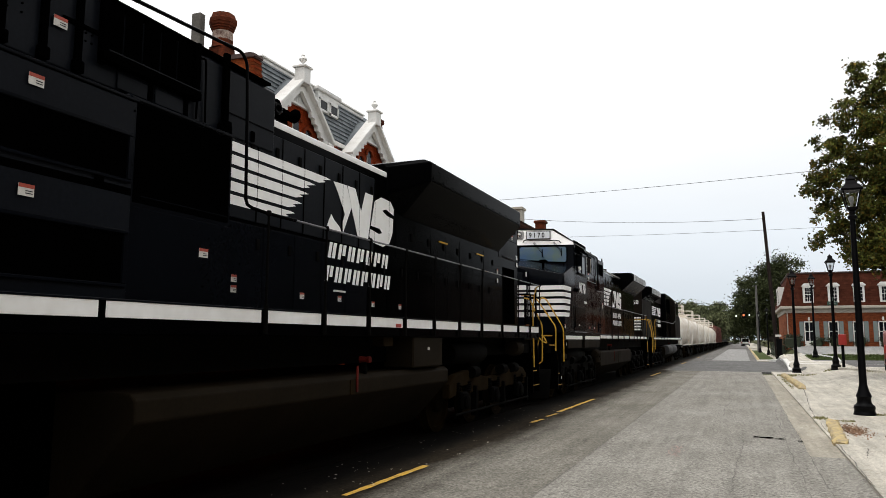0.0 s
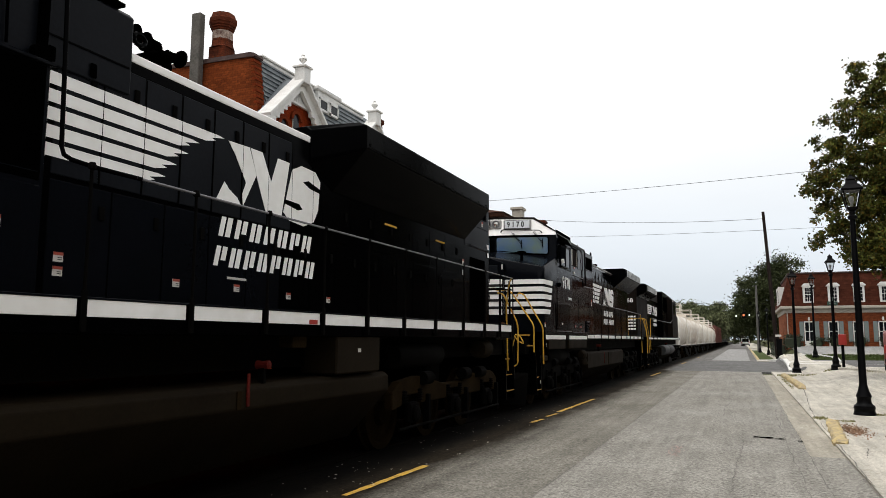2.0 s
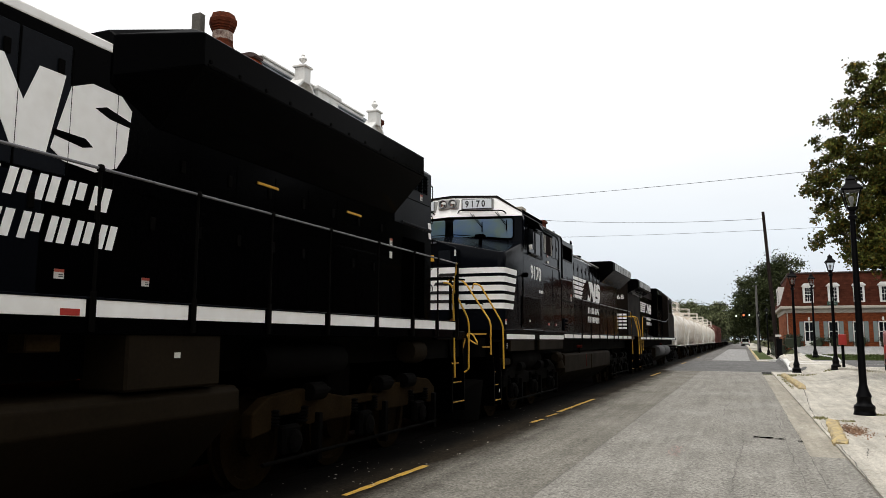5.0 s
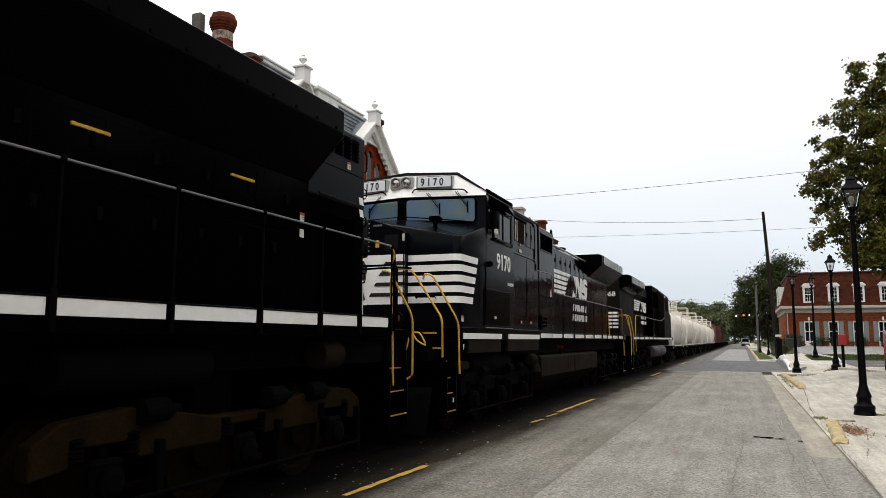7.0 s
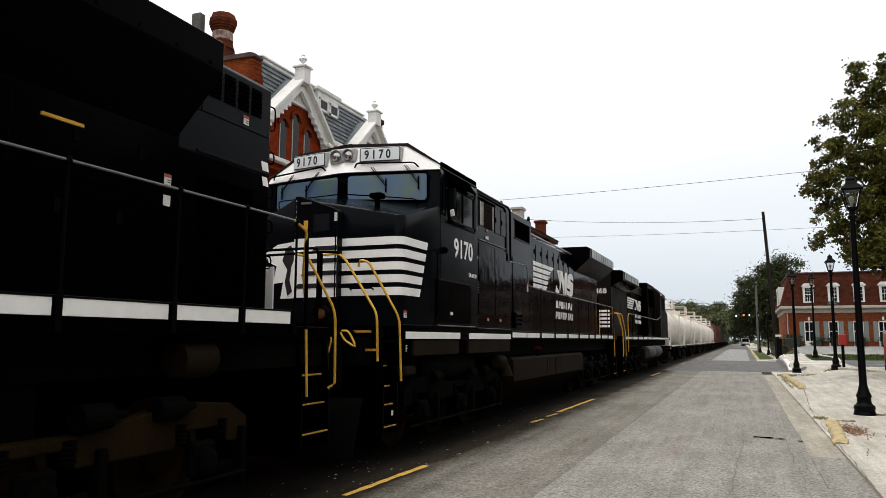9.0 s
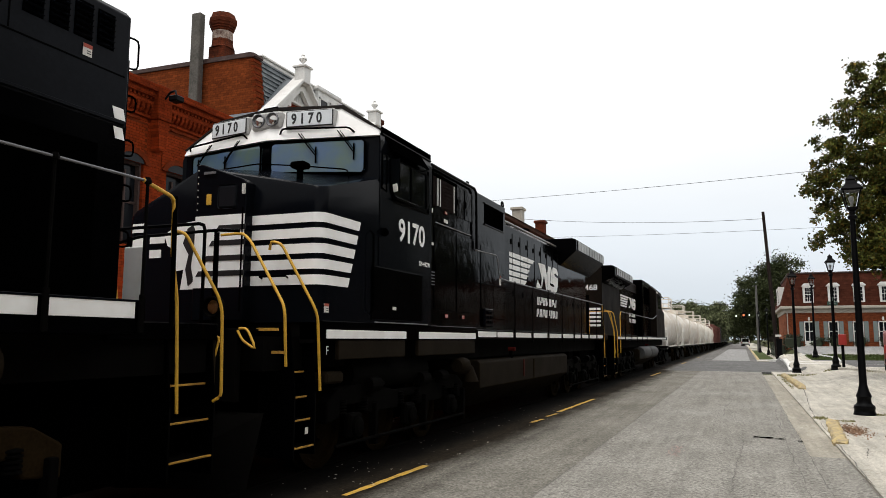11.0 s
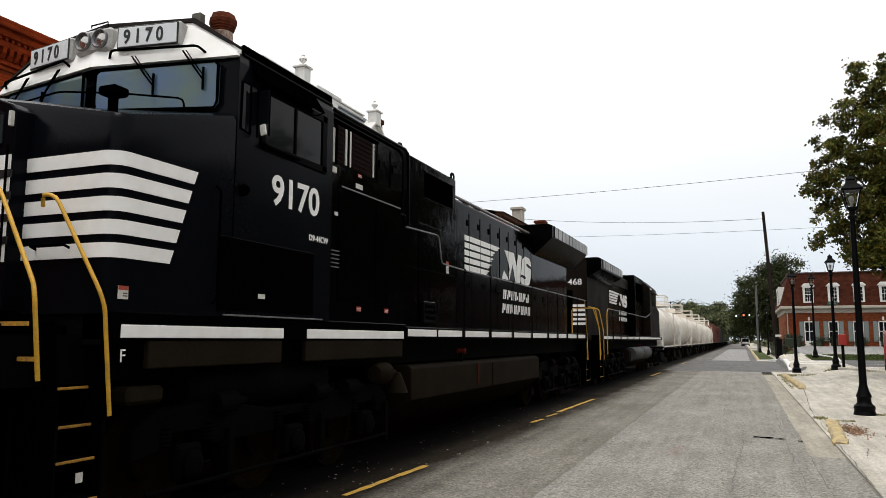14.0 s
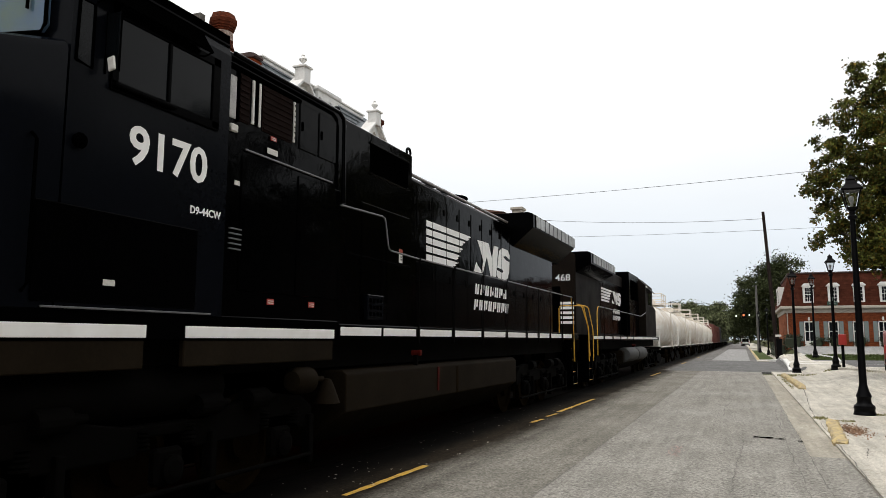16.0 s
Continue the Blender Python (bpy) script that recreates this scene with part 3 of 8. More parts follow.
bm = bmesh.new()
for cx, cy, rx, ry, n, h in [(1.38, 17.0, 0.14, 0.25, 90, 0.05), (2.7, 18.2, 0.4, 0.12, 110, 0.05), (1.8, 16.6, 0.2, 0.12, 50, 0.04), (1.75, 36.3, 0.4, 0.5, 200, 0.10),
                             (2.4, 37.2, 0.6, 0.3, 160, 0.08), (1.45, 31, 0.08, 4.5, 160, 0.05), (3.9, 38.3, 0.6, 0.5, 250, 0.12), (5.0, 36.2, 0.5, 0.5, 200, 0.12)]:
    tufts(bm, cx, cy, rx, ry, n, h)
tagged(part("kerb_weed_tufts", bm, M_WEED), "dry weeds growing along kerb and cracks", "weeds", "", "stuff")
bm = bmesh.new()
for _ in range(520):
    x, y = random.gauss(1.72, 0.11), random.gauss(14.9, 0.40)
    s, a = random.uniform(0.008, 0.022), random.uniform(0, 6.28)
    pts = [(x + s * math.cos(a + k * 1.57), y + s * (1.3 if k % 2 else 0.7) * math.sin(a + k * 1.57), rise(x, y) + 0.034 + random.uniform(0, 0.04)) for k in range(4)]
    bm.faces.new([bm.verts.new(p) for p in pts])
tagged(part("fallen_leaves", bm, M_DEADLEAF), "fallen red-brown leaves on the pavement", "leaves", "", "stuff")
bm = bmesh.new()
for _ in range(110):
    x, y = random.uniform(-4.9, -3.7), random.uniform(5.2, 19)
    w, a = random.uniform(0.006, 0.02), random.uniform(0, 6.28)
    pts = [(x + w * math.cos(a + k * 2.1), y + 1.6 * w * math.sin(a + k * 2.1), 0.006 + 0.004 * (k % 2)) for k in range(3)]
    bm.faces.new([bm.verts.new(p) for p in pts])
tagged(part("road_litter", bm, M_CONC), "pale chips and scraps on the oily asphalt", "litter", "", "stuff")
# grass blades of the lawn strip and verge
bm = bmesh.new()
for _ in range(5000):
    x, y = random.uniform(3.95, 16), random.uniform(52.0, 57.2)
    z, hh, t = rise(x, y) + 0.055, random.uniform(0.05, 0.14), random.uniform(0, 3.14)
    w = 0.03
    bm.faces.new([bm.verts.new((x - w * math.cos(t), y - w * math.sin(t), z)), bm.verts.new((x + w * math.cos(t), y + w * math.sin(t), z)),
                  bm.verts.new((x + random.uniform(-.05, .05), y, z + hh))])
tagged(part("grass_blades", bm, M_LAWN), "mown green grass blades on the strip", "grass", "", "stuff")
sheet("verge", M_LAWN, 1.2, 2.3, 64.5, 120, 0.075, "grass verge along the far pavement", thick=0.03)
# ---- buildings, trees and street furniture ----
def brick(name, plane, col, col2, mortar, w=0.215, h=0.075, dark=0.0):
    """Brickwork with its courses along a wall facing x or y."""
    m = make(name, col, 0.9, col2=col2, scale=0.8, fine=9, spec=0.06, world_co=True)
    n, l = m.node_tree.nodes, m.node_tree.links
    b = n["Principled BSDF"]
    src = b.inputs["Base Color"].links[0].from_socket
    geo = n.new("ShaderNodeNewGeometry")
    sep = n.new("ShaderNodeSeparateXYZ")
    l.new(geo.outputs["Position"], sep.inputs[0])
    com = n.new("ShaderNodeCombineXYZ")
    l.new(sep.outputs["Y" if plane == "x" else "X"], com.inputs[0])
    l.new(sep.outputs["Z"], com.inputs[1])
    bt = n.new("ShaderNodeTexBrick")
    bt.inputs["Scale"].default_value = 1.0
    bt.inputs["Brick Width"].default_value, bt.inputs["Row Height"].default_value = w, h
    bt.inputs["Mortar Size"].default_value, bt.inputs["Mortar Smooth"].default_value = 0.006, 0.3
    bt.inputs["Color1"].default_value, bt.inputs["Color2"].default_value = (1.15, 1.1, 1.05, 1), (0.72, 0.68, 0.66, 1)
    bt.inputs["Mortar"].default_value = (*mortar, 1)
    l.new(com.outputs[0], bt.inputs["Vector"])
    mx = n.new("ShaderNodeMix")
    mx.data_type, mx.blend_type = "RGBA", "MULTIPLY"
    mx.inputs["Factor"].default_value = 1.0
    l.new(src, mx.inputs["A"])
    l.new(bt.outputs["Color"], mx.inputs["B"])
    l.new(mx.outputs["Result"], b.inputs["Base Color"])
    bp = n.new("ShaderNodeBump")
    bp.inputs["Strength"].default_value, bp.inputs["Distance"].default_value = 0.7, 0.01
    bp.invert = True
    l.new(bt.outputs["Fac"], bp.inputs["Height"])
    l.new(bp.outputs[0], b.inputs["Normal"])
    return m


RED, RED2, MORT = (0.31, 0.044, 0.009), (0.15, 0.022, 0.005), (0.55, 0.52, 0.50)
M_BRICKX = brick("red_brick_street_front", "x", RED, RED2, MORT)
M_BRICKY = brick("red_brick_party_wall", "y", (0.24, 0.058, 0.015), (0.11, 0.027, 0.009), MORT)
M_OFFICE = brick("orange_red_office_brick", "y", (0.25, 0.075, 0.032), (0.16, 0.045, 0.020), (0.75, 0.75, 0.75))
M_BRICKPIECE = make("single_red_brick", (0.31, 0.044, 0.009), 0.9, col2=(0.15, 0.022, 0.005), spec=0.06, scale=0.8, fine=18, island=0.15, world_co=True, bump=0.004)
M_MORTAR = make("dark_lime_mortar", (0.15, 0.030, 0.010), 0.95, spec=0.05, mix=0.4, world_co=True)
M_TERRA = make("red_terracotta_trim", (0.20, 0.032, 0.008), 0.85, col2=(0.10, 0.018, 0.005), spec=0.06, scale=3, fine=25, bump=0.006)
M_CHIMNEY = brick("weathered_chimney_brick", "y", (0.15, 0.036, 0.015), (0.040, 0.018, 0.012), MORT)
M_FLAKE = make("flaking_white_limewash", (0.46, 0.36, 0.29), 0.9, col2=(0.045, 0.004, 0.0), scale=6, fine=16, bump=0.02)
M_COPING = make("dark_stone_coping", (0.075, 0.042, 0.035), 0.85, scale=4, fine=30, mix=0.5, bump=0.01)
M_FLUE = make("grey_weathered_flue", (0.13, 0.118, 0.10), 0.85, col2=(0.055, 0.049, 0.041), scale=2.5, fine=16, bump=0.01)
M_TRIMW = make("white_painted_timber", (0.80, 0.79, 0.76), 0.6, col2=(0.64, 0.62, 0.58), scale=3, fine=25, bump=0.002)
M_SLATE = make("blue_grey_roof_slate", (0.17, 0.19, 0.20), 0.6, col2=(0.11, 0.125, 0.135), scale=4, fine=30, bump=0.004, island=0.18)
M_SHINGLE = make("red_brown_mansard_shingle", (0.078, 0.024, 0.014), 0.9, spec=0.04, col2=(0.040, 0.013, 0.008), scale=3, fine=30, bump=0.01, island=0.22)
M_CREAM = make("cream_cornice_paint", (0.44, 0.40, 0.335), 0.7, scale=4, fine=25, mix=0.2)
M_SHUTTER = make("grey_green_shutter_paint", (0.19, 0.225, 0.215), 0.6, scale=5, fine=30, mix=0.2)
M_BROWNROOF = make("brown_shingle_roof", (0.075, 0.034, 0.022), 0.9, spec=0.06, scale=2, fine=20, mix=0.4, bump=0.01)
M_IRON = make("black_cast_iron_paint", (0.003, 0.003, 0.0035), 0.42, spec=0.06, scale=5, fine=40, mix=0.3, bump=0.001)
M_LAMPGLASS = clear_glass("clear_lantern_glass", (0.80, 0.81, 0.82), 1.45)
M_LAMPBULB = make("frosted_lamp_bulb", (0.70, 0.70, 0.68), 0.4, mix=0.1)
M_POLE = make("weathered_utility_pole", (0.026, 0.018, 0.015), 0.9, col2=(0.013, 0.009, 0.008), spec=0.08, scale=3, fine=30, stretch=(1, 1, 0.15), bump=0.01)
M_POLEG = make("grey_utility_pole", (0.12, 0.115, 0.105), 0.9, scale=3, fine=30, mix=0.4)
M_BARK = make("tree_bark", (0.085, 0.065, 0.05), 0.95, scale=4, fine=25, mix=0.5, bump=0.02)
M_LEAF = make("olive_green_leaves", (0.130, 0.142, 0.026), 0.6, col2=(0.022, 0.027, 0.006), scale=0.9, fine=4, island=0.6, spec=0.12, world_co=True)
M_LEAFY = make("yellowing_leaves", (0.20, 0.14, 0.022), 0.6, col2=(0.06, 0.038, 0.008), scale=0.9, fine=6, island=0.5, spec=0.12, world_co=True)
M_LEAFD = make("dark_green_oak_leaves", (0.060, 0.070, 0.028), 0.75, col2=(0.016, 0.021, 0.008), scale=0.3, fine=3, island=0.6, spec=0.06, world_co=True)
# Distance haze is put into these leaves as a paler green.
M_LEAFF = make("far_green_leaves_painted_haze", (0.15, 0.165, 0.085), 0.8, col2=(0.060, 0.072, 0.036), scale=0.2, fine=2, island=0.5, spec=0.1, world_co=True)
M_HEDGE = make("clipped_hedge_leaves", (0.024, 0.034, 0.010), 0.7, col2=(0.010, 0.016, 0.005), scale=1.5, fine=8, island=0.5, world_co=True)
M_REDBOX = make("red_painted_box", (0.40, 0.030, 0.022), 0.45, mix=0.2)
M_SIGNGREEN = make("green_street_sign", (0.03, 0.075, 0.055), 0.5, mix=0.2)
M_CARRED = make("red_car_paint", (0.20, 0.022, 0.010), 0.3, mix=0.3, coat=0.3)
M_TYRE = make("tyre_rubber", (0.012, 0.012, 0.012), 0.8, mix=0.3)
M_VAN = make("white_van_paint", (0.62, 0.62, 0.60), 0.35, mix=0.1)
M_PLAIN = make("plain_rendered_wall", (0.10, 0.075, 0.06), 0.9, scale=0.5, fine=6, mix=0.4, world_co=True, bump=0.01)
M_SIGNAL = glow("amber_signal_lens", (0.8, 0.16, 0.05), 0.8)
M_BULB = glow("distant_street_light", (1.0, 0.97, 0.92), 1.6)


def wall(name, mat, parent, axis, pos, thick, a0, a1, z0, z1, holes=(), label=""):
    """A wall across x or y with openings cut right through it."""
    ca = sorted({a0, a1, *[h[0] for h in holes], *[h[1] for h in holes]})
    cz = sorted({z0, z1, *[h[2] for h in holes], *[h[3] for h in holes]})
    solid = {}
    for i in range(len(ca) - 1):
        for j in range(len(cz) - 1):
            a, z = (ca[i] + ca[i + 1]) / 2, (cz[j] + cz[j + 1]) / 2
            solid[i, j] = not any(h[0] < a < h[1] and h[2] < z < h[3] for h in holes)
    bm = bmesh.new()

    def P(d, a, z):
        return bm.verts.new((pos + d, a, z) if axis == "x" else (a, pos + d, z))
    for (i, j), s in solid.items():
        if not s:
            continue
        A, B, C, D = ca[i], ca[i + 1], cz[j], cz[j + 1]
        for d in (0, thick):
            bm.faces.new([P(d, A, C), P(d, B, C), P(d, B, D), P(d, A, D)])
        for di, dj, q in ((-1, 0, ((A, C), (A, D))), (1, 0, ((B, C), (B, D))), (0, -1, ((A, C), (B, C))), (0, 1, ((A, D), (B, D)))):
            if not solid.get((i + di, j + dj), False):
                bm.faces.new([P(0, *q[0]), P(0, *q[1]), P(thick, *q[1]), P(thick, *q[0])])
    bmesh.ops.remove_doubles(bm, verts=bm.verts, dist=0.0005)
    bmesh.ops.recalc_face_normals(bm, faces=bm.faces)
    return part(name, bm, mat, parent, label)


# --- the brick shop front next to the track
def shop():
    p = thing("brick_shop", (-14, 0, 0), "two-storey red brick shop with corbelled cornice and pilasters", "building")
    holes = []
    for c in (0.8, 2.4, 4.0, 5.6, 7.2, 9.0, 10.6, 12.25, 13.9, 15.55, 17.2):
        holes.append((c - 0.42, c + 0.42, 3.9, 6.02))
    w = wall("wall", M_BRICKX, p, "x", -14.35, 0.35, -16, 19.0, 0, 8.0, holes)
    bx("roof", M_COPING, p, -24, -14.2, -16, 19.0, 7.6, 7.75)
    bx("back_wall", M_BRICKX, p, -24.3, -24, -16, 19.0, 0, 8.0)
    bx("side_wall", M_BRICKY, p, -24, -14.35, -16.3, -16, 0, 8.0)
    # corbelled courses and dentils
    bx("cornice", M_BRICKX, p, -14.0, -13.72, -16, 19.0, 7.92, 8.10, 0.01)
    bx("cornice", M_BRICKX, p, -14.0, -13.80, -16, 19.0, 7.76, 7.92, 0.01)
    bx("string_course", M_BRICKX, p, -14.0, -13.95, -16, 19.0, 7.22, 7.30, 0.01)
    cm = {}
    for nm, poly, wd in (("corbel", [(-14.0, 7.33), (-13.95, 7.33), (-13.88, 7.42), (-13.86, 7.55), (-14.0, 7.55)], 0.09), ("dentil", [(-14.0, 7.68), (-13.84, 7.68), (-13.84, 7.75), (-14.0, 7.75)], 0.07)):
        ob = part(nm, prism(bmesh.new(), poly, "y", -wd / 2, wd / 2), M_BRICKX, p)
        ob.data.transform(Matrix.Translation(BASE[p.name]))
        cm[nm] = ob
    for nm, step in (("corbel", 0.16), ("dentil", 0.14)):
        cm[nm].location = Vector((0, 8.0, 0)) - BASE[p.name]
        for k in range(1, int(10.8 / step)):
            ob = new(nm, cm[nm].data)
            ob.parent = p
            ob.location = Vector((0, 8.0 + step * k, 0)) - BASE[p.name]
    bx("string_course", M_BRICKX, p, -14.0, -13.86, -16, 19.0, 7.55, 7.68, 0.01)
    for a, b in ((8.2, 8.5), (18.5, 18.8)):
        bx("pilaster", M_BRICKX, p, -14.0, -13.90, a, b, 0, 7.30, 0.01)
    bx("pilaster_cap", M_BRICKX, p, -14.0, -13.70, 14.42, 14.92, 7.20, 8.12, 0.02)
    part("pilaster_taper", prism(bmesh.new(), [(14.46, 7.2), (14.90, 7.2), (14.74, 6.4), (14.56, 6.4)], "x", -14.0, -13.74), M_BRICKX, p)
    for c in (9.0, 10.6, 12.25, 13.9, 15.55, 17.2):
        win = bx("window", M_WIN, p, -14.26, -14.22, c - 0.42, c + 0.42, 3.9, 6.02)
        for a, b, z0, z1 in ((c - 0.42, c - 0.36, 3.9, 6.02), (c + 0.36, c + 0.42, 3.9, 6.02), (c - 0.36, c + 0.36, 5.95, 6.02)):
            bx("window_frame", M_COPING, win, -14.22, -14.08, a, b, z0, z1, 0.006)
        outer = [(c + 0.62 * math.cos(a), 5.90 + 0.46 * math.sin(a)) for a in [math.pi * (0.06 + 0.088 * k) for k in range(11)]]
        inner = [(c + 0.46 * math.cos(a), 5.92 + 0.30 * math.sin(a)) for a in [math.pi * (0.06 + 0.088 * k) for k in range(11)]]
        part("arch", prism(bmesh.new(), outer + inner[::-1], "x", -13.99, -13.94), M_TERRA, win)
        part("arch_light", prism(bmesh.new(), [(c + 0.42, 6.0)] + [(c + 0.42 * math.cos(a), 5.98 + 0.26 * math.sin(a)) for a in [math.pi * (0.06 + 0.088 * k) for k in range(11)]] + [(c - 0.42, 6.0)], "x", -13.99, -13.968), M_WIN, win)
        bx("window_frame", M_COPING, win, -14.24, -14.18, c - 0.36, c + 0.36, 4.96, 5.02)
        bx("window_frame", M_COPING, win, -14.24, -14.17, c - 0.025, c + 0.025, 3.9, 5.8)
    for y0, y1 in ((8.5, 14.4), (14.9, 18.5)):
        bx("panel_head", M_TERRA, p, -14.0, -13.965, y0 + 0.3, y1 - 0.3, 7.10, 7.16, 0.008)
    rod("lamp_arm", M_IRON, p, [(-13.75, 14.65, 7.75), (-13.55, 14.65, 7.95), (-13.35, 14.6, 7.95), (-13.25, 14.55, 7.75)], 0.03)
    bx("flood_lamp", M_IRON, p, -13.40, -13.12, 14.40, 14.70, 7.62, 7.78, 0.03)
    # single bricks in the bays between the pilasters, laid in running bond over a mortar bed
    bays = [(8.52, 14.38), (14.92, 18.48)]
    me = bpy.data.meshes.new("brick")
    bm = box(bmesh.new(), 0, 0.014, -0.101, 0.101, -0.0315, 0.0315, 0.004)
    bm.to_mesh(me)
    bm.free()
    me.materials.append(M_BRICKPIECE)
    rest = bmesh.new()
    for b0, b1 in bays:
        bx("mortar_bed", M_MORTAR, w, -14.0, -13.992, b0, b1, 6.06, 7.08)
        row, z = 0, 6.10
        while z < 7.05:
            y = b0 + 0.11 - (0.105 if row % 2 else 0)
            while y < b1 - 0.05:
                ya, yb = max(y - 0.101, b0 + 0.004), min(y + 0.101, b1 - 0.004)
                if yb - ya > 0.04:
                    if 10.6 < y < 14.3 and yb - ya > 0.19:
                        ob = new("brick", me)
                        ob.parent = w
                        ob.location = Vector((-13.992, y, z)) - BASE[p.name]
                    else:
                        box(rest, -13.992, -13.978 + random.uniform(-0.003, 0.003), ya, yb, z - 0.0315, z + 0.0315)
                y += 0.21
            z += 0.074
            row += 1
    part("brickwork", rest, M_BRICKPIECE, w)["kind"] = "stuff"


shop()


# --- the gabled house beside it
def house():
    p = thing("gabled_house", (-14, 26, 0), "red brick house with slate mansard and white gables", "house")
    g1, g2 = (20.70, 1.76), (26.02, 1.82)
    wall("front_wall", M_BRICKX, p, "x", -14.3, 0.3, 19.1, 27.8, 0, 8.95, [])
    # party wall with coping
    poly = [(-26, 0), (-14.04, 0), (-14.04, 8.8), (-14.27, 10.62), (-26, 10.75)]
    pw = part("party_wall", prism(bmesh.new(), poly, "y", 19.0, 19.4), M_BRICKY, p)
    part("coping", prism(bmesh.new(), [(-26, 10.75), (-14.42, 10.62), (-14.23, 10.60), (-14.17, 10.64), (-14.19, 10.72), (-14.37, 10.77), (-26, 10.86)], "y", 18.95, 19.44), M_COPING, p)
    for k in range(24):
        z = 8.15 + 0.10 * k
        xe = -14.04 - 0.126 * max(0, z - 8.8)
        box_ = box(bmesh.new(), xe - 0.11, xe + (0.035 if k % 2 else 0.012), 18.992, 19.404, z, z + 0.085, 0.006)
        part("quoin", box_, M_TERRA if k % 2 else M_BRICKY, pw)
    # mansard in slate courses
    for i in range(11):
        z0, z1 = 8.98 + i * 0.165, 8.98 + (i + 1) * 0.165
        x0 = -14.05 - 0.025 * i
        poly = [(x0 + 0.03, z0 - 0.02), (x0 - 0.06, z1 + 0.01), (x0 - 0.35, z1 + 0.01), (x0 - 0.35, z0)]
        y = 19.5 - 0.1 * (i % 2)
        bm = bmesh.new()
        while y < 27.3:
            prism(bm, poly, "y", max(y, 19.46), y + 0.255)
            y += 0.26
        s = part("slate_course", bm, M_SLATE, p)
        s["kind"] = "stuff"
    bx("roof_body", M_SLATE, p, -26, -14.5, 19.4, 27.5, 8.9, 10.72)
    c = bx("roof_cornice", M_TRIMW, p, -14.70, -14.29, 19.46, 26.6, 10.66, 10.80, 0.03)
    bx("cornice_moulding", M_TRIMW, c, -14.70, -14.23, 19.46, 26.6, 10.80, 10.86, 0.01)
    bx("eave", M_TRIMW, p, -14.0, -13.86, 19.2, 27.7, 8.80, 8.98, 0.03)
    # gables
    for c, hw in (g1, g2):
        zb, za = 8.58, 10.27
        g = part("gable_wall", prism(bmesh.new(), [(c - hw + 0.12, 7.0), (c + hw - 0.12, 7.0), (c + hw - 0.12, zb - 0.1), (c, za - 0.15), (c - hw + 0.12, zb - 0.1)], "x", -14.6, -13.72), M_BRICKX, p)
        for s in (-1, 1):
            d = Vector((s * hw, zb - za)).normalized()
            nrm = Vector((-d.y * s, d.x * s)) if s > 0 else Vector((-d.y, d.x)) * -1
            # raking board with a sawtooth lower edge
            L = math.hypot(hw, za - zb)
            top = [(c + s * 0.0, za + 0.12), (c + s * (hw + 0.16), zb - 0.02)]
            low = []
            k = 9
            for i in range(k + 1):
                f = i / k
                yy, zz = c + s * (hw + 0.10) * f, za - 0.34 - (za - zb) * f
                low += [(yy, zz), (yy, zz - 0.17)] if 3 <= i < k else [(yy, zz)]
            poly = [top[0], top[1]] + low[::-1]
            part("bargeboard", prism(bmesh.new(), poly, "x", -13.62, -13.48), M_TRIMW, g)
            poly = [(c, za + 0.16), (c + s * (hw + 0.26), zb + 0.0), (c + s * (hw + 0.20), zb - 0.10), (c, za + 0.04)]
            part("gable_roof", prism(bmesh.new(), poly, "x", -13.84, -13.30, 0.01), M_TRIMW, g)
            poly = [(c, za + 0.10), (c + s * (hw + 0.20), zb - 0.06), (c + s * (hw + 0.20), zb - 0.14), (c, za + 0.0)]
            part("gable_slates", prism(bmesh.new(), poly, "x", -15.4, -13.84), M_SLATE, g)
            bx("gable_foot", M_TRIMW, g, -14.0, -13.35, c + s * (hw + 0.05) - 0.18, c + s * (hw + 0.05) + 0.18, zb - 0.22, zb - 0.06, 0.03)
        # shingled apex panel
        bm = bmesh.new()
        for i in range(5):
            z0 = za - 0.78 + i * 0.15
            half = hw * (za - z0 - 0.15) / (za - zb)
            y = -half + 0.1 * (i % 2)
            while y < half:
                prism(bm, [(c + y + 0.005, z0 + 0.02), (c + y + 0.06, z0 - 0.02), (c + y + 0.115, z0 + 0.02), (c + y + 0.115, z0 + 0.16), (c + y + 0.005, z0 + 0.16)], "x", -13.72, -13.66 - 0.01 * (i % 2))
                y += 0.12
        a = part("apex_shingles", bm, M_TRIMW, g)
        a["kind"] = "stuff"
        bx("apex_rail", M_TRIMW, g, -13.72, -13.60, c - hw * 0.44, c + hw * 0.44, za - 0.84, za - 0.76, 0.01)
        # finial on a pedestal
        f = bx("finial_pedestal", M_TRIMW, g, -13.68, -13.28, c - 0.20, c + 0.20, za - 0.12, za + 0.42, 0.02)
        bx("pedestal_cap", M_TRIMW, f, -13.74, -13.22, c - 0.26, c + 0.26, za + 0.42, za + 0.49, 0.015)
        smooth(part("finial", lathe(bmesh.new(), [(0.0, za + 0.49), (0.11, za + 0.50), (0.05, za + 0.57), (0.045, za + 0.63), (0.10, za + 0.68), (0.145, za + 0.75), (0.10, za + 0.82), (0.05, za + 0.86), (0.06, za + 0.90), (0.0, za + 0.97)], 14, (-13.48, c, 0)), M_TRIMW, f), 40)
        for d in (-0.72, 0.0, 0.72):
            zt = 9.12 if d == 0 else 8.76
            win = bx("arched_window", M_WIN, g, -13.73, -13.705, c + d - 0.20, c + d + 0.20, 7.4, zt - 0.2, 0.0)
            pts = [(c + d + 0.20 * math.cos(a), zt - 0.2 + 0.20 * math.sin(a)) for a in [math.pi * k / 8 for k in range(9)]]
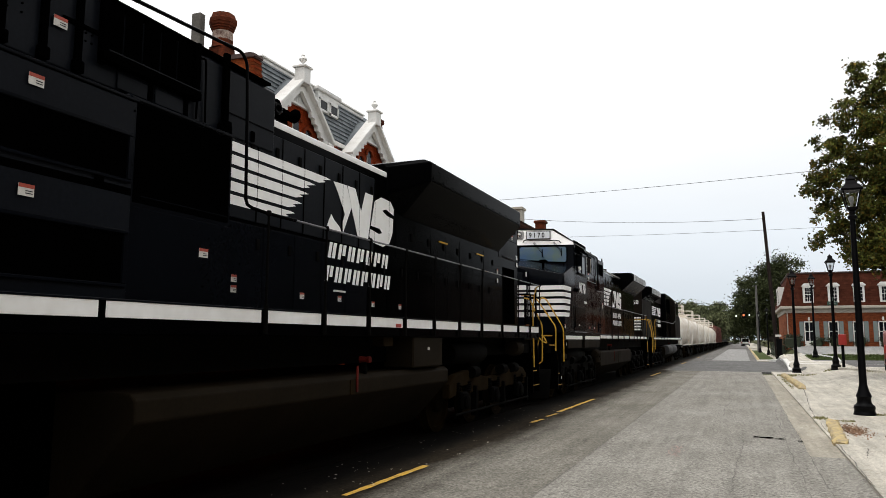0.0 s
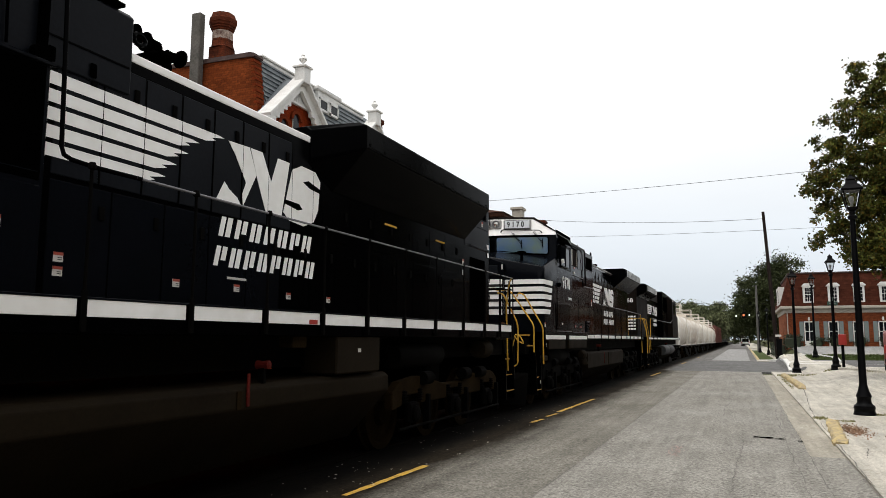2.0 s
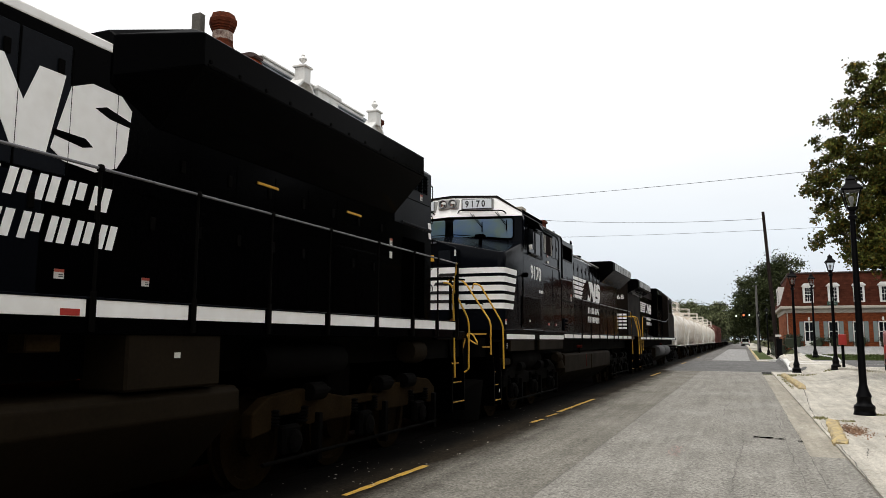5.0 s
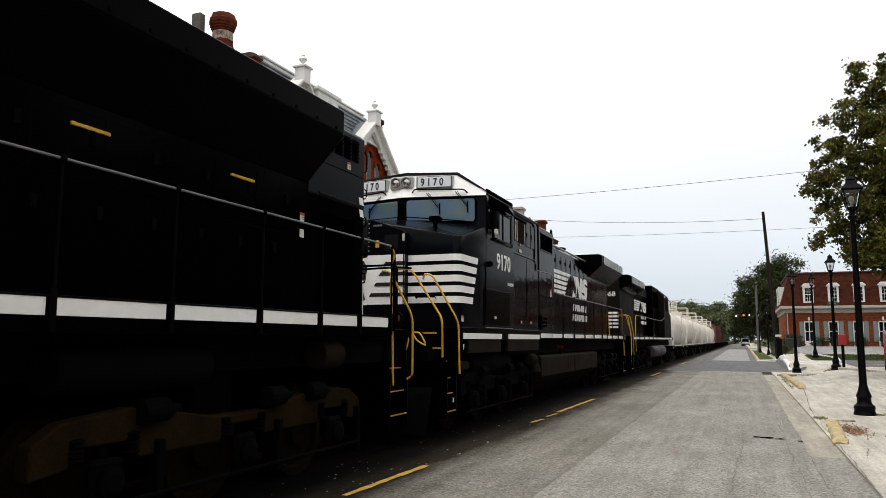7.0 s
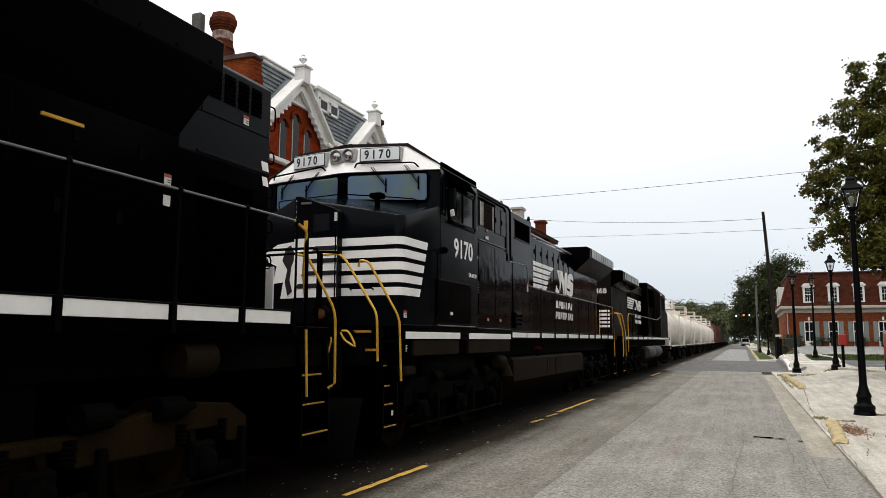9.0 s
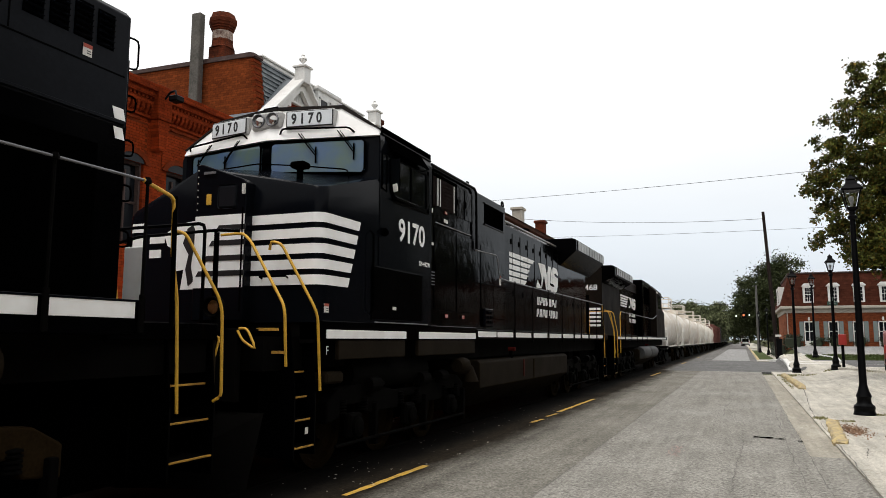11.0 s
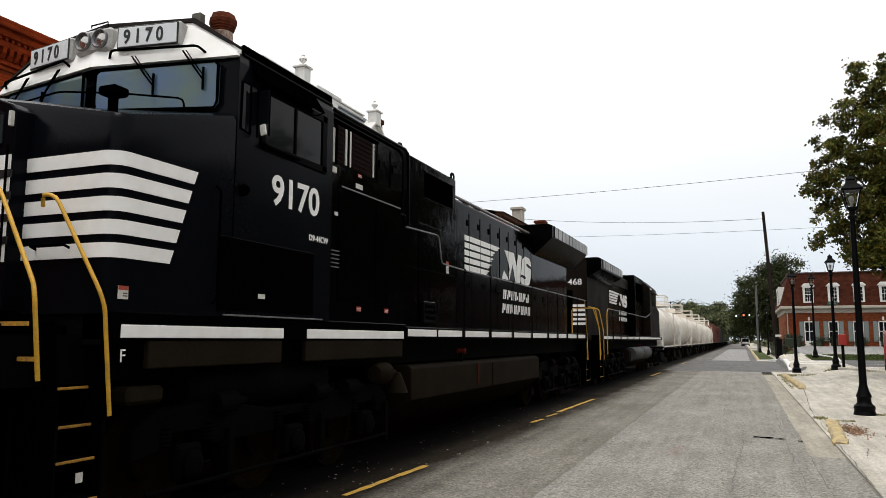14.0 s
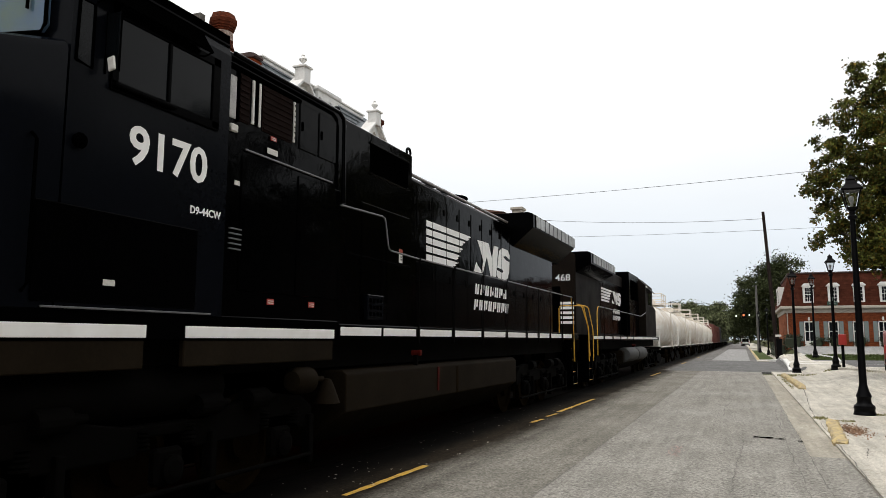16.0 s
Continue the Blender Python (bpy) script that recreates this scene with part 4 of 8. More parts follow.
            part("window_head", prism(bmesh.new(), pts, "x", -13.73, -13.705), M_WIN, win)
            ring = [(c + d + 0.33 * math.cos(a), zt - 0.2 + 0.33 * math.sin(a)) for a in [math.pi * k / 8 for k in range(9)]]
            ring += [(c + d + 0.21 * math.cos(a), zt - 0.2 + 0.21 * math.sin(a)) for a in [math.pi * k / 8 for k in range(8, -1, -1)]]
            part("arch", prism(bmesh.new(), ring, "x", -13.72, -13.64), M_TERRA, win)
            bx("window_frame", M_CREAM, win, -13.71, -13.69, c + d - 0.205, c + d - 0.165, 7.4, zt - 0.2)
        bx("sill_band", M_TRIMW, g, -13.72, -13.5, c - hw + 0.1, c + hw - 0.1, 7.22, 7.36, 0.02)
    # dormer between the gables
    d = bx("dormer", M_TRIMW, p, -15.2, -14.12, 22.76, 24.24, 9.97, 10.70, 0.02)
    bx("dormer_roof", M_TRIMW, d, -15.2, -14.04, 22.64, 24.34, 10.70, 10.84, 0.02)
    for c in (23.12, 23.88):
        w = bx("pane", M_WIN, d, -14.14, -14.105, c - 0.25, c + 0.25, 10.05, 10.38)
        for a, b, z0, z1 in ((c - 0.31, c - 0.25, 9.97, 10.44), (c + 0.25, c + 0.31, 9.97, 10.44), (c - 0.31, c + 0.31, 10.38, 10.44), (c - 0.31, c + 0.31, 9.97, 10.05)):
            bx("pane_frame", M_TRIMW, w, -14.12, -14.08, a, b, z0, z1)
    # chimneys and flue
    ch = bx("chimney", M_CHIMNEY, p, -16.20, -15.56, 19.15, 19.75, 10.5, 11.30, 0.03)
    oct_ = lambda r, z: [(-15.88 + r * math.cos(math.pi / 8 + k * math.pi / 4), 19.46 + r * math.sin(math.pi / 8 + k * math.pi / 4), z) for k in range(8)]
    part("chimney_neck", loft(bmesh.new(), [oct_(0.40, 11.26), oct_(0.36, 11.42), oct_(0.345, 11.86), oct_(0.37, 11.88), oct_(0.37, 11.93), oct_(0.41, 11.95), oct_(0.41, 12.00), oct_(0.445, 12.03), oct_(0.445, 12.10), oct_(0.475, 12.13), oct_(0.475, 12.26), oct_(0.44, 12.30), oct_(0.38, 12.46)]), M_CHIMNEY, ch)
    part("limewash_patch", loft(bmesh.new(), [oct_(0.356, 11.52), oct_(0.351, 11.84)], caps=False), M_FLAKE, ch)
    bx("flue", M_FLUE, p, -16.53, -16.17, 18.66, 18.92, 0.0, 12.30, 0.02, "grey weathered square flue")
    bx("chimney", M_CHIMNEY, p, -14.72, -14.44, 27.82, 28.68, 0, 11.12, 0.03)
    bx("chimney_cap", M_CHIMNEY, p, -14.76, -14.39, 28.25, 28.75, 11.02, 11.24, 0.03)


house()


# --- farther house beyond the train
def far_house():
    p = thing("hipped_house", (-16, 51, 0), "red brick house with brown hipped roof and chimneys", "house")
    bx("wall", M_BRICKX, p, -26, -14, 44.0, 58.0, 0, 9.2)
    bx("eave", M_BROWNROOF, p, -26.4, -13.5, 43.5, 58.5, 9.2, 9.45, 0.04)
    bm = loft(bmesh.new(), [[(-26.5, 43.4, 9.45), (-13.4, 43.4, 9.45), (-13.4, 58.6, 9.45), (-26.5, 58.6, 9.45)], [(-20.2, 48.5, 11.0), (-18.5, 48.5, 11.0), (-18.5, 53.5, 11.0), (-20.2, 53.5, 11.0)]])
    part("roof", bm, M_BROWNROOF, p)
    for y, mat in ((50.6, M_CREAM), (57.0, M_CHIMNEY)):
        c = bx("chimney", mat, p, -14.9, -14.2, y - 0.4, y + 0.4, 9.3, 10.9, 0.03)
        bx("chimney_cap", mat, c, -15.0, -14.1, y - 0.5, y + 0.5, 10.75, 10.95, 0.03)
    for y in (46, 49, 52, 55):
        w = bx("window", M_WIN, p, -14.01, -13.97, y - 0.5, y + 0.5, 5.6, 7.6)
        bx("window_sill", M_CREAM, w, -14.0, -13.85, y - 0.6, y + 0.6, 5.45, 5.6)


far_house()


# --- brick office with shingled mansard across the side street
def office():
    Y0 = 72.0
    p = thing("brick_office", (14, Y0, 1.1), "orange-red brick office with brown shingled mansard and dormers", "building")
    x0, x1 = 3.6, 31.0
    zb, zc, zt = 1.0, 3.95, 7.42
    cs = [5.42 + 1.88 * k for k in range(12)]
    holes = [(c - 0.36, c + 0.36, 1.55, 3.18) for c in cs]
    wall("front_wall", M_OFFICE, p, "y", Y0, 0.3, x0, x1, 0.2, zc, holes)
    wall("side_wall", brick("office_side_brick", "x", (0.33, 0.12, 0.06), (0.25, 0.085, 0.045), (0.8, 0.8, 0.8)), p, "x", x0, 0.3, Y0 + 0.3, Y0 + 14, 0.2, zc, [(Y0 + 2.2, Y0 + 2.9, 1.55, 3.2), (Y0 + 5.2, Y0 + 5.9, 1.55, 3.2)])
    bx("floor_slab", M_CREAM, p, x0 + 0.3, x1 - 0.1, Y0 + 0.3, Y0 + 14, 0.9, 1.05)
    bx("inner_wall", M_PLAIN, p, x0 + 0.35, x1 - 0.2, Y0 + 2.0, Y0 + 2.1, 1.05, zc)
    for c in cs:
        w = bx("window", M_WIN, p, c - 0.36, c + 0.36, Y0 + 0.10, Y0 + 0.13, 1.55, 3.18)
        for a, b, u, v in ((c - 0.40, c - 0.32, 1.5, 3.24), (c + 0.32, c + 0.40, 1.5, 3.24), (c - 0.40, c + 0.40, 3.14, 3.24), (c - 0.40, c + 0.40, 2.34, 2.40), (c - 0.03, c + 0.03, 1.55, 3.18)):
            bx("window_frame", M_TRIMW, w, a, b, Y0 - 0.04, Y0 + 0.11, u, v)
        bx("under_panel", M_TRIMW, w, c - 0.40, c + 0.40, Y0 - 0.03, Y0 + 0.05, 1.02, 1.55)
        for s in (-1, 1):
            bx("shutter", M_SHUTTER, w, c + s * 0.60 - 0.17, c + s * 0.60 + 0.17, Y0 - 0.05, Y0, 1.5, 3.22, 0.01)
        bx("keystone", M_TRIMW, w, c - 0.07, c + 0.07, Y0 - 0.05, Y0 + 0.02, 3.30, 3.60, 0.01)
    # cornice
    bx("frieze", M_CREAM, p, x0 - 0.10, x1, Y0 - 0.12, Y0 + 14, zc, zc + 0.35, 0.02)
    bx("cornice", M_CREAM, p, x0 - 0.45, x1, Y0 - 0.45, Y0 + 14, zc + 0.35, zc + 0.62, 0.05)
    # mansard
    zr = zc + 0.62
    body = loft(bmesh.new(), [[(x0 - 0.40, Y0 - 0.40, zr), (x1, Y0 - 0.40, zr), (x1, Y0 + 14, zr), (x0 - 0.40, Y0 + 14, zr)],
                              [(x0 + 0.42, Y0 + 0.42, zt), (x1, Y0 + 0.42, zt), (x1, Y0 + 14, zt), (x0 + 0.42, Y0 + 14, zt)]])
    part("mansard_body", body, M_SHINGLE, p)
    nrow = 14
    bm = bmesh.new()
    for i in range(nrow):
        f0, f1 = i / nrow, (i + 1) / nrow
        z0, z1 = zr + (zt - zr) * f0, zr + (zt - zr) * f1
        ya, yb = Y0 - 0.40 + 0.82 * f0, Y0 - 0.40 + 0.82 * f1
        xs = x0 - 0.40 + 0.82 * f0 + 0.05 + 0.15 * (i % 2)
        while xs < 16.0:
            wd = random.uniform(0.22, 0.36)
            prism(bm, [(ya - 0.035, z0 - 0.01), (yb - 0.004, z1), (yb + 0.02, z1), (ya + 0.02, z0)], "x", xs, xs + wd - 0.012)
            xs += wd
    sh = part("shingle_course", bm, M_SHINGLE, p)
    sh["kind"] = "stuff"
    bx("roof_cap", M_COPING, p, x0 + 0.3, x1, Y0 + 0.3, Y0 + 14, zt, zt + 0.12, 0.03)
    for k in range(9):
        c = 5.45 + 1.95 * k
        d = bx("dormer", M_TRIMW, p, c - 0.42, c + 0.42, Y0 - 0.35, Y0 + 0.9, 4.82, 6.30, 0.01)
        part("dormer_roof", prism(bmesh.new(), [(c - 0.52, 6.30), (c - 0.30, 6.52), (c + 0.30, 6.52), (c + 0.52, 6.30), (c + 0.52, 6.24), (c - 0.52, 6.24)], "y", Y0 - 0.45, Y0 + 0.9), M_TRIMW, d)
        w = bx("dormer_pane", M_WIN, d, c - 0.25, c + 0.25, Y0 - 0.37, Y0 - 0.34, 4.95, 6.12)
        for z in (5.22, 5.52, 5.82):
            bx("glazing_bar", M_TRIMW, w, c - 0.25, c + 0.25, Y0 - 0.385, Y0 - 0.365, z, z + (0.05 if z == 5.52 else 0.02))
        for dx in (-0.08, 0.08):
            bx("glazing_bar", M_TRIMW, w, c + dx - 0.01, c + dx + 0.01, Y0 - 0.385, Y0 - 0.365, 4.95, 6.12)
    for y in (Y0 + 2.6, Y0 + 5.6):
        d = bx("side_dormer", M_TRIMW, p, x0 - 0.42, x0 + 0.9, y - 0.42, y + 0.42, 4.82, 6.40, 0.01)
        bx("dormer_pane", M_WIN, d, x0 - 0.44, x0 - 0.41, y - 0.25, y + 0.25, 4.95, 6.12)
    rod("downpipe", M_CREAM, p, [(x0 + 0.12, Y0 - 0.06, 0.9), (x0 + 0.12, Y0 - 0.06, 4.0)], 0.05)


office()
# unseen walls added on the near side and behind the viewer to darken reflections
for nm, x0, x1, y0, y1, h in (("unseen_wall_east", 12.5, 13.0, -32, 46, 8.5), ("unseen_wall_south", -30, 13.0, -32.5, -32, 9.0)):
    w = bx(nm, M_PLAIN, None, x0, x1, y0, y1, -0.1, h, 0.02)
    tagged(w, "unseen brown rendered wall added to close the street", "wall", "", "structure")


# --- trees
def leaves(centres, n, size, spread, seed, flat=0.6):
    """Many small leaf blades scattered round clump centres."""
    rng = np.random.default_rng(seed)
    c = np.array([k[:3] for k in centres], float)
    r = np.array([k[3] for k in centres], float)
    w = r ** 2 / (r ** 2).sum()
    idx = rng.choice(len(c), n, p=w)
    d = rng.normal(size=(n, 3))
    d /= np.linalg.norm(d, axis=1, keepdims=True)
    rad = r[idx] * np.where(rng.random(n) < 0.86, rng.random(n) ** 0.55, rng.uniform(0.9, 1.8, n))
    pos = c[idx] + d * rad[:, None] * np.array([1, 1, 0.8]) * spread
    a = rng.normal(size=(n, 3))
    a /= np.linalg.norm(a, axis=1, keepdims=True)
    b = np.cross(a, rng.normal(size=(n, 3)))
    b /= np.linalg.norm(b, axis=1, keepdims=True)
    s = size * rng.uniform(0.6, 1.35, (n, 1))
    v = np.stack([pos - a * s, pos - b * s * flat, pos + a * s, pos + b * s * flat], 1).reshape(-1, 3)
    me = bpy.data.meshes.new("crown")
    f = np.arange(n * 4).reshape(-1, 4)
    me.from_pydata(v.tolist(), [], f.tolist())
    return me


def tree(name, base, label, clumps, n, size, mat, seed, trunk_r=0.2, limbs=7, mat2=None, share=0.0, group=""):
    p = thing(name, base, label, "tree", group)
    rnd = random.Random(seed)
    cz = [c[2] for c in clumps]
    low, high = min(cz), max(cz)
    cx, cy = sum(c[0] for c in clumps) / len(clumps), sum(c[1] for c in clumps) / len(clumps)
    B = Vector(base)
    fork = Vector((base[0] * 0.6 + cx * 0.4, base[1] * 0.6 + cy * 0.4, base[2] + (low - base[2]) * 0.8))
    rod("trunk", M_BARK, p, [B - Vector((0, 0, 0.15)), B.lerp(fork, 0.5) + Vector((rnd.uniform(-.1, .1), 0, 0)), fork, fork.lerp(Vector((cx, cy, high)), 0.75)], [trunk_r * 1.3, trunk_r, trunk_r * 0.8, trunk_r * 0.25], 10)
    for c in rnd.sample(clumps, min(limbs, len(clumps))):
        e = Vector(c[:3])
        mid = fork.lerp(e, 0.5) + Vector((0, 0, 0.15 * (e - fork).length))
        rod("limb", M_BARK, p, [fork, mid, e], [trunk_r * 0.45, trunk_r * 0.25, trunk_r * 0.08], 6)
    for m, k, sd in ((mat, int(n * (1 - share)), seed), (mat2, int(n * share), seed + 1)):
        if m is None or k < 1:
            continue
        me = leaves(clumps, k, size, 1.0, sd)
        me.materials.append(m)
        me.transform(Matrix.Translation(-B))
        cr = new("crown", me)
        cr.parent = p
        cr["kind"] = "stuff"
    return p


def cloud(rnd, c, r, n, rmin, rmax):
    out = []
    for _ in range(n):
        d = Vector((rnd.gauss(0, 1), rnd.gauss(0, 1), rnd.gauss(0, 1))).normalized() * rnd.random() ** 0.4
        out.append((c[0] + d.x * r[0], c[1] + d.y * r[1], c[2] + d.z * r[2], rnd.uniform(rmin, rmax)))
    return out


rnd = random.Random(4)
cl = cloud(rnd, (6.9, 30.5, 7.2), (3.0, 2.6, 3.2), 190, 0.22, 0.42)
cl += cloud(rnd, (4.85, 30.3, 7.4), (0.95, 1.2, 3.4), 60, 0.18, 0.36) + cloud(rnd, (4.55, 30.2, 4.8), (0.95, 1.0, 0.9), 34, 0.20, 0.40)
cl += [(3.0, 30, 8.7, 0.5), (2.9, 30.2, 7.9, 0.55), (3.3, 29.6, 7.2, 0.6), (3.2, 30.0, 5.6, 0.65), (3.0, 30.0, 6.4, 0.5), (4.9, 30.0, 11.6, 0.5), (4.6, 30.2, 10.9, 0.55),
       (4.1, 30.1, 10.1, 0.6), (3.6, 30, 9.4, 0.55), (5.2, 30.4, 10.4, 0.8), (3.8, 30, 4.8, 0.7), (3.7, 29.8, 8.4, 0.7), (3.9, 30.3, 6.4, 0.75), (4.5, 29.7, 5.2, 0.8), (4.4, 30, 7.6, 0.8), (4.4, 30, 9.0, 0.7),
       (5.3, 30, 4.3, 0.7), (5.8, 30, 11.0, 0.8), (6.2, 30, 4.2, 0.8)]
cl = [k for c in cl for k in ([c] if c[3] < 0.45 else [(c[0] + 0.12 + rnd.gauss(0, 0.34), c[1] + rnd.gauss(0, 0.3), c[2] - 0.10 + rnd.gauss(0, 0.36), rnd.uniform(0.14, 0.34)) for _ in range(9)])]
tree("street_tree", (7.4, 30.6, rise(7.4, 30.6)), "street tree with thinning olive and yellow autumn leaves", cl, 96000, 0.062, M_LEAF, 11, 0.2, 14, M_LEAFY, 0.22)

cl = cloud(rnd, (6.6, 142, 9.0), (6.9, 5, 6.9), 95, 1.1, 2.3) + cloud(rnd, (1.1, 140, 6.8), (2.3, 3, 4.7), 24, 0.9, 1.7) + cloud(rnd, (2.6, 152, 5.6), (4.6, 3, 3.2), 40, 0.8, 1.4)
tree("oak_tree", (4.8, 142, 1.0), "large dark green oak over the far road", cl, 80000, 0.17, M_LEAFD, 21, 0.6, 10, M_LEAFF, 0.10)
for k, (cx, cy, cz, rx, rz, n) in enumerate([(-6, 175, 5.5, 4.5, 3.6, 5000), (-12.5, 190, 5.6, 5, 4.6, 5000), (-19, 180, 4.6, 4.5, 3.8, 4000), (0.0, 215, 6, 4, 5, 4000), (10, 205, 7, 8, 6, 5000),
                                             (-26, 200, 5, 6, 5, 4000), (-8, 235, 7.0, 8, 5, 4500), (-3.2, 320, 6.5, 7, 6, 3500), (16, 150, 7, 6, 6, 3500)]):
    cl = cloud(rnd, (cx, cy, cz), (rx, 4, rz), 30, 1.0, 2.0)
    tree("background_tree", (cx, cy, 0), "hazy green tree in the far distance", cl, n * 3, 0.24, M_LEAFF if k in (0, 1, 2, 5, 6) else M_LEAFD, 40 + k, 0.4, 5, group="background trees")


# unseen trees mirrored in cab glass and paint; farther ones added to darken reflections
for k, (tx, ty, tz, rx, rz) in enumerate([(12.5, 15, 6.4, 3.6, 4.2), (13.5, 27, 7.0, 4.0, 4.8), (15.0, 41, 6.6, 4.0, 4.6), (17.5, 55, 7.5, 4.2, 6.2), (24, 64, 8.0, 5.0, 6.5), (25.5, 92, 8.0, 5.0, 6.5), (33, 101, 8.0, 5.5, 6.0)]):
    cl = cloud(rnd, (tx, ty, tz), (rx, rx, rz), 46, 0.8, 1.6)
    tree("unseen_tree", (tx, ty, rise(tx, ty)), "unseen leafy dark green tree, mirrored in the train", cl, 14000, 0.17, M_LEAFD, 70 + k, 0.25, 6, group="car park trees")


# --- clipped hedges and shrubs
def hedge(x0, x1, y0, y1, h, n, seed, label="dark clipped hedge along the office", name="hedge"):
    z = rise((x0 + x1) / 2, (y0 + y1) / 2)
    p = thing(name, ((x0 + x1) / 2, (y0 + y1) / 2, z), label, "hedge" if name == "hedge" else "shrub", "clipped greenery")
    rng = np.random.default_rng(seed)
    cs = [(rng.uniform(x0, x1), rng.uniform(y0, y1), z + rng.uniform(0.1, h - 0.1), 0.28) for _ in range(max(8, int((x1 - x0) * (y1 - y0) * h * 14)))]
    me = leaves(cs, n, 0.05, 1.0, seed)
    me.materials.append(M_HEDGE)
    me.transform(Matrix.Translation(-Vector(p.location)))
    c = new("foliage", me)
    c.parent = p
    c["kind"] = "stuff"
    bx("stem_core", M_HEDGE, p, x0 + 0.08, x1 - 0.08, y0 + 0.08, y1 - 0.08, z - 0.03, z + h * 0.75, 0.05)


hedge(2.45, 3.4, 70.0, 80.0, 1.3, 3000, 3)
hedge(3.3, 4.6, 69.6, 70.8, 1.05, 2500, 4)
for k, c in enumerate((5.0 + 1.88 * 0.5, 6.36 + 1.88 * 0.5, 8.24 + 0.94, 10.12 + 0.94, 12.0 + 0.94)):
    hedge(c - 0.40, c + 0.40, 71.0, 71.7, 0.75, 900, 10 + k, "small clipped shrub below the office windows", "shrub")


# --- street lamps
def street_lamp(x, y, h=5.15, label="black cast-iron street lamp with lantern head"):
    z = rise(x, y) + 0.02
    p = thing("street_lamp", (x, y, z), label, "street lamp", "street lamps")
    k = h / 5.15
    foot = [(0.0, 0), (0.29, 0), (0.29, 0.05), (0.27, 0.07), (0.265, 0.14), (0.28, 0.16), (0.27, 0.22), (0.21, 0.26), (0.185, 0.30), (0.18, 0.40), (0.205, 0.43), (0.19, 0.47), (0.15, 0.55), (0.115, 0.66), (0.10, 0.74), (0.0, 0.74)]
    smooth(part("lamp_base", lathe(bmesh.new(), [(r * 0.75, z + a * 0.92) for r, a in foot], 16, (x, y, 0)), M_IRON, p), 40)
    bm = lathe(bmesh.new(), [(0.0, z + 0.45), (0.078, z + 0.45), (0.066, z + 2.4), (0.055, z + 4.16 * k), (0.095, z + 4.18 * k), (0.095, z + 4.24 * k), (0.06, z + 4.27 * k), (0.055, z + 4.36 * k), (0.0, z + 4.36 * k)], 14, (x, y, 0))
    smooth(part("post", bm, M_IRON, p), 40)
    zl = z + 4.36 * k
    sq = lambda r, a: [(x + 0.84 * r * sx, y + 0.84 * r * sy, zl + a) for sx, sy in ((-1, -1), (1, -1), (1, 1), (-1, 1))]
    hd = part("lantern_foot", loft(bmesh.new(), [sq(0.05, -0.02), sq(0.12, 0.02), sq(0.13, 0.07), sq(0.09, 0.07)]), M_IRON, p)
    part("lantern_glass", loft(bmesh.new(), [sq(0.105, 0.08), sq(0.195, 0.44)]), M_LAMPGLASS, p, "clear lantern glass")
    smooth(part("bulb", lathe(bmesh.new(), [(0.0, zl + 0.09), (0.03, zl + 0.10), (0.03, zl + 0.18), (0.055, zl + 0.24), (0.05, zl + 0.30), (0.0, zl + 0.33)], 10, (x, y, 0)), M_LAMPBULB, p))
    for sx, sy in ((-1, -1), (1, -1), (1, 1), (-1, 1)):
        rod("lantern_bar", M_IRON, hd, [(x + 0.094 * sx, y + 0.094 * sy, zl + 0.06), (x + 0.172 * sx, y + 0.172 * sy, zl + 0.45)], 0.013, 6)
    bm = loft(bmesh.new(), [sq(0.245, 0.43), sq(0.26, 0.47), sq(0.21, 0.52), sq(0.14, 0.58), sq(0.10, 0.66), sq(0.115, 0.69), sq(0.10, 0.72), sq(0.045, 0.76), sq(0.03, 0.80)])
    part("lantern_roof", bm, M_IRON, p)
    return p


street_lamp(2.34, 18.2, 5.2, "black cast-iron street lamp at the pavement edge")
street_lamp(2.38, 40.3, 5.0)
street_lamp(4.25, 53.0, 5.5)
l4 = street_lamp(3.86, 38.0, 5.25, "black street lamp carrying green street name signs")
street_lamp(2.48, 86.0, 5.0)
street_lamp(1.95, 100.0, 5.2)
for a, (dx, dy) in ((0, (0.20, 0.0)), (1, (0.0, 0.24))):
    s = bx("sign_blade", M_SIGNGREEN, l4, 3.86 - dx - 0.012, 3.86 + dx + 0.012, 38.0 - dy - 0.012, 38.0 + dy + 0.012, 3.18 + 0.2 * a, 3.36 + 0.2 * a, 0.0, "green street name sign")
    if a == 0:
        bx("lettering_bar", M_SHUTTER, s, 3.72, 4.00, 37.982, 37.988, 3.24, 3.30)
p = thing("red_box", (4.48, 40.0, rise(4.48, 40)), "red metal box on a dark post by the pavement", "box")
bx("post", M_IRON, p, 4.33, 4.45, 39.94, 40.06, rise(4.48, 40) - 0.05, 1.4, 0.01)
bx("box", M_REDBOX, p, 4.23, 4.56, 39.85, 40.15, 1.38, 1.88, 0.03)
p = thing("sidewalk_cabinet", (2.7, 63.4, 0.05), "black steel post box on the far pavement", "cabinet")
bx("body", M_IRON, p, 2.40, 2.80, 63.2, 63.6, 0.05, 1.72, 0.04)
bx("cap", M_STICK, p, 2.36, 2.78, 63.15, 63.2, 1.86, 2.02, 0.01)
bx("cap_post", M_IRON, p, 2.56, 2.60, 63.17, 63.23, 1.6, 1.9)


# --- poles and wires
def pole(base, top, r0, r1, mat, label):
    p = thing("utility_pole", base, label, "utility pole", "utility poles")
    rod("shaft", mat, p, [base, Vector(base).lerp(Vector(top), 0.5), top], [r0, (r0 + r1) / 2, r1], 12)
    return p


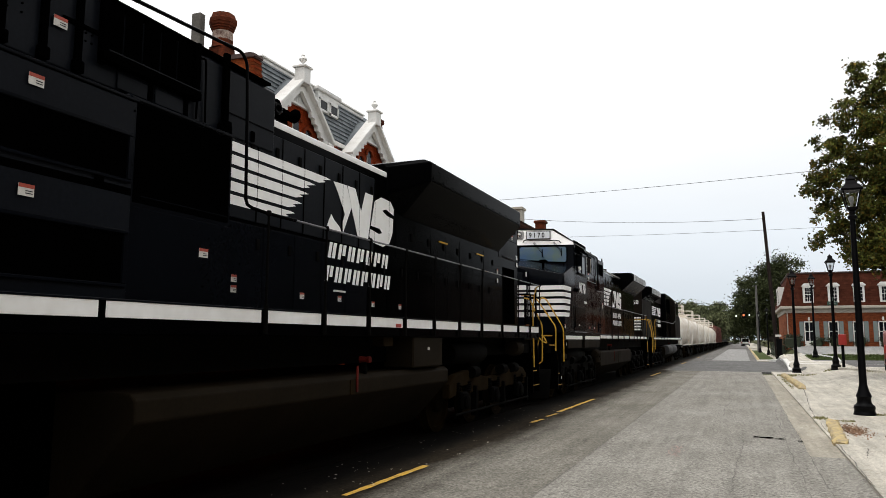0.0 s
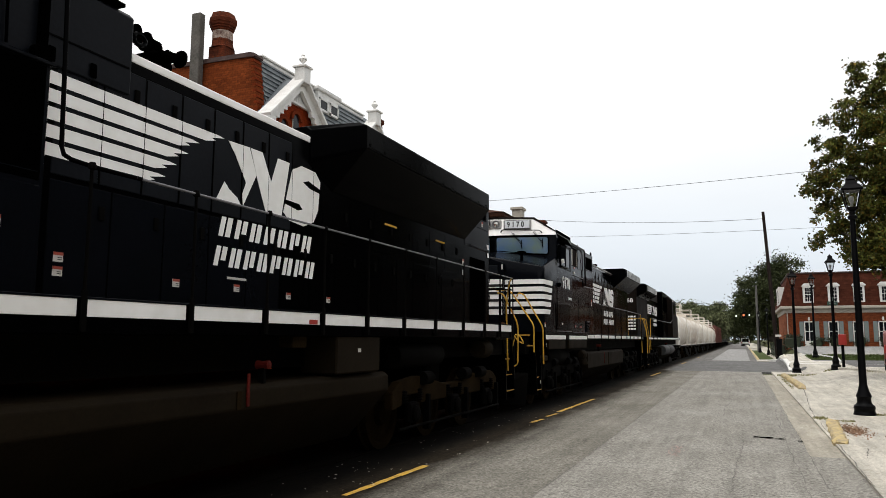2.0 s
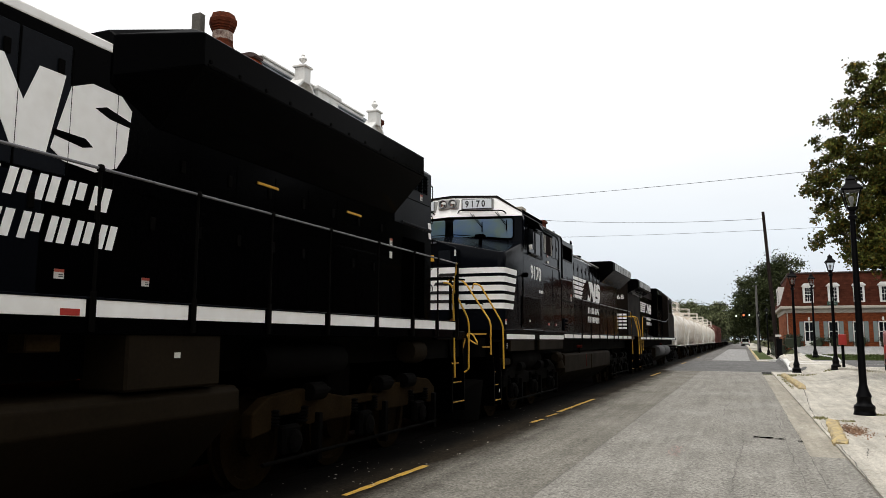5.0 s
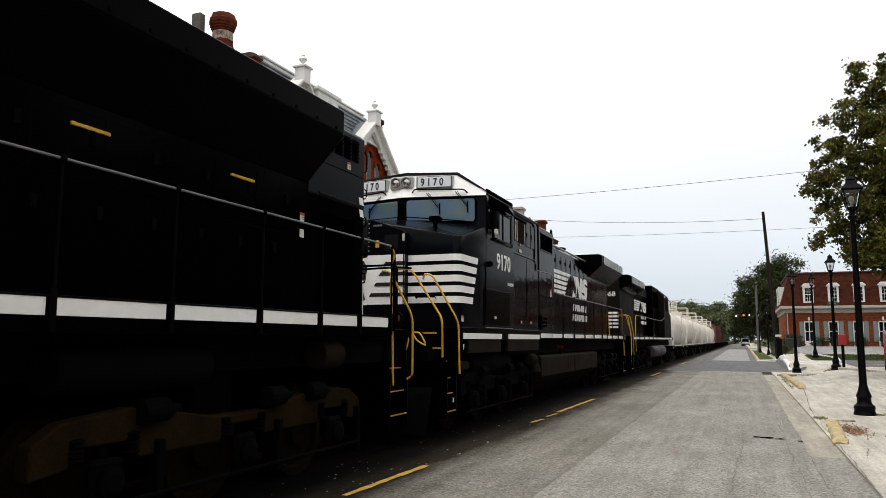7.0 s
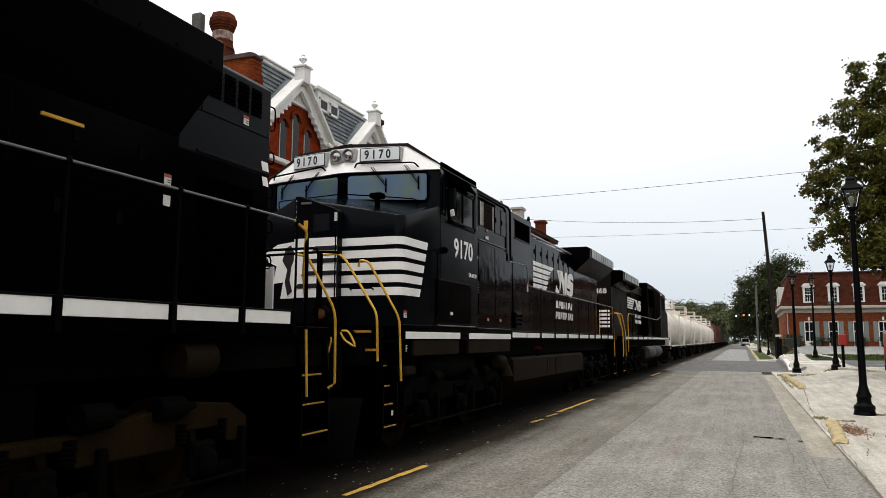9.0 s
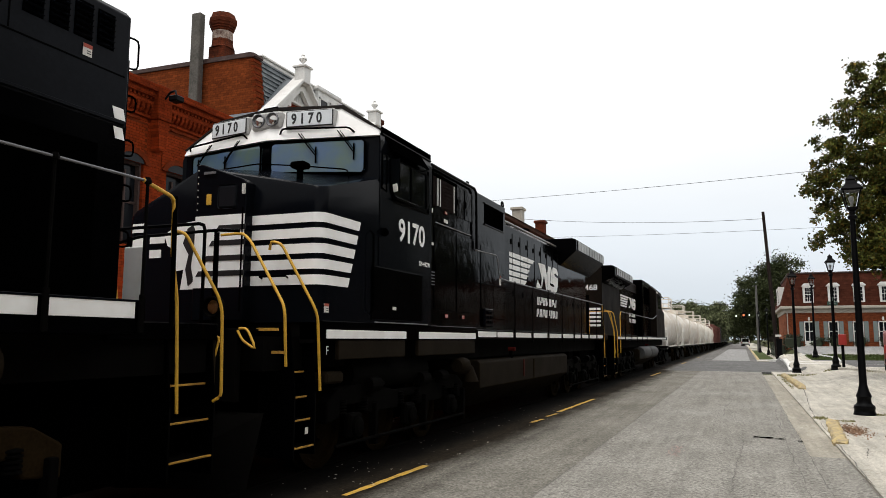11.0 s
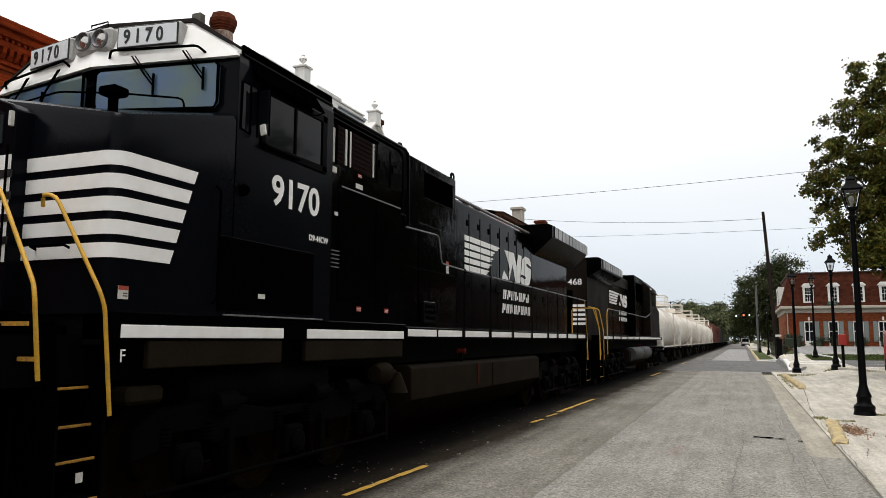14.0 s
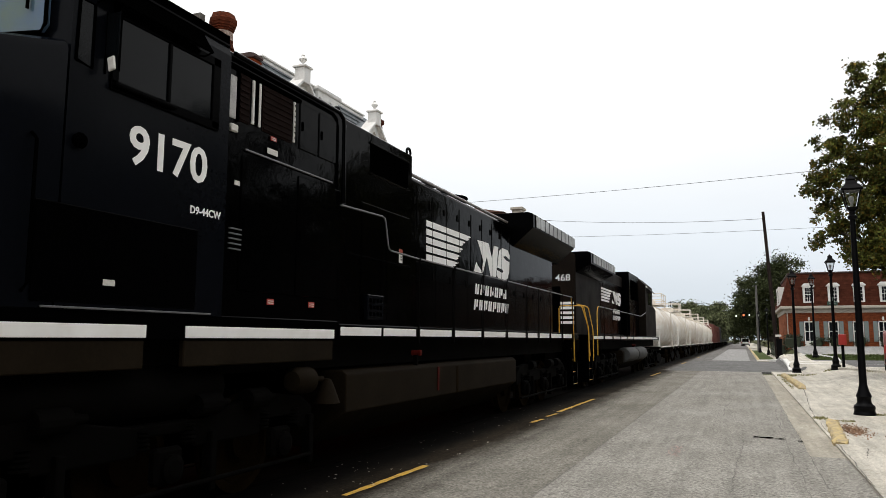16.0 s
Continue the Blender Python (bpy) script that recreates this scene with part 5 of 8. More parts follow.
pl = pole((2.50, 63.6, 0.0), (1.92, 63.6, 11.75), 0.17, 0.11, M_POLE, "leaning dark timber utility pole on the pavement")
bx("transformer_bracket", M_POLE, pl, 1.86, 2.0, 63.45, 63.6, 11.1, 11.3, 0.01)
pole((1.80, 100.5, 0.0), (1.80, 100.5, 8.4), 0.16, 0.12, M_POLEG, "grey timber utility pole by the far road")


def wire(a, b, sag, r=0.016):
    p = thing("overhead_wire", a, "thin dark overhead wire across the street", "wire", "overhead wires")
    a, b = Vector(a), Vector(b)
    pts = [a.lerp(b, k / 14) - Vector((0, 0, sag * 4 * (k / 14) * (1 - k / 14))) for k in range(15)]
    rod("strand", M_POLE, p, pts, r, 5)


wire((-26, 60, 13.45), (14, 60, 14.4), 0.25)
wire((-27, 63.6, 13.7), (1.93, 63.6, 11.2), 0.7)
wire((-27, 60, 10.5), (14, 60, 9.9), 0.35, 0.012)
pole((-27, 60.4, 0.0), (-27, 60.0, 14.0), 0.17, 0.12, M_POLE, "dark timber utility pole behind the houses")
pole((14, 60.4, 0.2), (14, 60.0, 14.7), 0.17, 0.12, M_POLE, "dark timber utility pole behind the car park")
# a thin stay line down the pole
wire((1.93, 63.5, 11.0), (2.2, 60.2, 4.2), 0.1, 0.01)
p = thing("traffic_signal", (1.0, 130, 5.2), "hanging traffic signal with amber lens over the road", "traffic signal")
bx("housing", M_IRON, p, 0.0, 0.6, 129.9, 130.2, 5.1, 6.1, 0.05)
smooth(part("lens", lathe(bmesh.new(), [(0, 129.86), (0.14, 129.87), (0.17, 129.9), (0, 129.92)], 14, (0.3, 0, 5.6), "y"), M_SIGNAL, p))
rod("hanger", M_IRON, p, [(0.3, 130, 6.1), (0.3, 130, 7.2)], 0.04)
rod("span_wire", M_IRON, p, [(-11, 130, 7.8), (0.3, 130, 7.2), (8, 130, 7.8)], 0.03, 5)
for x in (-11, 8):
    rod("mast", M_IRON, p, [(x, 130, -0.1), (x, 130, 8.0)], 0.09, 8)
for x, z in ((-0.82, 5.45), (1.16, 5.6)):
    bm = lathe(bmesh.new(), [(0, 129.9), (0.09, 129.92), (0.11, 130), (0, 130.1)], 10, (x, 0, z), "y")
    s = part("lamp", bm, M_BULB, p)
    rod("drop", M_IRON, s, [(x, 130, z), (x, 130, 7.4)], 0.03, 5)


# --- cars
def car(name, x, y, z, m_body, label, turn=0.0, L=4.6, W=1.85, H=1.75):
    p = thing(name, (0, 0, 0), label, "car", "parked cars")
    prof = [(-L / 2, 0.35), (-L / 2 - 0.02, 0.75), (-L / 2 + 0.08, 1.02), (-L / 2 + 0.30, H - 0.12), (-L / 2 + 0.55, H), (0.45, H), (1.05, 1.08), (L / 2 - 0.15, 0.95), (L / 2, 0.7), (L / 2, 0.35)]
    b = smooth(part("body", prism(bmesh.new(), prof, "x", -W / 2, W / 2, 0.06), m_body, p), 30)
    for s in (-1, 1):
        gl = [(-L / 2 + 0.42, H - 0.14), (0.40, H - 0.14), (0.88, 1.10), (-L / 2 + 0.28, 1.10)]
        part("side_glass", prism(bmesh.new(), gl, "x", s * W / 2 - 0.012, s * W / 2 + 0.012), M_GLASS, b)
        bx("tail_light", M_RED, b, s * (W / 2 - 0.12) - 0.11, s * (W / 2 - 0.12) + 0.11, -L / 2 - 0.035, -L / 2 + 0.05, 0.82, 1.15, 0.02)
        for wy in (-L / 2 + 0.85, L / 2 - 0.9):
            w = part("wheel", lathe(bmesh.new(), [(0.0, s * (W / 2 - 0.2)), (0.34, s * (W / 2 - 0.2)), (0.36, s * (W / 2 - 0.15)), (0.36, s * (W / 2 - 0.02)), (0.33, s * (W / 2 + 0.015)), (0.22, s * (W / 2 + 0.01)), (0, s * (W / 2))], 20, (0, wy, 0.36), "x"), M_TYRE, p)
            smooth(w, 40)
            smooth(part("rim", lathe(bmesh.new(), [(0, s * (W / 2 + 0.025)), (0.06, s * (W / 2 + 0.02)), (0.17, s * (W / 2 + 0.005)), (0.21, s * (W / 2 + 0.018)), (0.0, s * (W / 2 - 0.02))], 18, (0, wy, 0.36), "x"), M_STEEL, w), 40)
    bx("rear_glass", M_GLASS, b, -W / 2 + 0.2, W / 2 - 0.2, -L / 2 + 0.08, -L / 2 + 0.22, 1.12, H - 0.16, 0.02)
    bx("bumper", M_TYRE, b, -W / 2 + 0.03, W / 2 - 0.03, -L / 2 - 0.08, -L / 2 + 0.1, 0.38, 0.62, 0.04)
    bx("plate", M_STICK, b, -0.22, 0.22, -L / 2 - 0.05, -L / 2 - 0.02, 0.78, 0.92)
    p.matrix_basis = Matrix.Translation((x, y, z)) @ Matrix.Rotation(turn, 4, "Z")
    return p


car("parked_car", 6.66, 37.3, rise(6.95, 36.6), M_CARRED, "orange-red parked car in the car park", radians(-10))
car("distant_van", 0.64, 215, 0.0, M_VAN, "white van on the far road", 0.0, 4.9, 2.0, 2.1)
car("distant_car", 5.3, 205, rise(5.3, 205), M_HOPPER, "dark car parked by the far road", 0.0, 4.4, 1.8, 1.5)
# ---- the train ----
XC = -5.75                      # centre line of the track
NEAR, FAR = -4.30, -7.20        # sides of the locomotives
HN, HF = -4.90, -6.60           # sides of the engine hoods
ROLLED = [(0, 0), (0.5, 0.56), (1, 1.097), (1.5, 1.625), (2, 2.148), (2.5, 2.658), (3, 3.162), (3.5, 3.66), (4, 4.163),
          (4.5, 4.70), (5, 5.29), (5.5, 5.90), (6, 6.53), (6.5, 7.155), (7, 7.748), (7.5, 8.326), (8, 8.897), (8.5, 9.466), (9, 10.022),
          (9.5, 10.561), (10, 11.09), (10.5, 11.613), (11, 12.130), (11.5, 12.640), (12, 13.141), (12.5, 13.640), (13, 14.131),
          (13.5, 14.614), (14, 15.086), (14.5, 15.549), (15, 16.018), (15.5, 16.488), (16, 16.953)]
MOVES = []


def rolling(name, u0, label, category, group=""):
    """A vehicle of the train, its base on the track at u0 when the clip starts."""
    ob = thing(name, (XC, u0, 0), label, category, group)
    MOVES.append((ob, [(t, pose(XC, u0 - s, 0)) for t, s in ROLLED]))
    return ob


def mirror(x):
    return 2 * XC - x


def wheelset(parent, u, r=0.52):
    base = BASE[parent.name]
    bm = bmesh.new()
    for sx in (-1, 1):
        prof = [(0.0, 0.65), (r + 0.028, 0.65), (r + 0.028, 0.68), (r, 0.69), (r, 0.79), (r * 0.84, 0.79), (r * 0.78, 0.735), (r * 0.36, 0.745), (r * 0.32, 0.83), (0.06, 0.83), (0.0, 0.83)]
        lathe(bm, [(a, sx * h) for a, h in prof], 28, axis="x")
    tube(bm, [(-0.66, 0, 0), (0.66, 0, 0)], 0.085, 12)
    me = bpy.data.meshes.new("wheelset")
    bm.to_mesh(me)
    bm.free()
    me.materials.append(M_TRUCK)
    w = new("wheelset", me)
    w.parent = parent
    smooth(w, 40)
    w.location = (0, u - base.y, r)
    MOVES.append((w, [(t, pose(0, u - base.y, r, math.degrees(s / r))) for t, s in ROLLED]))
    return w


def truck_loco(p, u0, u1, mat=None):
    """A three-axle truck: cast side frames, journal boxes, springs, brake gear, wheels."""
    mat = mat or M_TRUCK
    n = 3
    ax = [u0 + (u1 - u0) * (0.14 + 0.36 * k) for k in range(n)]
    for near in (1, 0):
        xo = NEAR - 0.18 if near else mirror(NEAR - 0.18)
        xi = xo - 0.14 if near else xo + 0.14
        poly = [(u0, 0.62), (u0, 0.86), (u0 + 0.25, 1.0), (u0 + 0.9, 1.06), ((u0 + u1) / 2 - 0.4, 0.90), ((u0 + u1) / 2 + 0.4, 0.90),
                (u1 - 0.9, 1.06), (u1 - 0.25, 1.0), (u1, 0.86), (u1, 0.62)]
        for a in reversed(ax):
            poly += [(a + 0.34, 0.66), (a + 0.24, 0.80), (a - 0.24, 0.80), (a - 0.34, 0.66)]
        f = part("side_frame", prism(bmesh.new(), poly, "x", xi, xo, 0.02), mat, p)
        if near:
            for a in ax:
                bm = box(bmesh.new(), xo - 0.06, xo + 0.05, a - 0.16, a + 0.16, 0.40, 0.70, 0.03)
                lathe(bm, [(0.0, xo + 0.02), (0.12, xo + 0.02), (0.12, xo + 0.09), (0.07, xo + 0.11), (0.0, xo + 0.11)], 14, (0, a, 0.53), "x")
                part("journal_box", bm, M_UNDER, f)
                for d in (-0.27, 0.27):
                    coil = [(0.0, 0.70)]
                    for k in range(5):
                        coil += [(0.045, 0.70 + k * 0.035), (0.07, 0.712 + k * 0.035), (0.07, 0.724 + k * 0.035)]
                    part("coil_spring", lathe(bmesh.new(), coil + [(0.0, 0.88)], 10, (xo - 0.02, a + d, 0)), M_UNDER, f)
            for a in (ax[0] + 0.45, ax[1] + 0.45, ax[2] - 0.45):
                bm = lathe(bmesh.new(), [(0.0, a - 0.16), (0.095, a - 0.16), (0.10, a - 0.14), (0.10, a + 0.12), (0.05, a + 0.16), (0.03, a + 0.30), (0, a + 0.30)], 14, (xo + 0.03, 0, 1.02), "y")
                part("brake_cylinder", bm, M_UNDER, f)
            bm = tube(bmesh.new(), [(xo + 0.06, u0 + 0.1, 0.36), (xo + 0.06, u1 - 0.1, 0.36)], 0.022)
            for a in ax:
                box(bm, xo - 0.05, xo + 0.06, a + 0.50, a + 0.58, 0.26, 0.78, 0.01)
            part("brake_rigging", bm, M_UNDER, f)
    bx("bolster", M_UNDER, p, XC - 0.9, XC + 0.9, (u0 + u1) / 2 - 0.3, (u0 + u1) / 2 + 0.3, 0.75, 1.32, 0.03)
    for a in ax:
        wheelset(p, a)


def stripe_segments(p, posts, z0, z1, gap=0.07, first=None, last=None):
    for a, b in zip(posts, posts[1:]):
        s = bx("sill_stripe", M_WHITE, p, NEAR - 0.004, NEAR + 0.006, a + gap / 2, b - gap / 2, z0, z1, 0.003)
    return s


def stanchions(p, posts, z0, z1, x=NEAR + 0.03):
    for a in posts:
        bm = tube(bmesh.new(), [(x, a, z0 - 0.22), (x, a, z1)], 0.013, 6)
        box(bm, x - 0.012, x + 0.014, a - 0.022, a + 0.022, z0 - 0.24, z0 + 0.05, 0.004)
        lathe(bm, [(0.0, z1 - 0.03), (0.028, z1 - 0.02), (0.03, z1), (0.02, z1 + 0.028), (0, z1 + 0.03)], 8, (x, a, 0))
        part("stanchion", bm, M_UNDER, p)


def fuel_tank(p, u0, u1, zb, zt, xn=NEAR - 0.06, cap=0.0, knee=0.34):
    xf = mirror(xn)
    poly = [(xn - 0.60, zb), (xn - 0.36, zb + knee * 0.40), (xn, zb + knee), (xn, zt - 0.05), (xn - 0.06, zt), (xf + 0.06, zt), (xf, zt - 0.05), (xf, zb + knee), (xf + 0.36, zb + knee * 0.40), (xf + 0.60, zb)]
    t = part("fuel_tank", prism(bmesh.new(), poly, "y", u0, u1, 0.018), M_TANKG, p, "dull grey-black fuel tank with road dirt")
    mid = u0 + (u1 - u0) * 0.52
    cap = cap or mid
    bx("weld_strap", M_TRUCK, t, xn, xn + 0.012, mid - 0.035, mid + 0.035, zb + knee, zt - 0.06, 0.004)
    bm = lathe(bmesh.new(), [(0, xn - 0.12), (0.045, xn - 0.12), (0.035, xn - 0.02), (0.042, xn - 0.02), (0.042, xn + 0.02), (0, xn + 0.03)], 12, (0, cap, zt + 0.17), "x")
    bx("filler_neck", M_UNDER, t, xn - 0.10, xn - 0.03, cap - 0.02, cap + 0.02, zt - 0.01, zt + 0.15)
    part("fuel_filler_cap", bm, M_DARKRED, t, "dull red fuel filler cap")
    return t


def step_well(p, u0, u1, name_rows=(0.40, 0.72, 1.04, 1.36), depth=0.45, x=NEAR):
    """Side steps with yellow nosings between two plates."""
    s = bx("step_back", M_UNDER, p, x - depth - 0.03, x - depth, u0, u1, 0.36, 1.70)
    for uu in (u0, u1 - 0.02):
        bm = prism(bmesh.new(), [(x - depth, 0.34), (x - 0.02, 0.34), (x - 0.02, 1.0), (x - 0.10, 1.72), (x - depth, 1.72)], "y", uu, uu + 0.02)
        part("step_cheek", bm, M_BLACK, s)
    for k, z in enumerate(name_rows):
        xo = x - 0.03 - 0.05 * k
        st = bx("step", M_UNDER, s, x - depth, xo, u0 + 0.02, u1 - 0.02, z - 0.03, z, 0.004)
        bx("step_edge", M_WORNYEL, s, xo, xo + 0.012, u0 + 0.03, u1 - 0.03, z - 0.016, z + 0.004, 0.003)
    return s


def sticker(p, x, u, z, w=0.12, h=0.13, red=True):
    s = bx("warning_sticker", M_STICK, p, x, x + 0.004, u - w / 2, u + w / 2, z - h / 2, z + h / 2)
    if red:
        bx("sticker_band", M_ORANGE, s, x + 0.004, x + 0.006, u - w / 2, u + w / 2, z + h * 0.18, z + h / 2)
        for k in range(2):
            bx("sticker_bar", M_DIGIT, s, x + 0.004, x + 0.006, u - w * 0.05, u + w * 0.4, z - h * (0.10 + 0.2 * k), z - h * (0.02 + 0.2 * k))
    return s


def leaning(p, name, mat, x, u0, u1, z0, z1, lean=0.0, d=0.004):
    """A leaning bar on a hood side."""
    poly = [(u0, z0), (u1, z0), (u1 + lean, z1), (u0 + lean, z1)]
    return part(name, prism(bmesh.new(), poly, "x", x, x + d), mat, p)


def hood_marks(p, x, ua, ub, z0, z1, un, ue, tz0, tz1, k=1.0):
    """Five white bands that break off in ragged ends, the white emblem blocks and two rows of lettering bars."""
    pitch = (z1 - z0) / 4.72
    for i in range(5):
        zb, zt = z1 - i * pitch - pitch * 0.72, z1 - i * pitch
        e = ub + k * (0.72 - 0.145 * i if i else 0.95)
        zm = (zb + zt) / 2
        poly = [(ua, zb), (e - 0.28 * k, zb), (e - 0.13 * k, zb + 0.35 * (zt - zb)), (e - 0.20 * k, zm), (e, zt - 0.012), (e - 0.10 * k, zt), (ua, zt)]
        part("white_band", prism(bmesh.new(), poly, "x", x, x + 0.004), M_WHITE, p)
    w, h = ue - un, z1 - z0
    z0 += 0.0

    def P(*pts):
        return [(un + a * w, z0 + b * h) for a, b in pts]
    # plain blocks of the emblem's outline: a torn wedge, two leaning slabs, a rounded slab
    shapes = [P((0.0, 0.02), (0.06, 0.32), (0.10, 0.22), (0.17, 0.12), (0.20, 0.02)),
              P((0.08, 0.98), (0.26, 1.0), (0.33, 0.58), (0.22, 0.02), (0.21, 0.20), (0.24, 0.40), (0.14, 0.80)),
              P((0.27, 1.0), (0.38, 1.0), (0.47, 0.55), (0.53, 1.0), (0.65, 1.0), (0.58, 0.02), (0.43, 0.0), (0.34, 0.52)),
              P((0.68, 0.90), (0.78, 1.03), (0.94, 1.01), (1.0, 0.86), (0.99, 0.60), (0.98, 0.30), (0.93, 0.06), (0.82, -0.06), (0.66, -0.02), (0.60, 0.10), (0.63, 0.40))]
    for s in shapes:
        part("emblem_block", prism(bmesh.new(), s, "x", x, x + 0.005), M_WHITE, p)
    # dark slits cut into the rounded slab
    for s in (P((0.80, 0.74), (0.86, 0.80), (1.01, 0.70), (1.01, 0.63), (0.88, 0.66)), P((0.61, 0.33), (0.76, 0.32), (0.80, 0.24), (0.75, 0.20), (0.60, 0.26))):
        part("emblem_slit", prism(bmesh.new(), s, "x", x + 0.003, x + 0.007), M_BLACK, p)
    th = (tz1 - tz0)
    for row, n in ((0, 7), (1, 8)):
        zt = tz1 - row * th * 0.54
        zb = zt - th * 0.36
        width = (ue - un) * (0.90 if row == 0 else 0.97)
        cw = width / n
        for i in range(n):
            u = un + 0.04 + i * cw - 0.06 * row
            a, b = u + cw * 0.06, u + cw * 0.84
            le = 0.05
            b -= cw * 0.06
            kx, zm = (b - a), (zt - zb)
            # each letter is a leaning stem with a shorter bar beside it
            bm = prism(bmesh.new(), [(a, zb), (a + kx * 0.38, zb), (a + kx * 0.38 + le, zt), (a + le, zt)], "x", x, x + 0.004)
            g, up = a + kx * 0.56, (0.0, 0.30, 0.0, 0.14)[(i + row) % 4]
            prism(bm, [(g + le * up, zb + zm * up), (g + kx * 0.42 + le * up, zb + zm * up), (g + kx * 0.42 + le, zt), (g + le, zt)], "x", x, x + 0.004)
            part("lettering_bar", bm, M_WHITE, p)


def hood_doors(p, x, us, z0, z1, mat):
    """Access doors along the hood, each with a pair of latches."""
    for a, b in zip(us, us[1:]):
        d = bx("hood_door", mat, p, x - 0.01, x + 0.007, a + 0.008, b - 0.008, z0, z1, 0.006)
        bx("latch", M_UNDER, d, x + 0.008, x + 0.024, b - 0.14, b - 0.08, z1 - 0.26, z1 - 0.14, 0.006)


def flare(p, u0, u1, zlo, zband, ztop, xo, name="radiator_wing", mat=None, rake=0.0):
    """Radiator housing that flares out over the walkway on both sides; its front may sweep back from the hood."""
    ring = [(HN, zlo), (xo, zband), (xo, ztop - 0.05), (xo - 0.12, ztop), (mirror(xo) + 0.12, ztop), (mirror(xo), ztop - 0.05), (mirror(xo), zband), (HF, zlo)]
    rings = [[(x, u0 + rake, z) for x, z in ring], [(x, u1, z) for x, z in ring]]
    if rake:
        hn = HN + 0.015
        nib = [(hn, zlo + 0.25), (hn, zband - 0.20), (hn, ztop - 0.22), (hn - 0.08, ztop - 0.16), (mirror(hn) + 0.08, ztop - 0.16), (mirror(hn), ztop - 0.22), (mirror(hn), zband - 0.20), (mirror(hn), zlo + 0.25)]
        rings.insert(0, [(x, u0, z) for x, z in nib])
    bm = loft(bmesh.new(), rings)
    bmesh.ops.bevel(bm, geom=bm.edges[:], offset=0.012, segments=2, affect="EDGES", profile=0.5)
    return part(name, bm, mat or M_BLACK, p)


def coupler(p, u, d):
    bm = box(bmesh.new(), XC - 0.09, XC + 0.09, min(u, u + d * 0.5), max(u, u + d * 0.5), 0.78, 0.98, 0.02)
    box(bm, XC - 0.16, XC + 0.12, min(u + d * 0.4, u + d * 0.72), max(u + d * 0.4, u + d * 0.72), 0.72, 1.02, 0.04)
    part("coupler", bm, M_UNDER, p)


def curve_rail(p, pts, r=0.0165, mat=None, name="handrail"):
    # round the corners of the rail a little
    out = [Vector(pts[0])]
    for a, b, c in zip(pts, pts[1:], pts[2:]):
        a, b, c = Vector(a), Vector(b), Vector(c)
        k = min(0.07, (b - a).length * 0.4, (c - b).length * 0.4)
        p1, p2 = b + (a - b).normalized() * k, b + (c - b).normalized() * k
        out += [p1, p1 * 0.25 + b * 0.5 + p2 * 0.25, p2]
    out.append(Vector(pts[-1]))
    return rod(name, mat or M_YELLOW, p, out, r, 8)


def louvres(p, x, u0, u1, z0, z1, n, mat):
    bm = bmesh.new()
    for i in range(n):
        z = z0 + (z1 - z0) * i / n
        prism(bm, [(x, z), (x + 0.03, z + 0.01), (x, z + (z1 - z0) / n * 0.7)], "y", u0, u1)
    part("louvre", bm, mat, p)


def air_horn(p, x, u, z):
    """A cluster of five chime horns on a bracket, three facing ahead and two back."""
    for du, dx, dz, d in [(0.16, 0.0, 0.26, -1), (0.10, 0.20, 0.12, -1), (0.12, -0.22, 0.14, -1), (0.30, 0.10, 0.17, 1), (0.32, -0.12, 0.10, 1)]:
        bm = lathe(bmesh.new(), [(0.0, 0), (0.034, 0), (0.030, d * 0.07), (0.040, d * 0.12), (0.066, d * 0.165), (0.092, d * 0.19), (0.098, d * 0.20), (0.0, d * 0.17)], 14, (x + dx, u + du, z + dz), "y")
        smooth(part("horn_bell", bm, M_VOID, p))
    bm = box(bmesh.new(), x - 0.24, x + 0.22, u + 0.10, u + 0.34, z + 0.05, z + 0.13, 0.03)
    box(bm, x - 0.05, x + 0.05, u + 0.12, u + 0.30, z - 0.32, z + 0.28, 0.02)
    part("horn_manifold", bm, M_VOID, p)


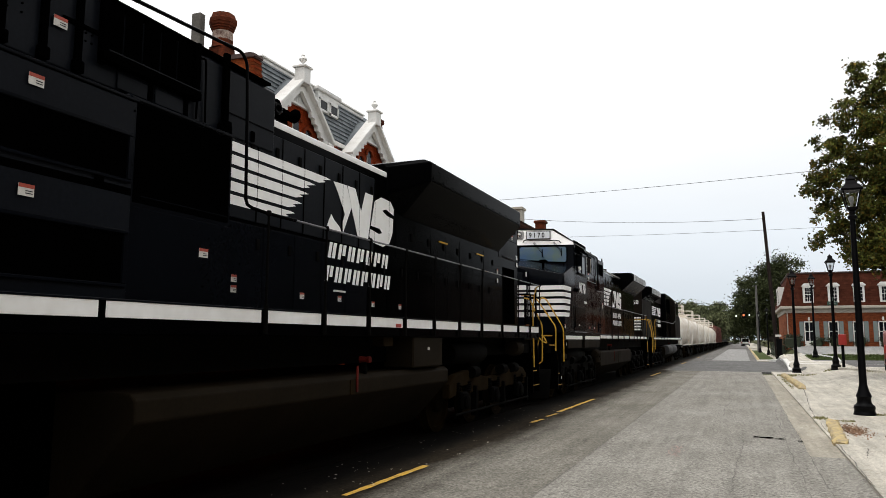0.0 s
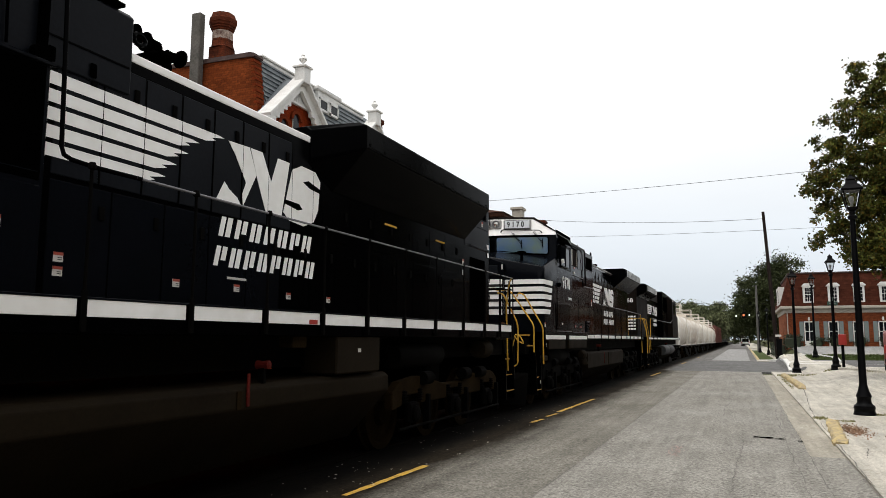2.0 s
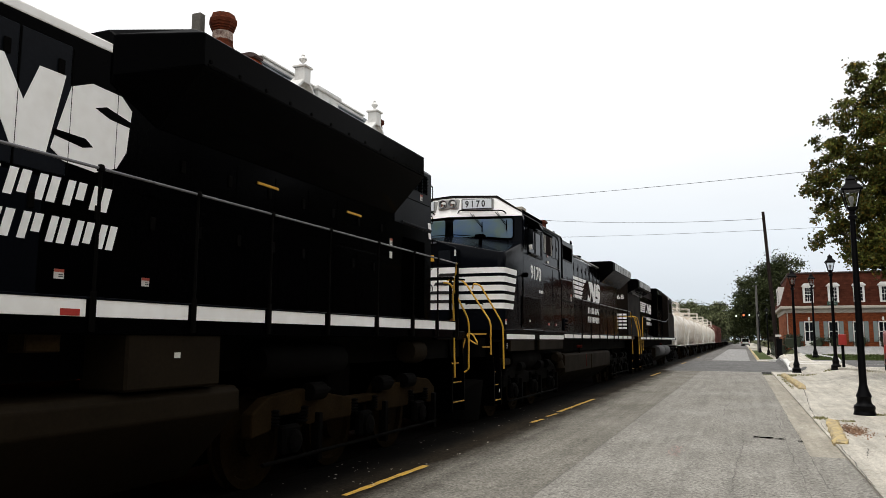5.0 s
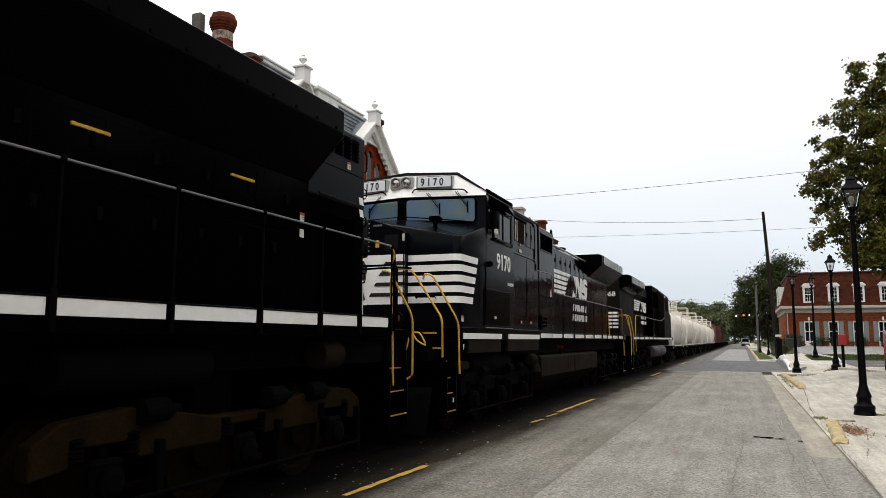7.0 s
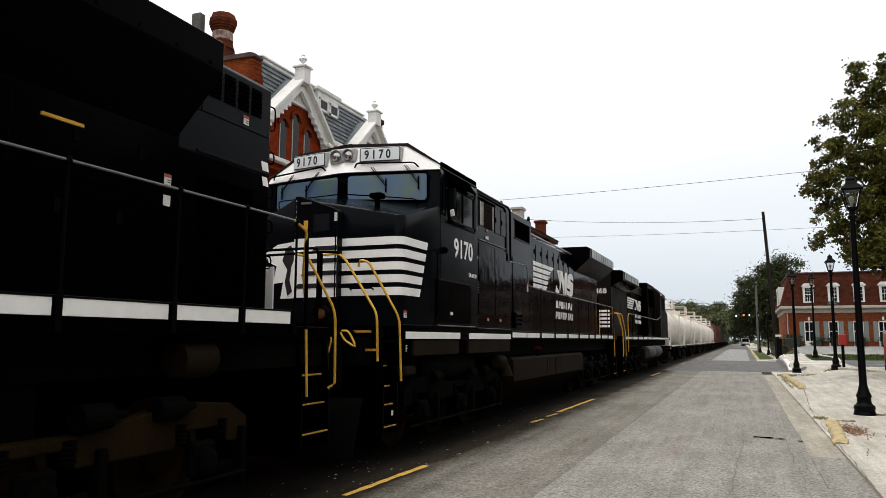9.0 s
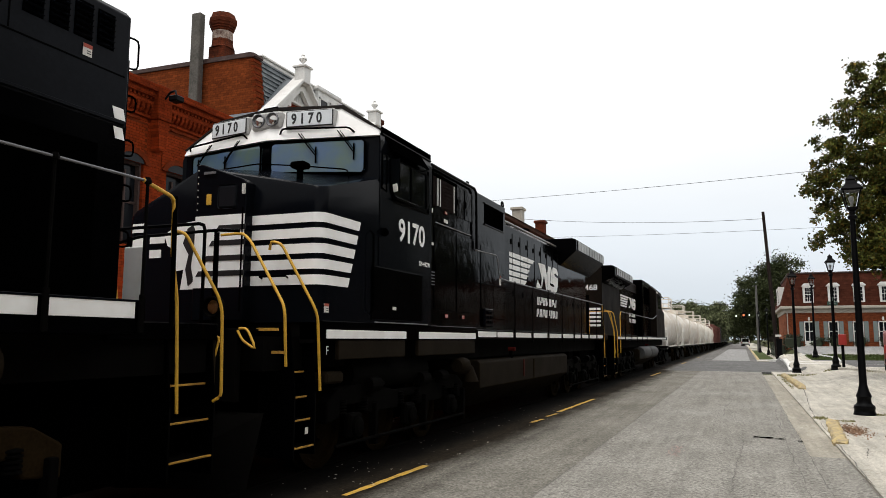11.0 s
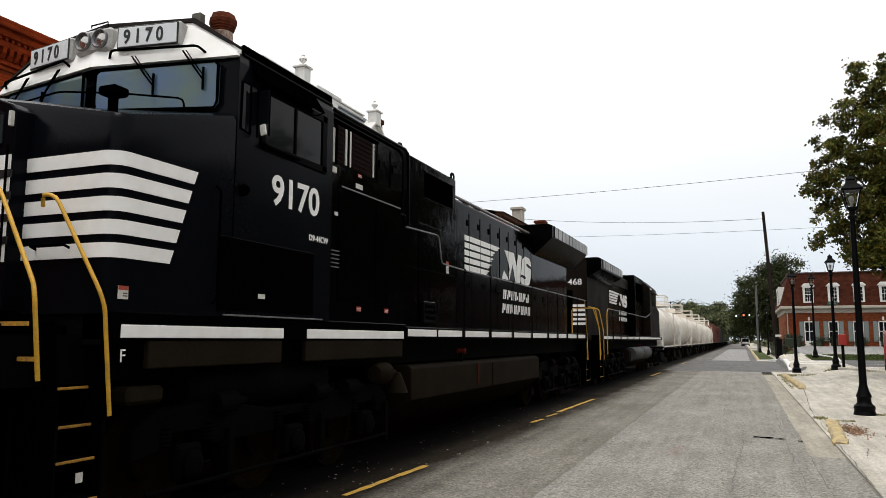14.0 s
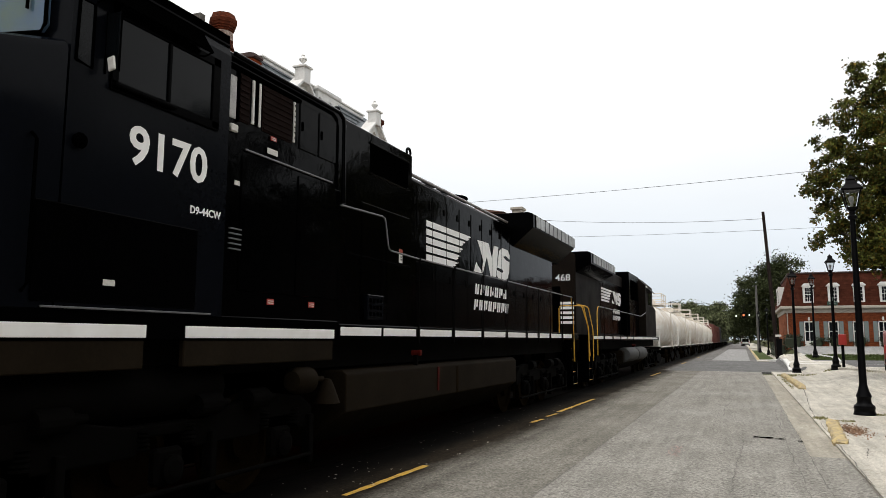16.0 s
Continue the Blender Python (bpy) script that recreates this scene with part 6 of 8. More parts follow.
# ---- leading locomotive: long hood and flared radiators ----
def loco_lead():
    p = rolling("lead_locomotive", 6.5, "black road locomotive with white bands and flared radiators", "locomotive", "locomotives")
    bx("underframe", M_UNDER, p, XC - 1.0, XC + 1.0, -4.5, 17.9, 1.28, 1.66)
    bx("walkway", M_BLACK, p, FAR, NEAR, -4.5, 16.62, 1.62, 1.89, 0.012)
    bx("rear_platform", M_BLACK, p, mirror(-4.66), -4.66, 16.62, 17.95, 1.58, 1.74, 0.012)
    posts = [-3.2, 0.3, 2.2, 4.07, 6.03, 7.13, 8.19, 9.25, 10.30, 11.38, 12.50, 13.70, 14.80, 15.70, 16.55]
    stripe_segments(p, posts, 1.748, 1.872)
    stanchions(p, posts[4:], 1.88, 2.82)
    bx("sill_lip", M_BLACK2, p, NEAR, NEAR + 0.012, -4.5, 16.55, 1.872, 1.888, 0.002)
    # engine hood, raised housing, rear section
    prof = lambda x0, x1, z0, z1, c: [(x0, z0), (x1, z0), (x1, z1 - c), (x1 - c, z1), (x0 + c, z1), (x0, z1 - c)]
    hood = part("engine_hood", prism(bmesh.new(), prof(HF, HN, 1.85, 4.09, 0.07), "y", -4.5, 16.92, 0.008), M_BLACK, p)
    # Door paint lightens forward and upward to carry the painted sky sheen.
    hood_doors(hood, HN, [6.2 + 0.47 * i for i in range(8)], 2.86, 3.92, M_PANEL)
    hood_doors(hood, HN, [6.2 + 0.62 * i for i in range(6)], 1.90, 2.82, M_BLACK2)
    hood_doors(hood, HN, [9.3 + 0.62 * i for i in range(10)], 1.90, 2.82, M_BLACK)
    hood_doors(hood, HN, [10.2, 10.9, 11.6, 12.3, 13.0, 13.7, 14.4, 15.1], 2.86, 3.42, M_BLACK)
    bx("white_roof_edge", M_WHITE, hood, HN - 0.075, HN + 0.004, 6.95, 9.92, 4.015, 4.105, 0.012)
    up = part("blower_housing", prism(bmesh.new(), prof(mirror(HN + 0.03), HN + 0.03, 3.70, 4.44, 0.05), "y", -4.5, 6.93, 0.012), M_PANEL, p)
    bx("roof_rim", M_VOID, up, mirror(HN + 0.06), HN + 0.06, -4.5, 6.80, 4.44, 4.475, 0.006)
    # air intake: near-black plates paint the deep opening's shade, in a raised frame
    for k in range(5):
        bx("intake_grille", M_VOID, up, HN + 0.03, HN + 0.05, 4.46 + 0.218 * k, 4.66 + 0.218 * k, 3.95, 4.46, 0.01)
    bx("grille_frame", M_VOID, up, HN + 0.03, HN + 0.11, 5.53, 5.58, 3.90, 4.46, 0.008)
    bx("grille_frame", M_VOID, up, HN + 0.03, HN + 0.11, 4.40, 4.46, 3.86, 4.46, 0.008)
    bx("grille_frame", M_VOID, up, HN + 0.03, HN + 0.13, 4.40, 5.58, 3.88, 3.96, 0.008)
    bx("grille_lip", M_BLACK2, up, HN + 0.11, HN + 0.13, 4.44, 5.57, 3.965, 3.98, 0.003)
    for a, b in ((4.62, 4.96), (5.06, 5.42)):
        bx("vent_panel", M_PANEL, up, HN + 0.03, HN + 0.05, a, b, 3.71, 3.86, 0.006)
        bx("panel_joint", M_VOID, up, HN + 0.03, HN + 0.055, b + 0.02, b + 0.06, 3.70, 3.88)
    for u in (3.50, 3.85, 4.17):
        bx("vertical_rib", M_VOID, up, HN + 0.03, HN + 0.075, u, u + 0.055, 3.70, 4.44, 0.006)
        bx("rib_foot", M_VOID, up, HN + 0.03, HN + 0.09, u - 0.02, u + 0.075, 3.70, 3.80, 0.01)
    bx("slot", M_VOID, up, HN + 0.03, HN + 0.045, 4.05, 4.40, 4.09, 4.13, 0.004)
    bx("white_roof_patch", M_WHITE, up, HN + 0.03, HN + 0.05, 4.14, 4.34, 4.385, 4.45, 0.01)
    for u in (3.58, 3.70, 4.28, 4.34):
        for z in (4.00, 4.07):
            lathe_c = lathe(bmesh.new(), [(0, HN + 0.03), (0.009, HN + 0.03), (0.008, HN + 0.04), (0, HN + 0.042)], 8, (0, u, z), "x")
            part("bolt", lathe_c, M_VOID, up)
    curve_rail(up, [(HN + 0.05, 5.60, 3.72), (HN + 0.06, 5.60, 4.33), (HN + 0.06, 5.70, 4.36), (HN + 0.05, 5.73, 3.72)], 0.011, M_VOID, "conduit")
    bx("corner_post", M_VOID, up, HN + 0.03, HN + 0.09, 5.98, 6.05, 3.68, 4.53, 0.01)
    bx("post_foot", M_VOID, up, HN + 0.03, HN + 0.13, 5.92, 6.07, 3.66, 3.78, 0.02)
    bx("panel_crease", M_BLACK, up, HN + 0.03, HN + 0.038, 6.06, 6.90, 3.925, 3.94)
    for u in (6.12, 6.52):
        bx("vent_latch", M_VOID, up, HN + 0.03, HN + 0.05, u - 0.035, u + 0.035, 3.72, 3.84, 0.01)
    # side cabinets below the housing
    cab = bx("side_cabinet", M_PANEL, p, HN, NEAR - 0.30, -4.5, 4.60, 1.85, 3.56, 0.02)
    for z0, z1 in ((2.03, 2.43), (2.88, 3.24)):
        s = bx("cabinet_screen", M_VOID, cab, NEAR - 0.31, NEAR - 0.296, 2.4, 4.52, z0, z1, 0.004)
        for zz in (z0 - 0.03, z1):
            bx("screen_frame", M_BLACK2, s, NEAR - 0.30, NEAR - 0.275, 2.35, 4.56, zz, zz + 0.03, 0.006)
        bx("screen_frame", M_BLACK2, s, NEAR - 0.30, NEAR - 0.275, 4.52, 4.56, z0, z1, 0.006)
    bx("cabinet_gap", M_VOID, cab, NEAR - 0.305, NEAR - 0.298, -4.0, 4.58, 2.755, 2.815)
    bx("cabinet_latch", M_VOID, cab, NEAR - 0.30, NEAR - 0.27, 4.20, 4.28, 2.80, 2.86, 0.01)
    for z in (3.46, 3.23, 3.0):
        bx("cabinet_bolt", M_VOID, cab, NEAR - 0.30, NEAR - 0.292, 4.565, 4.585, z, z + 0.02, 0.004)
    bx("cabinet_step", M_BLACK2, cab, NEAR - 0.32, NEAR - 0.285, -4.0, 4.62, 3.55, 3.575, 0.006)
    c2 = bx("filter_box", M_BLACK2, p, HN, NEAR - 0.42, 4.62, 6.02, 1.85, 3.66, 0.02)
    bx("filter_screen", M_VOID, c2, NEAR - 0.43, NEAR - 0.412, 4.72, 5.97, 2.74, 3.60, 0.004)
    bx("filter_lip", M_BLACK2, c2, NEAR - 0.45, NEAR - 0.39, 4.64, 6.03, 3.61, 3.64, 0.006)
    bx("screen_rail", M_BLACK2, c2, NEAR - 0.414, NEAR - 0.409, 4.80, 5.95, 2.795, 2.803)
    bx("lower_sheet", M_BLACK2, c2, NEAR - 0.425, NEAR - 0.41, 4.68, 5.98, 1.9, 2.70, 0.006)
    for x, u, z in [(NEAR - 0.288, 3.64, 3.42), (NEAR - 0.288, 3.62, 2.62), (NEAR - 0.408, 5.62, 2.40)]:
        sticker(p, x, u, z, 0.125, 0.085)
    sticker(p, HN + 0.052, 4.02, 4.05, 0.125, 0.085)
    # radiators
    w = flare(p, 9.88, 15.45, 3.50, 4.04, 4.40, NEAR - 0.10, rake=0.56)
    bx("wing_seam", M_UNDER, w, NEAR - 0.10, NEAR - 0.094, 10.5, 15.4, 4.06, 4.075)
    for k in range(12):
        bx("bolt", M_UNDER, w, NEAR - 0.10, NEAR - 0.09, 10.52 + 0.43 * k, 10.55 + 0.43 * k, 4.09, 4.12)
    bx("radiator_screen", M_VOID, w, mirror(NEAR - 0.5), NEAR - 0.5, 10.6, 15.2, 4.38, 4.415)
    rear = part("rear_hood", prism(bmesh.new(), prof(mirror(HN + 0.01), HN + 0.01, 3.4, 4.46, 0.06), "y", 15.45, 16.90, 0.012), M_PANEL, p)
    for k in range(4):
        louvres(rear, HN + 0.012, 15.86 + k * 0.23, 16.02 + k * 0.23, 4.04, 4.34, 6, M_BLACK2)
        bx("louvre_back", M_VOID, rear, HN + 0.008, HN + 0.014, 15.85 + k * 0.23, 16.03 + k * 0.23, 4.03, 4.34)
    bx("panel_joint", M_BLACK, rear, HN + 0.008, HN + 0.014, 15.50, 16.86, 3.84, 3.853)
    bx("panel_joint", M_BLACK, rear, HN + 0.008, HN + 0.014, 15.74, 15.752, 3.86, 4.40)
    bx("recess_frame", M_PANEL, rear, HN + 0.008, HN + 0.03, 15.70, 16.88, 3.42, 3.45, 0.004)
    for k, z in enumerate((3.43, 3.26)):
        leaning(p, "white_band", M_WHITE, HN + 0.012, 16.77 + 0.02 * k, 16.89, z + 0.03, z + 0.13, -0.03)
    for u in (11.95, 13.95):
        bx("yellow_grab_strip", M_YELLOW, p, HN + 0.008, HN + 0.03, u, u + 0.40, 3.285, 3.315, 0.004)
    for u, z, red in ((15.32, 3.06, True), (15.32, 2.86, False), (16.45, 3.94, True), (15.60, 3.99, True)):
        sticker(p, HN + 0.014, u, z, 0.09, 0.10, red)
    # Near-black plate paints the shade of the door recess.
    bx("end_recess", M_VOID, p, HN, HN + 0.012, 15.75, 16.62, 1.95, 3.2, 0.004)
    # emblem and bands
    hood_marks(p, HN + 0.010, 6.14, 7.28, 2.99, 3.66, 8.14, 10.12, 2.27, 2.84)
    for u, z in [(6.32, 2.22), (6.32, 2.11), (7.62, 2.11), (8.52, 2.12), (9.48, 2.09), (10.38, 2.09)]:
        sticker(p, HN + 0.010, u, z, 0.09, 0.075)
    bx("sticker_line", M_STICK, p, HN + 0.009, HN + 0.012, 8.36, 8.68, 2.205, 2.23)
    # horn, pipes, rails
    for k in range(1, 9):
        u = 6.2 + 0.47 * k
        bx("door_seam", M_UNDER, hood, HN + 0.008, HN + 0.0165, u - 0.0025, u + 0.0025, 2.87, 3.90)
    air_horn(p, -5.45, 7.55, 4.33)
    eye = [(HN - 0.02, 7.05 + 0.07 * math.cos(k * 0.524), 4.26 + 0.05 * math.sin(k * 0.524)) for k in range(13)]
    rod("lifting_eye", M_BLACK, up, eye, 0.022, 6)
    curve_rail(p, [(NEAR - 0.24, 3.4, 4.30), (NEAR - 0.22, 4.5, 4.365), (NEAR - 0.22, 5.16, 4.40), (NEAR - 0.22, 5.84, 4.44), (NEAR - 0.22, 5.93, 4.36), (NEAR - 0.20, 5.93, 3.9), (NEAR - 0.20, 5.96, 2.90), (NEAR - 0.02, 6.10, 2.83), (NEAR + 0.03, 6.5, 2.82)], 0.017, M_BLACK, "riser_rail")
    rod("side_rail", M_GREYMET, p, [(NEAR + 0.03, 6.45, 2.82), (NEAR + 0.03, 16.55, 2.82)], 0.011)
    # underbody
    t = fuel_tank(p, 4.5, 11.08, 0.30, 1.17, cap=8.36, knee=0.64)
    bx("air_box", M_TANKG, p, NEAR - 0.5, NEAR - 0.02, 9.64, 10.74, 1.19, 1.66, 0.02)
    sticker(p, NEAR - 0.019, 10.18, 1.46, 0.07, 0.045, False)
    bx("sight_gauge", M_DARKRED, t, NEAR - 0.06, NEAR - 0.04, 8.03, 8.07, 0.96, 1.27, 0.006)
    bx("fuel_cut_off_box", M_TRUCK, p, NEAR - 0.25, NEAR - 0.08, 8.82, 9.10, 1.50, 1.66, 0.01)
    bx("cut_off_sign", M_RED, p, NEAR + 0.006, NEAR + 0.010, 9.00, 9.16, 1.752, 1.80)
    # Dark blocks added to fill see-through gaps where only shade should show.
    bx("dark_gap_fill", M_VOID, p, XC - 0.6, XC + 0.6, 11.3, 17.85, 0.32, 1.60)
    bx("dark_gap_fill", M_VOID, p, XC - 0.55, XC + 0.55, -4.2, 4.5, 0.35, 1.30)
    bm = lathe(bmesh.new(), [(0, 11.6), (0.17, 11.6), (0.19, 11.65), (0.19, 13.2), (0.17, 13.25), (0, 13.25)], 16, (NEAR - 0.30, 0, 1.36), "y")
    smooth(part("air_reservoir", bm, M_UNDER, p))
    bm = lathe(bmesh.new(), [(0, 15.1), (0.15, 15.1), (0.17, 15.14), (0.17, 15.5), (0, 15.5)], 16, (NEAR - 0.22, 0, 1.42), "y")
    smooth(part("air_filter", bm, M_TANKG, p))
    truck_loco(p, 11.45, 16.1)
    truck_loco(p, -3.6, 1.0)
    # rear steps and rails
    step_well(p, 17.34, 17.95, (0.52, 0.85, 1.18, 1.50), 0.45, -4.64)
    curve_rail(p, [(NEAR + 0.03, 16.5, 2.82), (-4.50, 17.10, 2.80), (-4.62, 17.24, 2.35), (-4.65, 17.36, 1.95), (-4.65, 17.42, 0.94)])
    curve_rail(p, [(-4.92, 17.55, 2.60), (-4.80, 17.60, 2.58), (-4.56, 17.82, 1.98), (-4.55, 17.86, 1.85), (-4.58, 17.93, 1.06), (-4.66, 17.91, 1.01)])
    curve_rail(p, [(-4.85, 17.93, 1.66), (-4.85, 17.93, 2.72), (-6.6, 17.93, 2.72), (-6.6, 17.93, 1.66)], 0.018, M_BLACK)
    curve_rail(p, [(-4.52, 17.16, 1.70), (-4.52, 17.14, 2.82)], 0.022, M_BLACK)
    curve_rail(p, [(-4.78, 17.98, 1.62), (-4.66, 17.98, 1.62), (-4.72, 17.98, 1.40), (-4.78, 17.98, 1.36)], 0.012, M_YELLOW, "coupling_lever")
    bx("end_sheet", M_TANKG, p, -6.8, -4.7, 17.95, 17.99, 1.15, 1.74, 0.01)
    for z, h in ((4.25, 0.28), (3.72, 0.14), (3.32, 0.14), (2.92, 0.14), (2.52, 0.14)):
        curve_rail(p, [(HN - 0.05, 16.92, z), (HN - 0.02, 17.03, z), (HN - 0.02, 17.03, z - h), (HN - 0.05, 16.92, z - h)], 0.009, M_VOID, "grab_iron")
    bx("drop_step_plate", M_WHITE, p, -5.44, -5.20, 17.50, 17.52, 1.94, 2.46, 0.01, "white folded drop step plate")
    bx("plate_hinge", M_VOID, p, -5.46, -5.18, 17.50, 17.54, 1.74, 1.95)
    coupler(p, 17.6, 1)


loco_lead()
# ---- second locomotive: wide safety cab towards the viewer ----
def loco_cab():
    p = rolling("cab_locomotive", 28.0, "black locomotive with wide white-banded nose and yellow rails", "locomotive", "locomotives")
    U0 = 19.24
    bx("underframe", M_UNDER, p, XC - 1.15, XC + 1.15, 18.6, 38.0, 1.26, 1.62)
    bx("walkway", M_BLACK, p, FAR, NEAR, 24.45, 38.0, 1.60, 1.77, 0.012)
    # nose: rounded front corners, a top that slopes up to the windscreen
    RC = 0.14

    def top_z(x, y):
        kx = [(FAR, 3.16, 3.60), (-6.12, 3.70, 3.92), (-5.28, 3.535, 3.82), (NEAR, 3.34, 3.70)]
        k = min(1, max(0, (y - U0) / 1.34))
        for (xa, fa, ba), (xb, fb, bb) in zip(kx, kx[1:]):
            if x <= xb + 1e-6:
                q = (x - xa) / (xb - xa)
                return (fa + (fb - fa) * q) * (1 - k) + (ba + (bb - ba) * q) * k
        return 3.33 * (1 - k) + 3.69 * k

    def corner(d=0.0):
        """The near front corner in plan, pushed out by d."""
        cx, cy, out = NEAR - 0.02 - RC, U0 + RC, []
        for j in range(8):
            a_ = -math.pi / 2 + j * math.pi / 14
            out.append((cx + (RC + d) * math.cos(a_), cy + (RC + d) * math.sin(a_)))
        return out
    near_c = corner()
    far_c = [(mirror(x) , y) for x, y in reversed(near_c)]
    plan = [(FAR, 20.60)] + far_c + [(-6.12, U0), (-5.28, U0)] + near_c + [(NEAR - 0.004, 20.60)]
    cx0, cy0 = XC, 20.4
    inset = lambda x, y, d: (x + d * (1 if x < XC - 1.2 else -1 if x > XC + 1.2 else 0), y + (d if y < 20.5 else 0))
    lean = lambda z: 0.10 * max(0, z - 3.06)
    rings = [[(x, y, 1.78) for x, y in plan], [(x, y, 3.06) for x, y in plan]]
    for d, dz in ((0.0, 0.09), (0.018, 0.035), (0.06, 0.008), (0.12, 0.0)):
        ring = []
        for x, y in plan:
            z = max(3.07, top_z(x, y) - dz)
            xi, yi = inset(x, y, d)
            ring.append((xi, yi + (lean(z) if y < 20.5 else 0), z))
        rings.append(ring)
    bm = loft(bmesh.new(), rings, False)
    bm.verts.ensure_lookup_table()
    hub = bm.verts.new((cx0, cy0, top_z(cx0, cy0)))
    last = bm.verts[len(plan) * 5:len(plan) * 6]
    for i in range(len(plan)):
        bm.faces.new([last[i], last[(i + 1) % len(plan)], hub])
    bmesh.ops.recalc_face_normals(bm, faces=bm.faces)
    nose = smooth(part("nose", bm, M_BLACK2, p), 30)
    # cab with a front that is pointed in plan
    XB, CF = -5.92, -7.55
    prof = [(CF, 1.78), (CF, 4.20), (CF + 0.04, 4.33), (CF + 0.60, 4.73), (XB, 4.77), (NEAR - 0.60, 4.73), (NEAR - 0.04, 4.33), (NEAR, 4.20), (NEAR, 1.78), (XB, 1.78)]
    front = lambda x, z: 20.62 - 0.25 * (1 - abs(x - XB) / 1.65) + max(0, z - 4.2) * 0.35
    bm = bmesh.new()
    fv = [bm.verts.new((x, front(x, z), z)) for x, z in prof]
    rv = [bm.verts.new((x, 22.36, z)) for x, z in prof]
    n = len(prof)
    for i in range(n):
        bm.faces.new([fv[i], fv[(i + 1) % n], rv[(i + 1) % n], rv[i]])
    for half in ([0, 1, 2, 3, 4, 9], [4, 5, 6, 7, 8, 9]):
        bm.faces.new([rv[i] for i in half])
    for half in ([0, 1, 2, 9], [2, 3, 4, 9], [4, 5, 6, 9], [6, 7, 8, 9]):
        bm.faces.new([fv[i] for i in half])
    bmesh.ops.recalc_face_normals(bm, faces=bm.faces)
    cab = part("cab", bm, M_BLACK2, p)
    # front point on the cab face at (x, z), pushed out by d
    F = lambda x, z, d=0.01: Vector((x, front(x, z) - d, z))

    def plate(name, mat, pts, parent, d0=0.005, d1=0.02):
        a, b = [F(x, z, d1) for x, z in pts], [F(x, z, d0 - 0.03) for x, z in pts]
        return part(name, loft(bmesh.new(), [a, b]), mat, parent)
    # white upper front
    for s in (1, -1):
        X = lambda d: XB + s * d
        B = lambda d: XB - 0.05 + s * d
        plate("white_brow", M_WHITE, [(X(0), 4.28), (X(1.60), 4.26), (X(1.58), 4.335), (X(1.00), 4.70), (X(0), 4.735)], cab, 0.0, 0.03)
        plate("roof_edge", M_SOOTY, [(X(0), 4.738), (X(1.00), 4.703), (X(1.59), 4.338), (X(1.61), 4.35), (X(1.02), 4.75), (X(0), 4.79)], cab, 0.0, 0.05)
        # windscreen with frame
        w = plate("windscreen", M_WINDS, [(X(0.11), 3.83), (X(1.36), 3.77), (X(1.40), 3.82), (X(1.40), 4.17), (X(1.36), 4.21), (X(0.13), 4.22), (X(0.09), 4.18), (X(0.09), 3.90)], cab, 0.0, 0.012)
        fr_pts = [(X(0.10), 3.82), (X(1.37), 3.76), (X(1.41), 3.82), (X(1.41), 4.18), (X(1.37), 4.22), (X(0.12), 4.23), (X(0.08), 4.19), (X(0.08), 3.89), (X(0.10), 3.82)]
        rod("window_seal", M_VOID, w, [F(x, z, 0.015) for x, z in fr_pts], 0.014, 6)
        for k, (xa, za, xb, zb) in enumerate([(0.48, 4.34, 0.74, 4.02), (1.03, 4.35, 1.27, 4.04)]):
            bm = tube(bmesh.new(), [F(X(xa), za, 0.07), F(X(xb + (xa - xb) * 0.3), zb + 0.1, 0.05), F(X(xb), zb, 0.04)], 0.009, 6)
            tube(bm, [F(X(xa + 0.035), za, 0.07), F(X(xb + 0.02), zb + 0.02, 0.05)], 0.006, 6)
            tube(bm, [F(X(xb), zb + 0.12, 0.035), F(X(xb), zb - 0.10, 0.035)], 0.012, 6)
            part("wiper", bm, M_VOID, w)
        # number board
        xa, xb = B(0.33), B(1.00)
        ya, yc = front(xa, 4.45) - 0.06, front(xb, 4.45) - 0.06
        m = Matrix.Translation((min(xa, xb), ya if xa < xb else yc, 4.405)) @ Matrix.Rotation(math.atan2((yc - ya), (xb - xa)) if s > 0 else math.atan2(ya - yc, xa - xb), 4, "Z")
        ln = math.hypot(xb - xa, yc - ya)
        bm = box(bmesh.new(), -0.02, ln + 0.02, -0.015, 0.30, 0.02, 0.275, 0.02)
        bmesh.ops.transform(bm, matrix=m, verts=bm.verts)
        nb = part("number_board", bm, M_FRAME, cab)
        bm = box(bmesh.new(), 0.0, ln, -0.026, -0.012, 0.035, 0.262, 0.006)
        bmesh.ops.transform(bm, matrix=m, verts=bm.verts)
        part("dark_rim", bm, M_DIGIT, nb)
        bm = box(bmesh.new(), 0.014, ln - 0.014, -0.032, -0.024, 0.049, 0.248, 0.004)
        bmesh.ops.transform(bm, matrix=m, verts=bm.verts)
        part("lit_face", bm, M_NUMB, nb)
        words("board_number", "9170", 0.20, M_DIGIT, nb, m @ Matrix.Translation((0.075, -0.035, 0.082)) @ Matrix.Rotation(math.pi / 2, 4, "X"), 0.80, bold=0.005, gap=1.52)
    # headlight box
    bm = box(bmesh.new(), XB - 0.29, XB + 0.19, front(XB, 4.5) - 0.06, 20.9, 4.45, 4.70, 0.03)
    hb = part("headlight_box", bm, M_FRAME, cab)
    for s in (-1, 1):
        c = (XB - 0.05 + 0.112 * s, 0, 4.58)
        y = front(XB, 4.5) - 0.07
        bm = lathe(bmesh.new(), [(0, y + 0.03), (0.075, y + 0.03), (0.075, y), (0.09, y - 0.02), (0.10, y - 0.015), (0.10, y + 0.06), (0, y + 0.06)], 18, c, "y")
        smooth(part("headlight", bm, M_GREYMET, hb))
